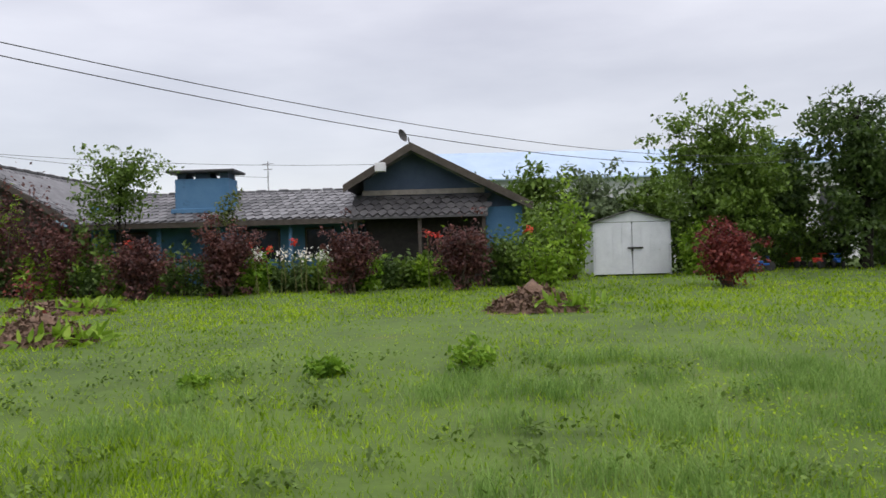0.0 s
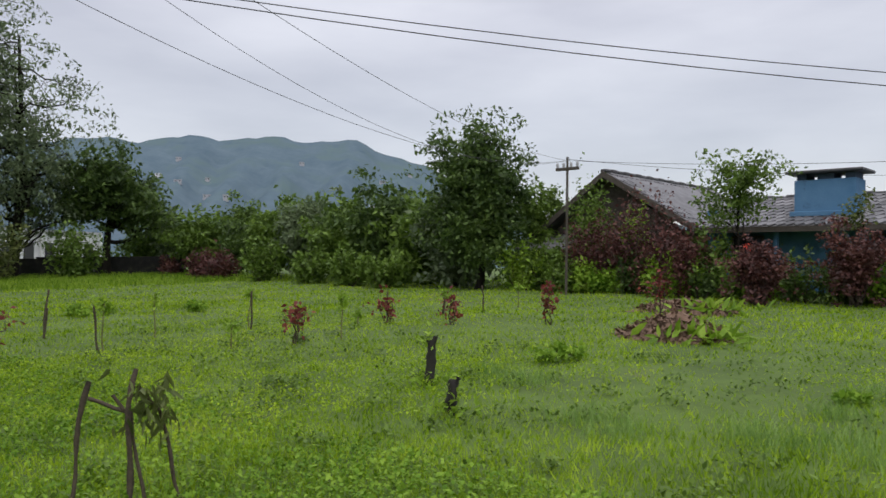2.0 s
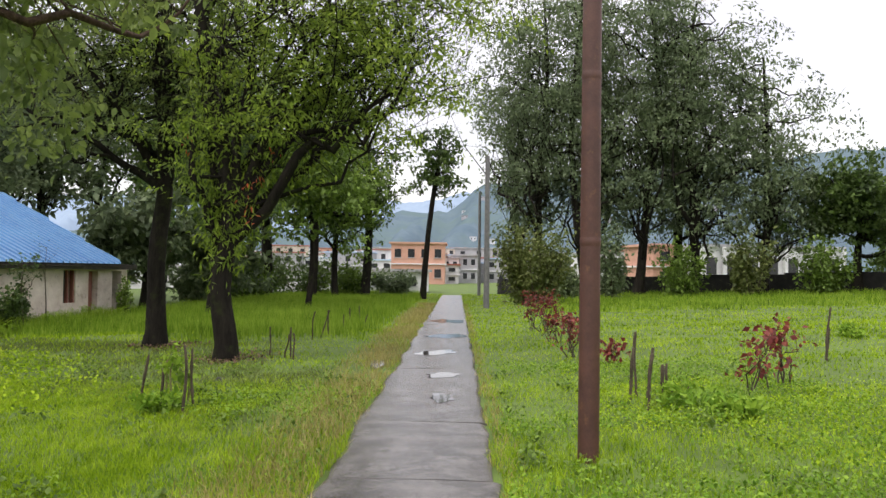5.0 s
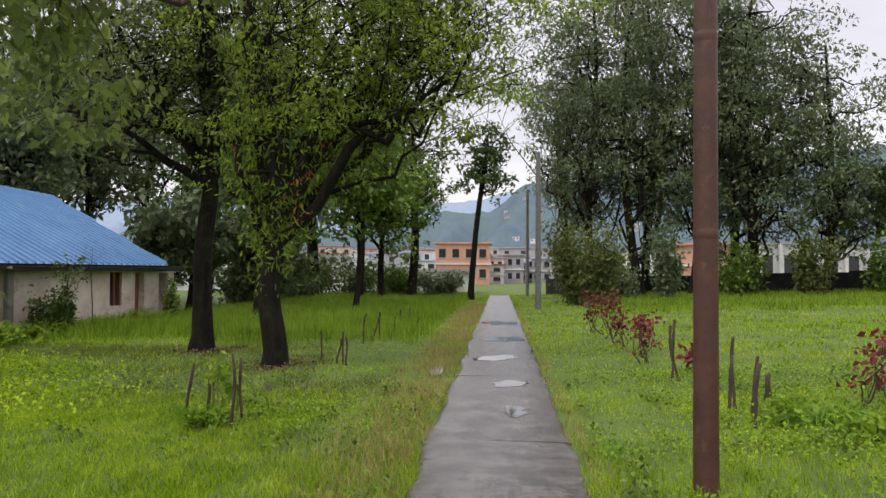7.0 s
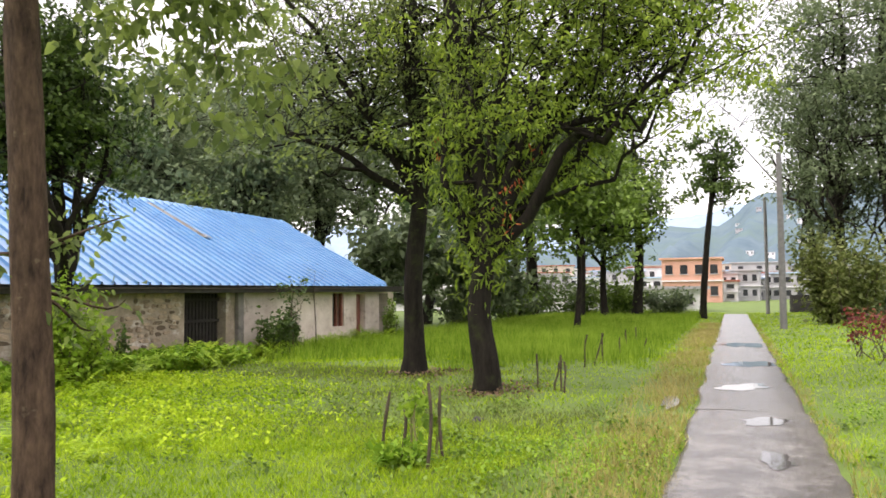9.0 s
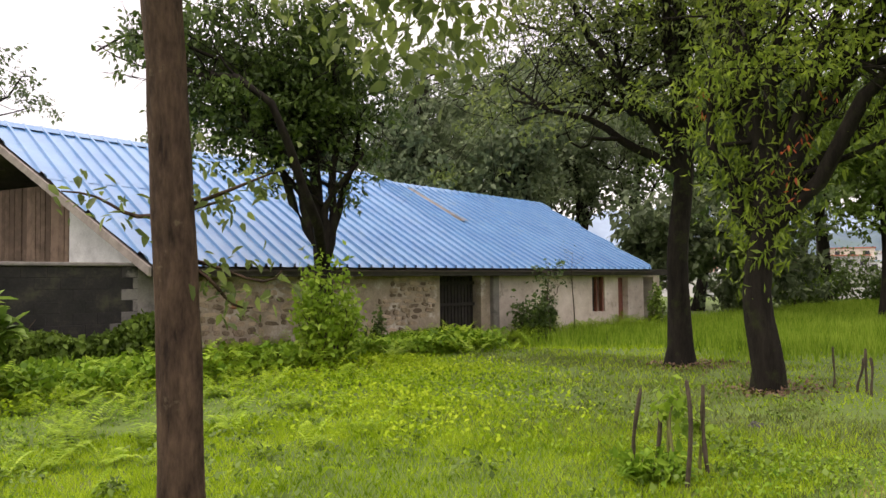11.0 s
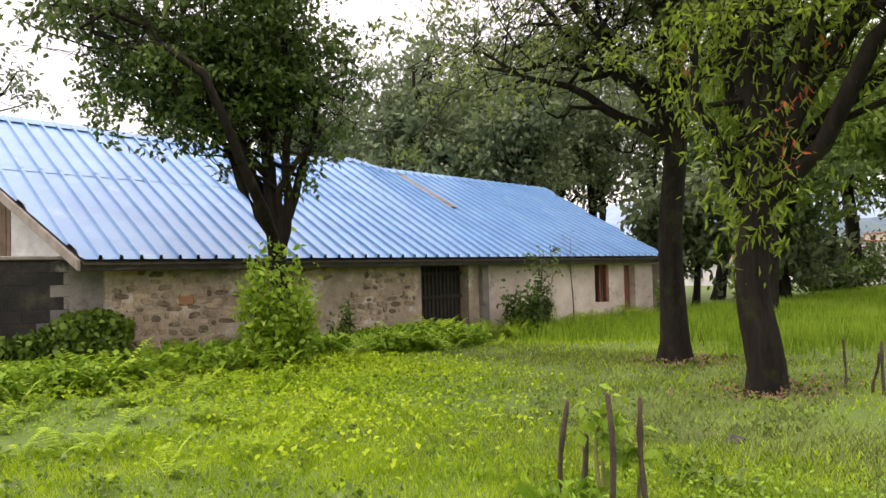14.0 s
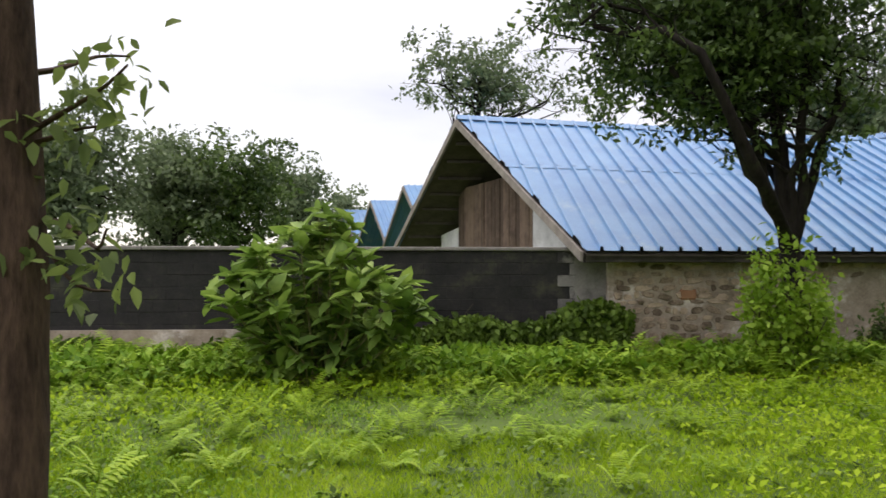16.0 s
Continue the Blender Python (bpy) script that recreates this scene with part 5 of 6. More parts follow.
# left of the path, far
for k, (x, y, h, r, m) in enumerate(((-51, -13.3, 16, 0.4, M_LEAF_MID), (-48.8, -9.8, 14, 0.22, M_LEAF_DARK), (-50, -8.6, 11, 0.22, M_LEAF_MID), (-52.5, -7.2, 15, 0.32, M_LEAF_DARK), (-38, -12, 13, 0.22, M_LEAF_MID),
                                     (-30, -9.5, 12, 0.16, M_LEAF_DARK), (-43, -17, 14, 0.3, M_LEAF_DARK), (-60, -17, 14, 0.3, M_LEAF_GREY), (-36, -7.2, 11, 0.13, M_LEAF_MID))):
    tree("tree", (x, y), h, r, [(0, 0, h * 0.68, 3.8, 3.8, h * 0.3), (0.8, 0.8, h * 0.4, 3.0, 3.0, h * 0.13)], 8000, 0.24, M_BARK, m,
         "slender dark-trunked tree in tall grass by the path", 70 + k, fork=0.28, limbs=11, twigs=6, clump=0.5, group="trees along the path")
tree("tree", (-53.4, -3.4), 13.5, 0.2, [(0.6, 0.7, 10.5, 2.6, 2.6, 2.6), (0.5, 1.4, 7.6, 1.9, 1.6, 1.0), (0.4, -1.2, 7.0, 1.5, 1.2, 0.7)], 3400, 0.24, M_BARK, M_LEAF_DARK, "thin leaning tree beside the far end of the path", 90, thin=0.35, fork=0.5, limbs=9, twigs=5, clump=0.45, lean=(0.5, 1.4))
for k, (x, y, w, h) in enumerate(((-54, -8.5, 2.2, 2.6), (-56, -12, 2.4, 3.2), (-55, -5.6, 1.6, 2.0), (-47, -13.5, 2.0, 2.8), (-57, -15.5, 2.6, 3.6), (-42, -14.5, 1.8, 2.6))):
    bush("bush", (x, y), w, w, h, 2000, 0.26, (M_LEAF_MID, M_LEAF_DARK, M_LEAF_GREY)[k % 3], "wild bush under the trees beyond the shed", 610 + k, 14, group="undergrowth bushes")
# right of the path: the tall grove
for k, (x, y, h) in enumerate(((-57.5, 4.6, 25), (-55.5, 7.6, 26), (-54, 10.8, 25), (-52.8, 14.2, 21), (-51.5, 18.0, 16.5), (-60, 8.5, 26), (-58, 14, 21), (-62, 4.0, 24))):
    tree("tree", (x, y), h, 0.34, [(0, 0, h * 0.68, 5.0, 5.0, h * 0.3), (0.8, 0.6, h * 0.40, 4.2, 4.2, h * 0.14), (0.3, 0.5, h * 0.22, 3.4, 3.4, h * 0.08)] + ([(0.5, -4.6, h * 0.66, 3.4, 3.4, 4.4), (0.5, -3.6, h * 0.44, 2.8, 2.6, 2.0)] if k in (0, 7) else []), 15000, 0.27, M_BARK, M_LEAF_GREY,
         "very tall feathery dark tree at the field's edge", 100 + k, fork=0.14, limbs=17, twigs=7, clump=0.8, thin=0.33, droop=0.4, narrow=0.36, group="tall grove", bend=0.12, leader=0.9, lowlimbs=4)
tree("tree", (-50.3, 23.2), 8.6, 0.3, [(0, 0, 5.6, 4.2, 4.2, 2.6), (2, 2, 4.2, 2.6, 2.6, 2.0), (-2.4, -1.4, 4.4, 2.4, 2.4, 2.0)], 14000, 0.3, M_BARK, M_LEAF_DARK, "broad dark layered tree at the field's edge", 112, fork=0.25, limbs=12, twigs=7, clump=0.6)
bush("bush", (-43.2, 3.2), 2.1, 2.1, 4.6, 6500, 0.22, M_LEAF_OLIVE, "big olive-green bush by the footpath", 113, 22)
for k, (x, y, w, h) in enumerate(((-49.5, 8.2, 1.5, 4.2), (-50.2, 12.6, 1.8, 3.4), (-48.6, 16.2, 1.5, 3.8), (-49.8, 5.6, 1.3, 2.8), (-48.2, 20.4, 2.0, 3.2))):
    bush("bush", (x, y), w, w, h, 2200, 0.26, (M_LEAF_GREY, M_LEAF_MID, M_LEAF_OLIVE)[k % 3], "ragged dark bush growing before the field wall", 114 + k, 14, group="field edge bushes")
# north boundary hedge
hedge = [(-54, 28, 4.4, 3.0), (-49, 28.5, 3.8, 2.8), (-45.5, 27, 4.0, 2.6), (-41.5, 28, 4.6, 2.8), (-37.5, 27.5, 4.3, 2.6), (-34, 27, 4.9, 2.5), (-30.5, 26.5, 4.3, 2.4), (-27.5, 26.5, 5.0, 2.4), (-24.5, 26, 4.2, 2.2),
         (-22.0, 25.6, 3.4, 1.8), (-47, 31, 4.6, 3), (-36, 31, 5.0, 3), (-28, 30, 4.8, 3)]
for k, (x, y, h, w) in enumerate(hedge):
    tree("hedge_tree", (x, y), h, 0.09, [(0, 0, h * 0.55, w, w * 0.8, h * 0.42), (0.6, 0, h * 0.25, w * 0.8, w * 0.7, h * 0.2)], 6500, 0.27, M_BARK, (M_LEAF_MID, M_LEAF_GREY, M_LEAF_MID, M_LEAF_DARK)[k % 4],
         "bushy green tree in the boundary hedge", 120 + k, fork=0.12, limbs=10, twigs=5, clump=0.5, group="boundary hedge")
for k, (x, y, w, h) in enumerate(((-40.5, 24.4, 1.0, 1.5), (-38.7, 24.6, 1.1, 1.7), (-46, 25.5, 1.0, 1.4))):
    bush("bush", (x, y), w, w, h, 1100, 0.2, M_LEAF_PURPLE, "dark red-leaved bush before the hedge", 140 + k, 12)
for k, (x, y, w, h) in enumerate(((-33.5, 23.8, 1.3, 2.2), (-26.0, 23.0, 1.2, 1.9), (-29.5, 23.6, 1.0, 1.6), (-23.5, 23.0, 1.2, 1.5), (-52, 25.2, 1.6, 1.3))):
    bush("bush", (x, y), w, w, h, 1500, 0.22, M_LEAF_MID, "leafy green bush at the lawn's edge", 145 + k, 12)
tree("broadleaf_tree", (-19.8, 24.6), 7.2, 0.16, [(0, 0, 5.3, 2.0, 2.0, 1.4), (0, 0, 3.4, 2.5, 2.2, 1.8), (0.2, 0, 1.5, 2.3, 2.0, 1.2)], 30000, 0.17, M_BARK, M_LEAF_DARK, "dense rounded green tree beside the grey cottage", 150, fork=0.16, limbs=18, twigs=8, clump=0.42, thin=0.9)
tree("tree", (-19.0, 27.6), 5.2, 0.1, [(0, 0, 3.2, 1.5, 1.3, 1.7), (0.2, 0, 1.6, 1.3, 1.2, 1.0)], 7000, 0.17, M_BARK, M_LEAF_MID, "light green tree at the cottage's corner", 151, fork=0.2, limbs=10, twigs=6, clump=0.34)
bush("garden_bush", (-15.6, 25.9), 1.0, 0.7, 4.3, 2600, 0.13, M_LEAF_MID, "tall leafy climber before the cottage's gable", 152, 16, category="shrub")
# trees round the blue house
tree("young_tree", (-9.6, 25.2), 5.2, 0.06, [(-0.8, 0, 3.3, 1.7, 1.0, 1.1), (0.9, 0, 3.6, 1.3, 0.9, 1.3), (0, 0, 4.3, 1.4, 0.8, 0.8)], 4600, 0.12, M_BARK, M_LEAF_MID, "airy young tree before the slate roof", 160, fork=0.25, limbs=14, twigs=5, clump=0.2, thin=0.7)
tree("young_tree", (-6.3, 25.4), 3.6, 0.04, [(0, 0, 2.6, 0.6, 0.5, 0.8)], 420, 0.13, M_BARK, M_LEAF_OLIVE, "thin sparse sapling before the roof", 161, fork=0.35, limbs=5, twigs=3, clump=0.16)
tree("tree", (9.6, 28.0), 6.4, 0.15, [(0, 0, 2.6, 2.3, 1.8, 2.2), (0.7, 0, 4.6, 0.9, 0.9, 1.5), (-1.1, 0, 4.2, 0.7, 0.8, 1.2), (1.9, 0, 2.4, 1.9, 1.4, 2.0), (-1.2, -0.4, 1.2, 1.0, 1.0, 1.1)], 16000, 0.16, M_BARK, M_LEAF_MID, "leafy garden tree beside the white shed", 162, fork=0.2, limbs=13, twigs=7, clump=0.36)
tree("tree", (14.6, 28.4), 7.2, 0.18, [(0, 0, 4.9, 2.2, 2.0, 1.9), (0.4, 0, 2.9, 2.0, 1.6, 1.4), (-0.6, 0, 1.6, 1.4, 1.2, 0.9)], 12000, 0.17, M_BARK, M_LEAF_DARK, "dark garden tree at the lawn's edge", 163, fork=0.3, limbs=10, twigs=7, clump=0.38, lowlimbs=3)
tree("tree", (12.0, 30.0), 5.0, 0.14, [(0, 0, 2.9, 2.0, 1.8, 1.9)], 8000, 0.2, M_BARK, M_LEAF_DARK, "dark garden tree at the lawn's edge", 164, fork=0.2, limbs=10, twigs=6, clump=0.36)
tree("tree", (17.8, 28.0), 7.0, 0.2, [(0, 0, 4.6, 2.2, 2.0, 2.2)], 8000, 0.22, M_BARK, M_LEAF_MID, "garden tree at the lawn's edge", 165, fork=0.3, limbs=9, twigs=6, clump=0.4)
for k, (x, y, h, w) in enumerate(((4.2, 36, 4.8, 1.8), (6.3, 37, 4.6, 1.9), (9.5, 38, 4.4, 2.0), (2.0, 38.5, 4.4, 1.6), (19, 34, 5, 2.5))):
    tree("tree", (x, y), h, 0.1, [(0, 0, h * 0.62, w, w, h * 0.33)], 3500, 0.25, M_BARK, M_LEAF_GREY if k % 2 else M_LEAF_MID, "small tree behind the blue house", 170 + k, fork=0.3, limbs=8, twigs=5, clump=0.4)
for k, (x, y, w, h) in enumerate(((8.9, 28.7, 1.3, 3.0), (10.6, 29.0, 1.5, 3.4), (12.4, 29.9, 1.4, 2.6), (14.2, 30.2, 1.5, 2.4), (16.2, 30.0, 1.5, 2.4))):
    bush("garden_bush", (x, y), w, w * 0.7, h, 3000, 0.17, (M_LEAF_MID, M_LEAF_DARK)[k % 2], "dense dark undergrowth beneath the garden trees", 240 + k, 18, category="shrub")
# red shrubs along the house
reds = [(-8.0, 22.6, 0.78, 2.35), (-5.8, 23.4, 0.9, 2.8), (-2.15, 23.2, 0.7, 2.65), (1.0, 23.2, 0.8, 2.55), (8.2, 22.7, 0.72, 2.65)]
for k, (x, y, w, h) in enumerate(reds):
    tree("red_shrub", (x, y), h, 0.05, [(0, 0, h * 0.64, w * 1.05, w, h * 0.35), (0, 0, h * 0.34, w * 0.5, w * 0.5, h * 0.2)], 6500, 0.10, M_STICK, M_LEAF_PURPLE if k != 4 else M_LEAF_RED,
         "clipped dark red shrub on a short stem by the lawn", 180 + k, stems=12, limbs=7, twigs=7, clump=0.2, group="red shrubs", category="shrub", narrow=0.6)
for k, (x, y, w, h) in enumerate(((-12.6, 24.6, 1.5, 3.3), (-14.6, 24.8, 1.3, 2.8), (-11.0, 24.2, 1.0, 2.4))):
    bush("purple_shrub", (x, y), w, 0.9, h, 3800, 0.13, M_LEAF_PURPLE, "large purple-brown shrub before the cottage", 190 + k, 20, category="shrub")
rngp = np.random.default_rng(77)
for k in range(26):
    x = -15.5 + k * 0.75 + rngp.uniform(-0.2, 0.2)
    h = rngp.uniform(0.9, 1.7)
    bush("garden_bush", (x, 24.3 + rngp.uniform(-0.5, 0.7)), 0.8, 0.6, h, 900, 0.16, (M_LEAF_MID, M_LEAF_BRIGHT, M_WEED, M_LEAF_DARK)[k % 4], "leafy green garden plant in the flower border", 200 + k, 10, group="border plants", category="plant")
for k, (x, y, w, h) in enumerate(((3.4, 25.6, 1.0, 2.5), (4.2, 26.2, 0.9, 2.9), (2.6, 24.8, 0.8, 1.5), (8.6, 27.0, 0.6, 1.6), (-16.6, 25.0, 1.2, 2.0), (-17.8, 24.6, 1.2, 1.7), (-15.2, 25.6, 0.7, 3.7), (-13.4, 25.4, 0.6, 3.0), (-10.4, 24.9, 0.7, 2.4))):
    bush("garden_bush", (x, y), w, w * 0.8, h, 2200, 0.17, (M_LEAF_MID, M_LEAF_BRIGHT)[k % 2], "leafy green garden shrub by the house", 230 + k, 16, category="shrub")
for k in range(16):
    rng = np.random.default_rng(300 + k)
    x, y = (-5.2, -4.6, -3.9, -3.5, 0.0, 0.3, -4.9, -4.2, -3.2, -2.9, 2.9, -5.0, -4.3, -3.7, -3.0, -8.8)[k], 23.6 + rng.uniform(-0.2, 0.4)
    red = k in (0, 1, 2, 4, 5, 10, 15)
    z0 = float(lay(x, y))
    h = rng.uniform(1.25, 1.65) if red else rng.uniform(1.0, 1.3)
    root = thing("flower", pose(x, y, z0 - 0.03), "red canna bloom on a tall stem" if red else "cluster of white blossoms on a leafy stem", "flower", "border flowers")
    V, F = tubes([(wander((0, 0, 0), (rng.normal() * 0.05, 0, h), 6, 0.03, rng), np.linspace(0.015, 0.008, 6))], 5)
    part("stem", mesh_of("stem", V, F), M_STEM, root)
    P = np.array([0, 0, h]) + rng.normal(size=(26, 3)) * (0.05 if red else 0.1)
    LV, LF = leaf_arrays(P, 0.08, rng, 0, 0.7)
    part("petals", mesh_of("petals", LV, LF), M_PETAL_RED if red else M_PETAL_WHITE, root)
post = stake((4.5, 26.2), 2.0, 0.07, (0.02, 0), "tall wooden gate post by the shed", 4, name="post")
for k, (x, y, m) in enumerate(((11.2, 28.6, M_TOYBLUE), (13.2, 28.8, M_TOYRED), (14.0, 29.2, M_TOYBLUE), (12.6, 29.4, M_TOYRED))):
    root = thing("toy_tricycle", pose(x, y, float(lay(x, y)), 0, 0, 40 * k), "small plastic toy tricycle lying under the trees", "toy", "toys")
    for wx, wy, r in ((-0.25, 0.16, 0.12), (-0.25, -0.16, 0.12), (0.28, 0, 0.17)):
        bm = bmesh.new()
        bmesh.ops.create_cone(bm, cap_ends=True, segments=16, radius1=r, radius2=r, depth=0.06, matrix=pose(wx, wy, r, 90, 0, 0))
        part("wheel", bm, M_IRON, root)
    part("body", boxes((-0.28, 0.25, -0.06, 0.06, 0.2, 0.28), (-0.2, 0.02, -0.12, 0.12, 0.28, 0.36), bevel=0.02), m, root)
    V, F = tubes([([(0.28, 0, 0.17), (0.2, 0, 0.5)], [0.02, 0.02]), ([(0.2, -0.17, 0.5), (0.2, 0.17, 0.5)], [0.018, 0.018])], 6)
    part("handlebar", mesh_of("handlebar", V, F), m, root)


# ---------------------------------------------------------------- saplings, stakes and stumps on the lawn
def sapling(x, y, h, kind, seed, spread=0.25):
    if kind == "red":
        tree("red_sapling", (x, y), h, 0.016, [(0, 0, h * 0.8, spread, spread, h * 0.18)], 110, 0.1, M_STICK, M_LEAF_RED, "young red-leaved shrub planted on the lawn", seed, stems=4, limbs=4, twigs=4, clump=0.09, group="planted saplings",
             category="sapling", narrow=0.6)
    else:
        tree("sapling", (x, y), h, 0.014, [(0, 0, h * 0.85, 0.13, 0.13, h * 0.13), (0, 0, h * 0.5, 0.1, 0.1, h * 0.25)], 80, 0.085, M_STEM, M_LEAF_BRIGHT, "thin green sapling planted on the lawn", seed, fork=0.75, limbs=3, twigs=2, clump=0.06,
             group="planted saplings", category="sapling", sides=6, narrow=0.5, droop=0.4)


stakes = [(-15.5, 6.8, .92), (-15.7, 6.85, .55), (-12.55, 6.6, .77), (-13.8, 10.3, .78), (-12.5, 13.0, .68), (-12.7, 15.0, .5), (-12.3, 16.1, .63), (-14.4, 2.45, .92), (-14.55, 2.6, .8),
          (-11.9, 2.75, .85), (-11.65, 2.62, .66), (-11.2, 2.75, .7), (-11.5, 3.0, .45), (-11.9, 3.2, .42), (-10.85, 2.7, .66)]
for k, (x, y, h) in enumerate(stakes):
    rng = np.random.default_rng(400 + k)
    stake((x, y), h, 0.018 + 0.01 * rng.random(), (rng.normal() * 0.05, rng.normal() * 0.05), seed=400 + k)
for k, (x, y, h, lx, ly) in enumerate(((-11.15, -3.75, .66, 0.05, 0.1), (-10.45, -2.95, .8, 0.0, 0.02), (-11.0, -3.0, .72, 0.02, -0.03), (-10.9, -3.4, .5, 0.05, 0.05), (-17.1, -3.7, .56, 0, 0), (-16.85, -3.2, .6, .03, 0), (-16.65, -3.1, .5, 0, 0),
                                       (-16.95, -3.35, .45, .05, .1), (-21.5, -3.8, .72, 0.1, 0.1), (-22.0, -3.7, .7, -0.25, 0.2), (-22.4, -3.55, .68, 0.05, 0), (-24.5, -3.5, .5, 0, 0), (-26.2, -3.6, .6, .1, 0), (-28.0, -3.6, .55, 0, 0),
                                       (-25.2, -3.0, .45, 0, .1))):
    stake((x, y), h, 0.018, (lx, ly), seed=430 + k)
greens = [(-14.25, 8.4, 1.1), (-11.3, 8.3, .5), (-10.8, 10.3, 1.05), (-12.8, 12.4, .45), (-12.7, 18.0, .85), (-12.55, 6.65, 1.1), (-13.9, 10.35, 1.0), (-12.2, 14.6, .8)]
greens += [(-10.8, -3.2, 0.85), (-11.2, -3.45, 0.7), (-11.05, -3.1, 0.6)]
for k, (x, y, h) in enumerate(greens):
    sapling(x, y, h, "green", 450 + k)
redsap = [(-12.1, 4.4, 1.2, .45), (-12.8, 5.0, 1.15, .3), (-11.0, 9.35, .9, .32), (-11.2, 13.7, .8, .16), (-9.5, 15.0, 1.15, .25), (-12.45, 12.95, .72, .16), (-24.9, 2.1, 1.4, .4), (-23.9, 2.4, 1.45, .4), (-22.4, 2.3, 1.4, .45),
          (-17.3, 2.5, 1.1, .33), (-18.6, 2.6, 1.0, .3), (-20.6, 2.4, .9, .3), (-8.3, 17.6, 1.3, .3), (-15.6, 3.0, .5, .2)]
for k, (x, y, h, s) in enumerate(redsap):
    sapling(x, y, h, "red", 470 + k, s)


def stump(x, y, h, seed):
    rng = np.random.default_rng(seed)
    root = thing("tree_stump", pose(x, y, float(lay(x, y)) - 0.06), "black charred stump with fresh shoots in the grass", "stump", "stumps")
    pts = wander((0, 0, 0), (0.03, 0.02, h), 10, 0.06, rng)
    V, F = tubes([(pts, 0.058 * (1 + 0.26 * rng.normal(size=10)).clip(0.6, 1.4)), (wander((0, 0, h * 0.6), (0.1, 0.02, h * 1.08), 5, 0.05, rng), np.linspace(0.04, 0.03, 5))], 9)
    part("wood", mesh_of("wood", V, F), M_DARKWOOD_AND_SHADE, root)
    P = np.concatenate([np.array([0, 0, h]) + rng.normal(size=(26, 3)) * 0.08, rng.normal(size=(120, 3)) * [0.17, 0.17, 0.05] + [0, 0, 0.1]])
    LV, LF = leaf_arrays(P, 0.08, rng, 0)
    part("shoots", mesh_of("shoots", LV, LF), M_LEAF_BRIGHT, root)


stump(-6.25, 7.95, 0.6, 1)
stump(-4.95, 6.95, 0.4, 2)


def plant_cage(x, y):
    root = thing("sapling_guard", pose(x, y, float(lay(x, y)) - 0.08), "guard of crooked sticks round a wilting sapling", "plant guard")
    rng = np.random.default_rng(9)
    sticks = [((-0.25, -0.28, 0), (-0.2, -0.16, 0.93), 0.026), ((0.05, 0.0, 0), (0.02, 0.06, 1.02), 0.03), ((0.12, 0.42, 0), (0.0, 0.24, 0.72), 0.022), ((0.0, 0.24, 0.72), (0.0, 0.08, 0.9), 0.02), ((0.1, 0.1, 0), (0.05, 0.02, 0.75), 0.02)]
    for a, b, r in sticks:
        V, F = tubes([(wander(a, b, 9, 0.05, rng), r * 0.65 * (1 + 0.15 * rng.normal(size=9)))], 8)
        part("stick", mesh_of("stick", V, F), M_STICK, root, smooth=True)
    V, F = tubes([(wander((-0.2, -0.16, 0.82), (0.03, 0.04, 0.74), 6, 0.05, rng), np.full(6, 0.014)), (wander((0.02, 0.02, 0.7), (-0.06, -0.06, 0.85), 5, 0.02, rng), np.full(5, 0.012))], 6)
    part("tie_branch", mesh_of("tie_branch", V, F), M_STICK, root)
    P = np.array([0.05, 0.16, 0.78]) + rng.normal(size=(110, 3)) * [0.05, 0.08, 0.12]
    LV, LF = leaf_arrays(P, 0.12, rng, 0.8, 0.26)
    part("wilted_leaves", mesh_of("wilted_leaves", LV, LF), M_LEAF_OLIVE, root)


plant_cage(-4.5, 3.3)


def heap(x, y, w, h, seed):
    rng = np.random.default_rng(seed)
    root = thing("garden_heap", pose(x, y, float(lay(x, y)) - 0.03), "heap of brown rotting leaves with pale weeds growing on it", "heap")
    n = 22
    u = np.linspace(-1, 1, n)
    X, Y = np.meshgrid(u, u, indexing="ij")
    R = np.sqrt(X ** 2 + Y ** 2)
    Z = h * np.clip(1 - R, 0, 1) ** 0.8 * (1 + 0.25 * np.sin(5 * X + seed) * np.cos(4 * Y)) + rng.normal(size=X.shape) * 0.02 - 0.02
    V = np.stack([X * w, Y * w * 0.7, Z], -1).reshape(-1, 3)
    i, j = np.meshgrid(np.arange(n - 1), np.arange(n - 1), indexing="ij")
    a = i * n + j
    part("mound", mesh_of("mound", V, np.stack([a, a + n, a + n + 1, a + 1], -1).reshape(-1, 4)), M_MULCH, root)
    q = rng.uniform(-1, 1, (1500, 2))
    q = q[(q ** 2).sum(1) < 1]
    P = np.stack([q[:, 0] * w, q[:, 1] * w * 0.7, h * np.clip(1 - np.sqrt((q ** 2).sum(1)), 0, 1) ** 0.8 + 0.02], -1)
    LV, LF = leaf_arrays(P, 0.11, rng, 0, 0.5, up=0.7)
    part("dead_leaves", mesh_of("dead_leaves", LV, LF), M_MULCH, root)
    q = rng.normal(size=(80, 2)) * [w * 0.42, w * 0.25] + [w * 0.55, -w * 0.35]
    P = np.stack([q[:, 0], q[:, 1], np.full(len(q), 0.12)], -1)
    LV, LF = leaf_arrays(P, 0.34, rng, -0.3, 0.3, up=0.4)
    part("weeds", mesh_of("weeds", LV, LF), M_LEAF_BRIGHT, root)


heap(-6.2, 14.3, 1.2, 0.48, 1)
heap(2.6, 17.8, 1.1, 0.55, 2)
heap(-8.6, 19.5, 1.3, 0.3, 3)
bm = bmesh.new()
bmesh.ops.create_icosphere(bm, subdivisions=2, radius=0.085)
for v in bm.verts:
    v.co *= 1 + 0.6 * noise.noise(v.co * 14)
    v.co.z *= 0.6
ob = part("rock", bm, M_IRON)
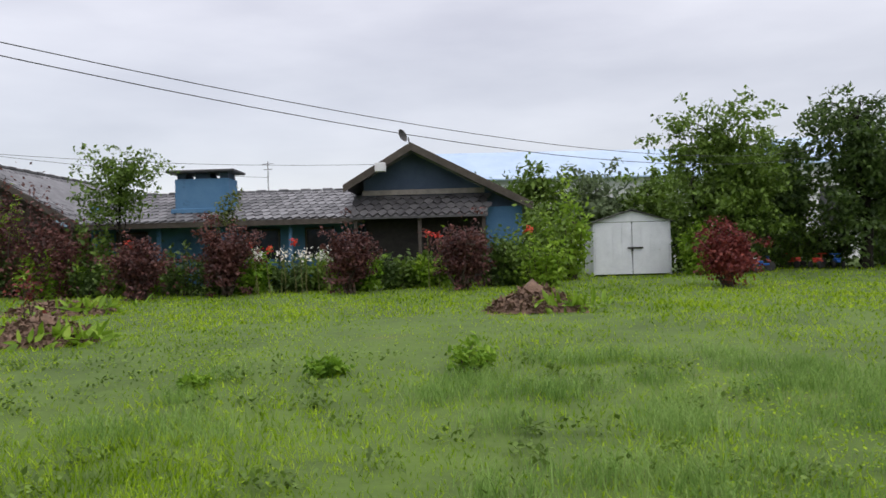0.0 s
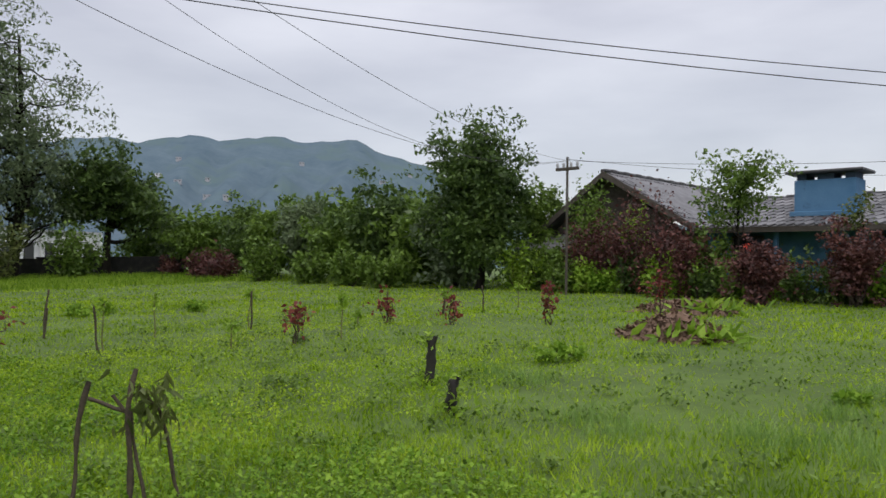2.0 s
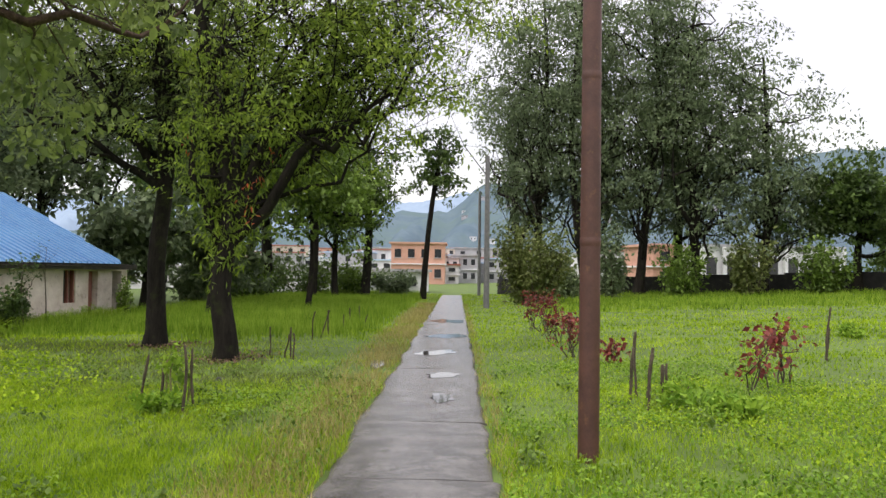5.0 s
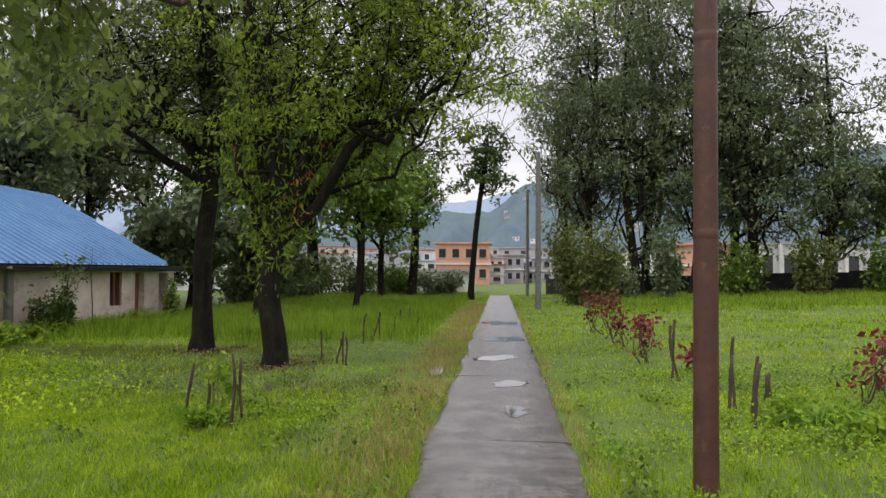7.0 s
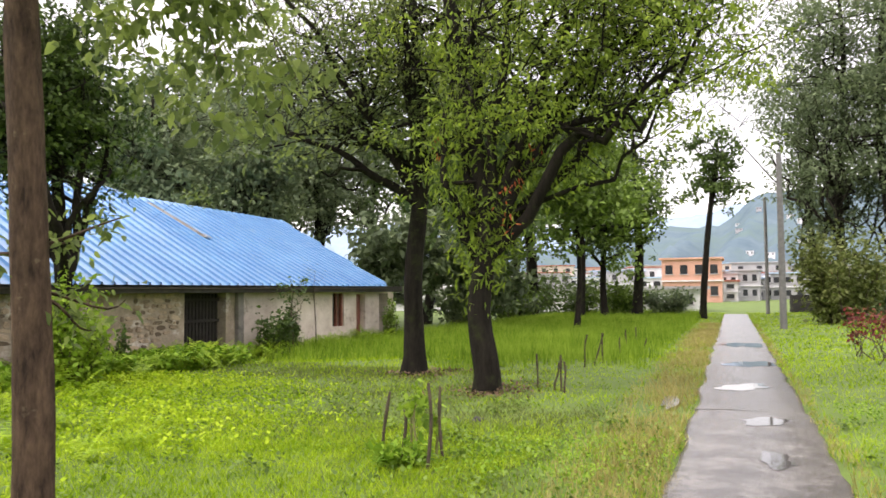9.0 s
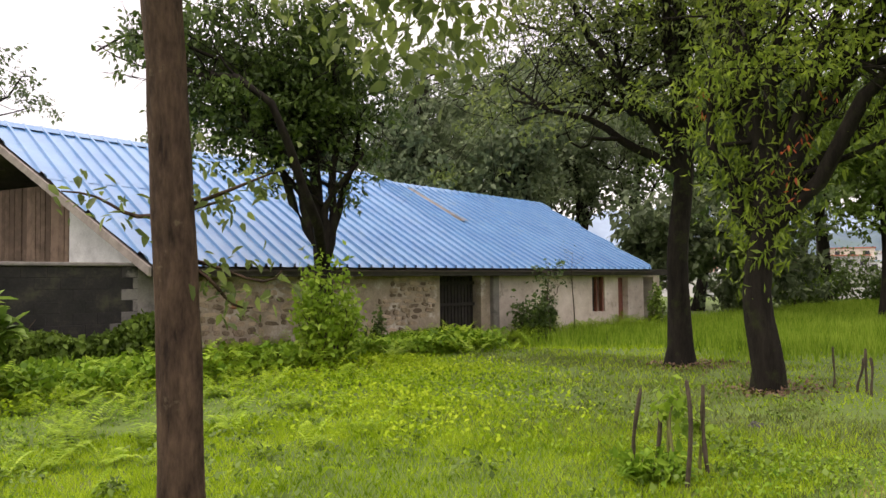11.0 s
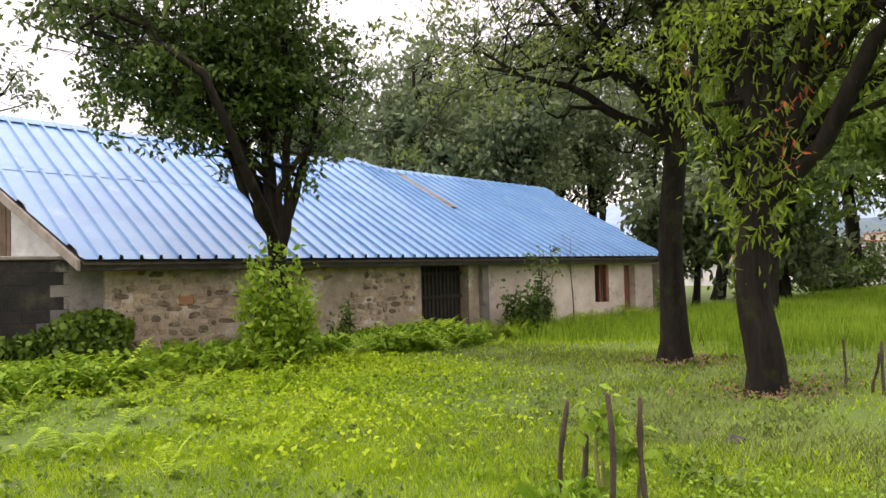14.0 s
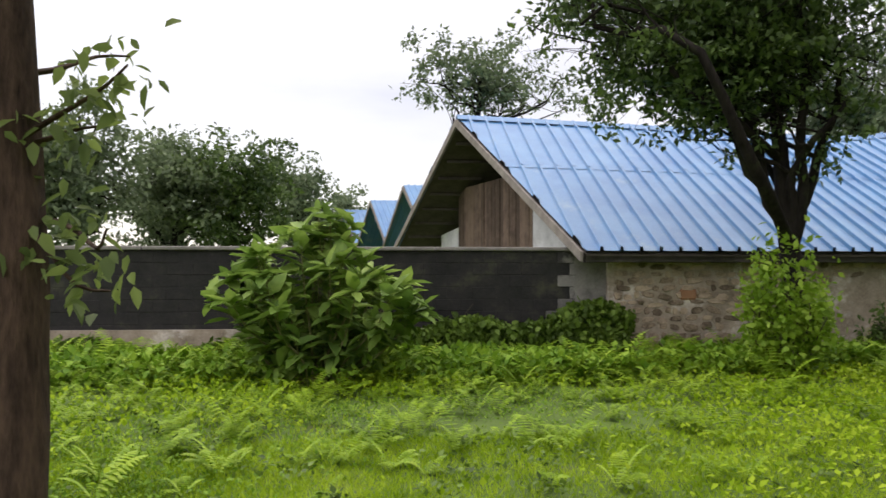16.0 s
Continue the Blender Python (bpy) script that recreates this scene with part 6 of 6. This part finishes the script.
ob.location = (-13.4, -3.5, 0.0)
tagged(ob, "dark lump of stone lying in the grass", "rock")

# ---------------------------------------------------------------- plants along the shed and the wall
def broad_shrub(x, y, w, h, seed):
    rng = np.random.default_rng(seed)
    root = thing("broadleaf_shrub", pose(x, y, float(lay(x, y)) - 0.05), "big shrub with large soft pointed green leaves by the wall", "shrub")
    lines, P, D = [], [], []
    for _ in range(58):
        a, r = rng.uniform(0, 2 * np.pi), np.sqrt(rng.uniform(0, 1))
        goal = np.array([w * r * np.cos(a), w * r * np.sin(a) * 0.7, h * (0.97 - 0.55 * r ** 1.6) * rng.uniform(0.85, 1.05)])
        ln = wander((goal[0] * 0.2, goal[1] * 0.2, 0), goal, 9, 0.06, rng)
        lines.append((ln, np.linspace(0.02, 0.006, 9)))
        for q in range(2, 9):
            for _ in range(3 if q < 8 else 9):
                P.append(ln[q] + rng.normal(size=3) * 0.03)
                ang = rng.uniform(0, 2 * np.pi)
                D.append((np.cos(ang) * 1.3, np.sin(ang) * 1.3, 0.25 if q < 7 else 0.7))
    V, F = tubes(lines, 6)
    part("stem", mesh_of("stem", V, F), M_STEM, root)
    LV, LF = leaf_arrays(np.array(P), 0.32, rng, 0.2, 0.54, out=np.array(D), up=0.75)
    part("leaves", mesh_of("leaves", LV, LF), M_SHRUB, root)


broad_shrub(-7.5, -12.2, 1.5, 2.5, 7)
bush("bush", (-14.3, -11.55), 0.72, 0.6, 2.05, 3600, 0.12, M_LEAF_BRIGHT, "bright leafy bush at the foot of a tree", 502, 20)
bush("climbing_weeds", (-22.3, -12.4), 1.1, 0.6, 1.25, 2200, 0.13, M_LEAF_DARK, "dark weeds against the plaster wall", 503, 14)
bush("climbing_weeds", (-28.4, -12.0), 0.3, 0.3, 1.5, 900, 0.12, M_LEAF_MID, "narrow creeper on the wall", 504, 6)
tree("bare_sapling", (-22.6, -12.2), 2.4, 0.035, [(0, 0, 1.9, 0.9, 0.4, 0.6)], 160, 0.1, M_STICK, M_LEAF_DARK, "nearly bare crooked sapling before the plaster wall", 505, fork=0.45, limbs=6, twigs=2, clump=0.1, category="sapling")
tree("bare_sapling", (-24.4, -12.6), 3.1, 0.02, [(0, 0, 2.5, 0.7, 0.4, 0.6)], 20, 0.07, M_STICK, M_LEAF_DARK, "leafless twigs against the blue roof", 506, fork=0.5, limbs=4, twigs=3, clump=0.1, category="sapling")
bush("bush", (-16.6, -12.75), 0.3, 0.25, 1.0, 380, 0.1, M_LEAF_DARK, "small dark bush by the rubble wall", 507, 8)


def ivy(name, x0, x1, z0, z1, n, mat, seed, label, y=-0.44):
    rng = np.random.default_rng(seed)
    root = thing(name, BARN, label, "creeper")
    lines = []
    for _ in range(14):
        xa = rng.uniform(x0, x1)
        lines.append((wander((xa, y, z0), (xa + rng.normal() * 0.4, y, rng.uniform(z0, z1)), 8, 0.12, rng), np.full(8, 0.008)))
    V, F = tubes(lines, 5)
    part("stem", mesh_of("stem", V, F), M_STICK, root)
    X = rng.uniform(x0, x1, n)
    top = z1 * (0.75 + 0.25 * np.sin(X * 2.1 + seed) * np.cos(X * 0.9))
    P = np.stack([X, y + np.abs(rng.normal(size=n)) * 0.12, z0 + (top - z0) * rng.uniform(0, 1, n) ** 0.8], -1)
    LV, LF = leaf_arrays(P, 0.11, rng, 0.5, 0.8, up=0.15)
    part("leaves", mesh_of("leaves", LV, LF), mat, root)


ivy("creeper", -0.9, 4.8, 0.0, 1.12, 11000, M_LEAF_MID, 21, "green creeper covering the foot of the wall", -0.40)
ivy("creeper", 4.8, 20.0, 0.0, 0.62, 6000, M_LEAF_MID, 22, "green creeper covering the foot of the wall", -0.40)


def fern_mesh(rng, L):
    """One arching fern plant: fronds with rows of leaflets, as arrays."""
    Vs, Fs, base = [], [], 0
    for _ in range(rng.integers(5, 8)):
        a = rng.uniform(0, 2 * np.pi)
        ln = L * rng.uniform(0.7, 1.2)
        t = np.linspace(0.12, 1, 13)
        rise = rng.uniform(0.75, 1.45)
        rib = np.stack([np.cos(a) * ln * t * 0.62, np.sin(a) * ln * t * 0.62, ln * (rise * t - 0.6 * t ** 2)], -1)
        side = np.array([-np.sin(a), np.cos(a), 0])
        fwd = np.array([np.cos(a), np.sin(a), 0.1])
        wid = 0.24 * ln * np.sin(np.pi * np.clip(t * 0.93 + 0.04, 0, 1)) ** 0.8
        for s in (-1, 1):
            tip = rib + s * side * wid[:, None] + fwd * (0.3 * wid)[:, None] - np.array([0, 0, 1]) * (0.15 * wid)[:, None]
            h = 0.035 * ln
            v = np.stack([rib - fwd * h, tip, rib + fwd * h], 1)
            Vs.append(v.reshape(-1, 3))
            Fs.append(base + np.arange(13 * 3).reshape(-1, 3))
            base += 39
    return np.concatenate(Vs), np.concatenate(Fs)


def fern_bank(name, spots, label, seed, mat, lo=0.3, hi=0.55):
    rng = np.random.default_rng(seed)
    Vs, Fs, base = [], [], 0
    for x, y in spots:
        v, f = fern_mesh(rng, rng.uniform(lo, hi))
        v = v + [x, y, float(lay(x, y)) - 0.03]
        Vs.append(v)
        Fs.append(f + base)
        base += len(v)
    ob = part(name, mesh_of(name, np.concatenate(Vs), np.concatenate(Fs)), mat)
    tagged(ob, label, "ferns", kind="stuff")


rngf = np.random.default_rng(55)


def shed_front(x):
    return np.interp(x, [-32, -11.9, 5], [-12.6, -13.95, -15.0])


spots = []
for _ in range(420):
    x = rngf.uniform(-19.5, 3)
    spots.append((x, shed_front(x) + 0.35 + abs(rngf.normal()) * 0.9))
fern_bank("ferns", spots, "bright green ferns along the foot of the wall", 56, M_FERN, 0.4, 0.8)
spots = [(x, shed_front(x) + 0.3 + abs(rngf.normal()) * 0.5) for x in (rngf.uniform(-28, -19) for _ in range(160))]
fern_bank("ferns", spots, "bright green ferns along the plaster wall", 57, M_FERN, 0.35, 0.7)
spots = [(x, y) for x, y in ((rngf.uniform(-14, 2), rngf.uniform(-12.5, -6.2)) for _ in range(620)) if rngf.random() < (-y - 5.5) / 5]
fern_bank("ferns", spots, "low ferns spreading into the lawn", 58, M_FERN, 0.2, 0.46)


# ---------------------------------------------------------------- grass and weeds
def blades(name, X, Y, H, W, mat, label, seed, bent=True, lean=0.5):
    rng = np.random.default_rng(seed)
    n = len(X)
    Z = lay(X, Y) - 0.025
    a = rng.uniform(0, 2 * np.pi, n)
    h = H * rng.uniform(0.5, 1.3, n)
    w = W * rng.uniform(0.7, 1.3, n)
    lx, ly = np.cos(a) * h * lean * rng.uniform(0.2, 1.1, n), np.sin(a) * h * lean * rng.uniform(0.2, 1.1, n)
    b = rng.uniform(0, 2 * np.pi, n)
    sx, sy = np.cos(b) * w * 0.5, np.sin(b) * w * 0.5
    p = np.stack([X, Y, Z], -1)
    s = np.stack([sx, sy, np.zeros(n)], -1)
    tip = p + np.stack([lx, ly, h * 0.92], -1)
    if bent:
        mid = p + np.stack([lx * 0.32, ly * 0.32, h * 0.6], -1)
        V = np.stack([p - s, p + s, mid + s * 0.75, mid - s * 0.75, tip], 1).reshape(-1, 3)
        k = np.arange(n)[:, None] * 5
        F = [k + [[0, 1, 2, 3]], k + [[3, 2, 4]]]
    else:
        V = np.stack([p - s, p + s, tip], 1).reshape(-1, 3)
        F = np.arange(n * 3).reshape(-1, 3)
    ob = part(name, mesh_of(name, V, F), mat)
    tagged(ob, label, "grass", kind="stuff")


def near_walk(X, Y):
    """Distance from the strip along which one walks."""
    cx = np.clip(X, -7.4, 1.4)
    cy = np.interp(cx, [-7.4, -2.0, 1.4], [-0.9, 0.45, 0.9])
    return np.hypot(X - cx, Y - cy)


def scatter(n, x0, x1, y0, y1, seed, keep):
    rng = np.random.default_rng(seed)
    X, Y = rng.uniform(x0, x1, n), rng.uniform(y0, y1, n)
    off = np.abs(Y - path_mid(X))
    ok = (np.where(Y < path_mid(X), off - 0.11, off) > 0.67 + 0.05 * np.sin(X * 3.1)) & (Y > np.interp(X, [-32, 5], [-12.9, -14.2])) & (rng.uniform(size=n) < keep(X, Y))
    return X[ok], Y[ok]


rg = np.random.default_rng(1)


WAVES = [(rg.normal() * f, rg.normal() * f, rg.uniform(0, 6.3), a) for f, a in ((0.35, 0.3), (0.6, 0.3), (0.9, 0.28), (1.3, 0.25), (1.9, 0.22), (2.7, 0.2), (3.7, 0.17), (5.2, 0.15))]


def tufts(X, Y):
    """Uneven growth, about 0.75 on the whole."""
    return 0.75 + sum(a * np.sin(p * X + q * Y + o) for p, q, o, a in WAVES)


X, Y = scatter(420000, -15, 7, -9, 9.5, 10, lambda X, Y: np.clip(1.15 - near_walk(X, Y) / 7.5, 0, 1) * (0.45 + 0.5 * np.clip(tufts(X, Y), 0, 1.2)))
blades("lawn_grass", X, Y, (0.05 + 0.035 * tufts(X, Y)).clip(0.025, 0.14), 0.008, M_GRASS, "fresh green lawn grass in uneven tufts", 11, lean=0.95)
X, Y = scatter(430000, -36, 16, -13, 24, 12, lambda X, Y: np.clip(1.05 - near_walk(X, Y) / 26, 0, 1) * (near_walk(X, Y) > 4.5) * (0.5 + 0.45 * np.clip(tufts(X, Y), 0, 1.2)))
blades("lawn_grass", X, Y, (0.05 + 0.032 * tufts(X, Y)).clip(0.025, 0.14), 0.011 + 0.0011 * near_walk(X, Y), M_GRASS, "fresh green lawn grass in uneven tufts", 13, bent=False, lean=0.9)
X, Y = scatter(150000, -66, 22, -14, 30, 14, lambda X, Y: (near_walk(X, Y) > 16) * 0.8)
blades("field_grass", X, Y, 0.09, 0.05, M_GRASS, "field grass further off", 15, bent=False)
# tall grass past the trees to the left of the path
X, Y = scatter(90000, -62, -19, -13, -2.2, 16, lambda X, Y: np.clip((-X - 20.5 - 0.9 * np.sin(Y * 1.3)) / 3, 0, 1) * np.clip((path_mid(X) - Y - 1.9) / 1.2, 0, 1))
blades("tall_grass", X, Y, 0.42, 0.03, M_TALL, "tall uncut grass under the trees", 17, bent=False, lean=0.35)
X, Y = scatter(30000, -66, -34, 3, 27, 18, lambda X, Y: 0.7 + 0 * X)
blades("tall_grass", X, Y, 0.28, 0.06, M_TALL, "rough grass at the field's far side", 19, bent=False, lean=0.35)
# dry margins of the path
X, Y = scatter(230000, -45, 5, -3, 2.6, 20, lambda X, Y: np.where(Y < path_mid(X), np.clip(1.2 - np.abs(path_mid(X) - Y - 1.2) / 0.65, 0, 1) * 0.65, np.clip(1.0 - np.abs(Y - path_mid(X) - 0.75) / 0.22, 0, 1) * 0.45) * np.clip(0.35 + tufts(X * 0.7, Y), 0, 1))
blades("dry_grass", X, Y, np.where(Y < path_mid(X), 0.15, 0.09), 0.009, M_DRY, "straw-coloured grass along the path's edge", 21, lean=0.8)
# bluish tussocks to the east
rt = np.random.default_rng(23)
cx, cy = rt.uniform(0.8, 6.5, 60), rt.uniform(4.2, 11.5, 60)
cx, cy = np.concatenate([cx, rt.uniform(-6, -1, 10), [-11.0, -11.3]]), np.concatenate([cy, rt.uniform(7, 11, 10), [3.4, 3.9]])
k = rt.integers(0, len(cx), 13000)
X, Y = cx[k] + rt.normal(size=len(k)) * 0.18, cy[k] + rt.normal(size=len(k)) * 0.18
blades("tussock_grass", X, Y, 0.21, 0.008, M_PALE, "pale bluish tussocks of soft long grass", 24, lean=0.9)


def weed_mat(name, X, Y, size, mat, label, seed, height=0.1):
    rng = np.random.default_rng(seed)
    P = np.stack([X, Y, lay(X, Y) + rng.uniform(0.01, height, len(X))], -1)
    LV, LF = leaf_arrays(P, size, rng, -0.1, 0.6, up=0.75, simple=True)
    ob = part(name, mesh_of(name, LV, LF), mat)
    tagged(ob, label, "weeds", kind="stuff")


X, Y = scatter(150000, -16, 3, 0.9, 5.5, 30, lambda X, Y: np.clip(0.75 * tufts(X * 1.3, Y * 1.2) - 0.25, 0, 1) * np.clip(1.1 - near_walk(X, Y) / 12, 0, 1))
weed_mat("broadleaf_weeds", X, Y, 0.042, M_WEED, "low broad-leaved weeds in the grass by the path", 31)
X, Y = scatter(130000, -16, 6, 2, 14, 32, lambda X, Y: np.clip(0.9 * tufts(X * 0.8 + 4, Y * 0.9) - 0.62, 0, 1))
weed_mat("clover", X, Y, 0.035, M_GRASS, "patches of bright clover in the lawn", 33, 0.08)
X, Y = scatter(120000, -15, 3, -11, -0.8, 34, lambda X, Y: np.clip(0.9 * tufts(X * 0.9 + 2, Y * 0.9) - 0.55, 0, 1))
weed_mat("clover", X, Y, 0.038, M_WEED, "patches of low weeds in the lawn", 35, 0.07)
X, Y = scatter(110000, -16, 3, -13.6, -4.5, 36, lambda X, Y: np.clip((-Y - 4.5) / 5, 0, 1) * np.clip(0.8 * tufts(X + 9, Y) - 0.2, 0, 1))
weed_mat("soft_weeds", X, Y, 0.06, M_GRASS, "soft leafy weeds thickening towards the wall", 37, 0.2)
X, Y = scatter(26000, -20, 3, -13.9, -11.6, 38, lambda X, Y: np.clip(0.9 * tufts(X - 5, Y) - 0.1, 0, 1))
weed_mat("soft_weeds", X, Y, 0.13, M_WEED, "taller leafy weeds at the foot of the wall", 39, 0.4)
for k, (x, y, w, h) in enumerate(((-11.3, 3.2, 0.8, 0.35), (-10.3, 3.6, 0.5, 0.3), (-6.2, 10.6, 0.5, 0.28), (-20.1, 9.2, 0.5, 0.35), (1.2, 10.8, 0.45, 0.45), (-0.6, 10.6, 0.35, 0.25), (-19.0, 12, .5, .35), (-2.0, 10.1, 0.18, 0.14), (-10.6, -3.3, .4, .3))):
    bush("weed_clump", (x, y), w, w * 0.8, h, 600, 0.09, M_WEED, "clump of weeds standing in the lawn", 520 + k, 9, category="weeds", group="weed clumps")
rd = np.random.default_rng(71)
cx, cy = rd.uniform(-15, 4, 420), rd.uniform(-9, 12, 420)
k = rd.integers(0, 420, 15000)
spread = rd.uniform(0.05, 0.2, 420)[k]
X, Y = cx[k] + rd.normal(size=len(k)) * spread, cy[k] + rd.normal(size=len(k)) * spread
off = np.abs(Y - path_mid(X)) > 0.9
weed_mat("dark_weeds", X[off], Y[off], 0.06, M_LEAF_MID, "small dark weed rosettes dotted over the lawn", 72, 0.11)
X, Y = scatter(120000, -13, -2, -8.5, -2.2, 80, lambda X, Y: 0.35 + 0.5 * np.clip(tufts(X + 3, Y), 0, 1))
blades("lawn_grass", X, Y, 0.085, 0.011, M_GRASS, "short green lawn grass before the shed", 81, bent=False, lean=0.9)
# leaf litter and worn, browner turf round the trees
rl = np.random.default_rng(90)
k = rl.integers(0, 3, 1100)
X = np.array([-18.8, -16.4, -14.7])[k] + rl.normal(size=1100) * 0.5
Y = np.array([-6.6, -4.3, -12.0])[k] + rl.normal(size=1100) * 0.4
weed_mat("leaf_litter", X, Y, 0.07, M_MULCH, "brown leaf litter round the tree trunks", 91, 0.05)
X, Y = scatter(90000, -20, -8, -11.5, -2.0, 92, lambda X, Y: np.clip(1.2 * tufts(X * 0.55 + 7, Y * 0.8) - 0.85, 0, 0.8))
blades("worn_grass", X, Y, 0.075, 0.012, M_LEAF_OLIVE, "worn olive-brown patches in the lawn under the trees", 93, bent=False, lean=0.9)
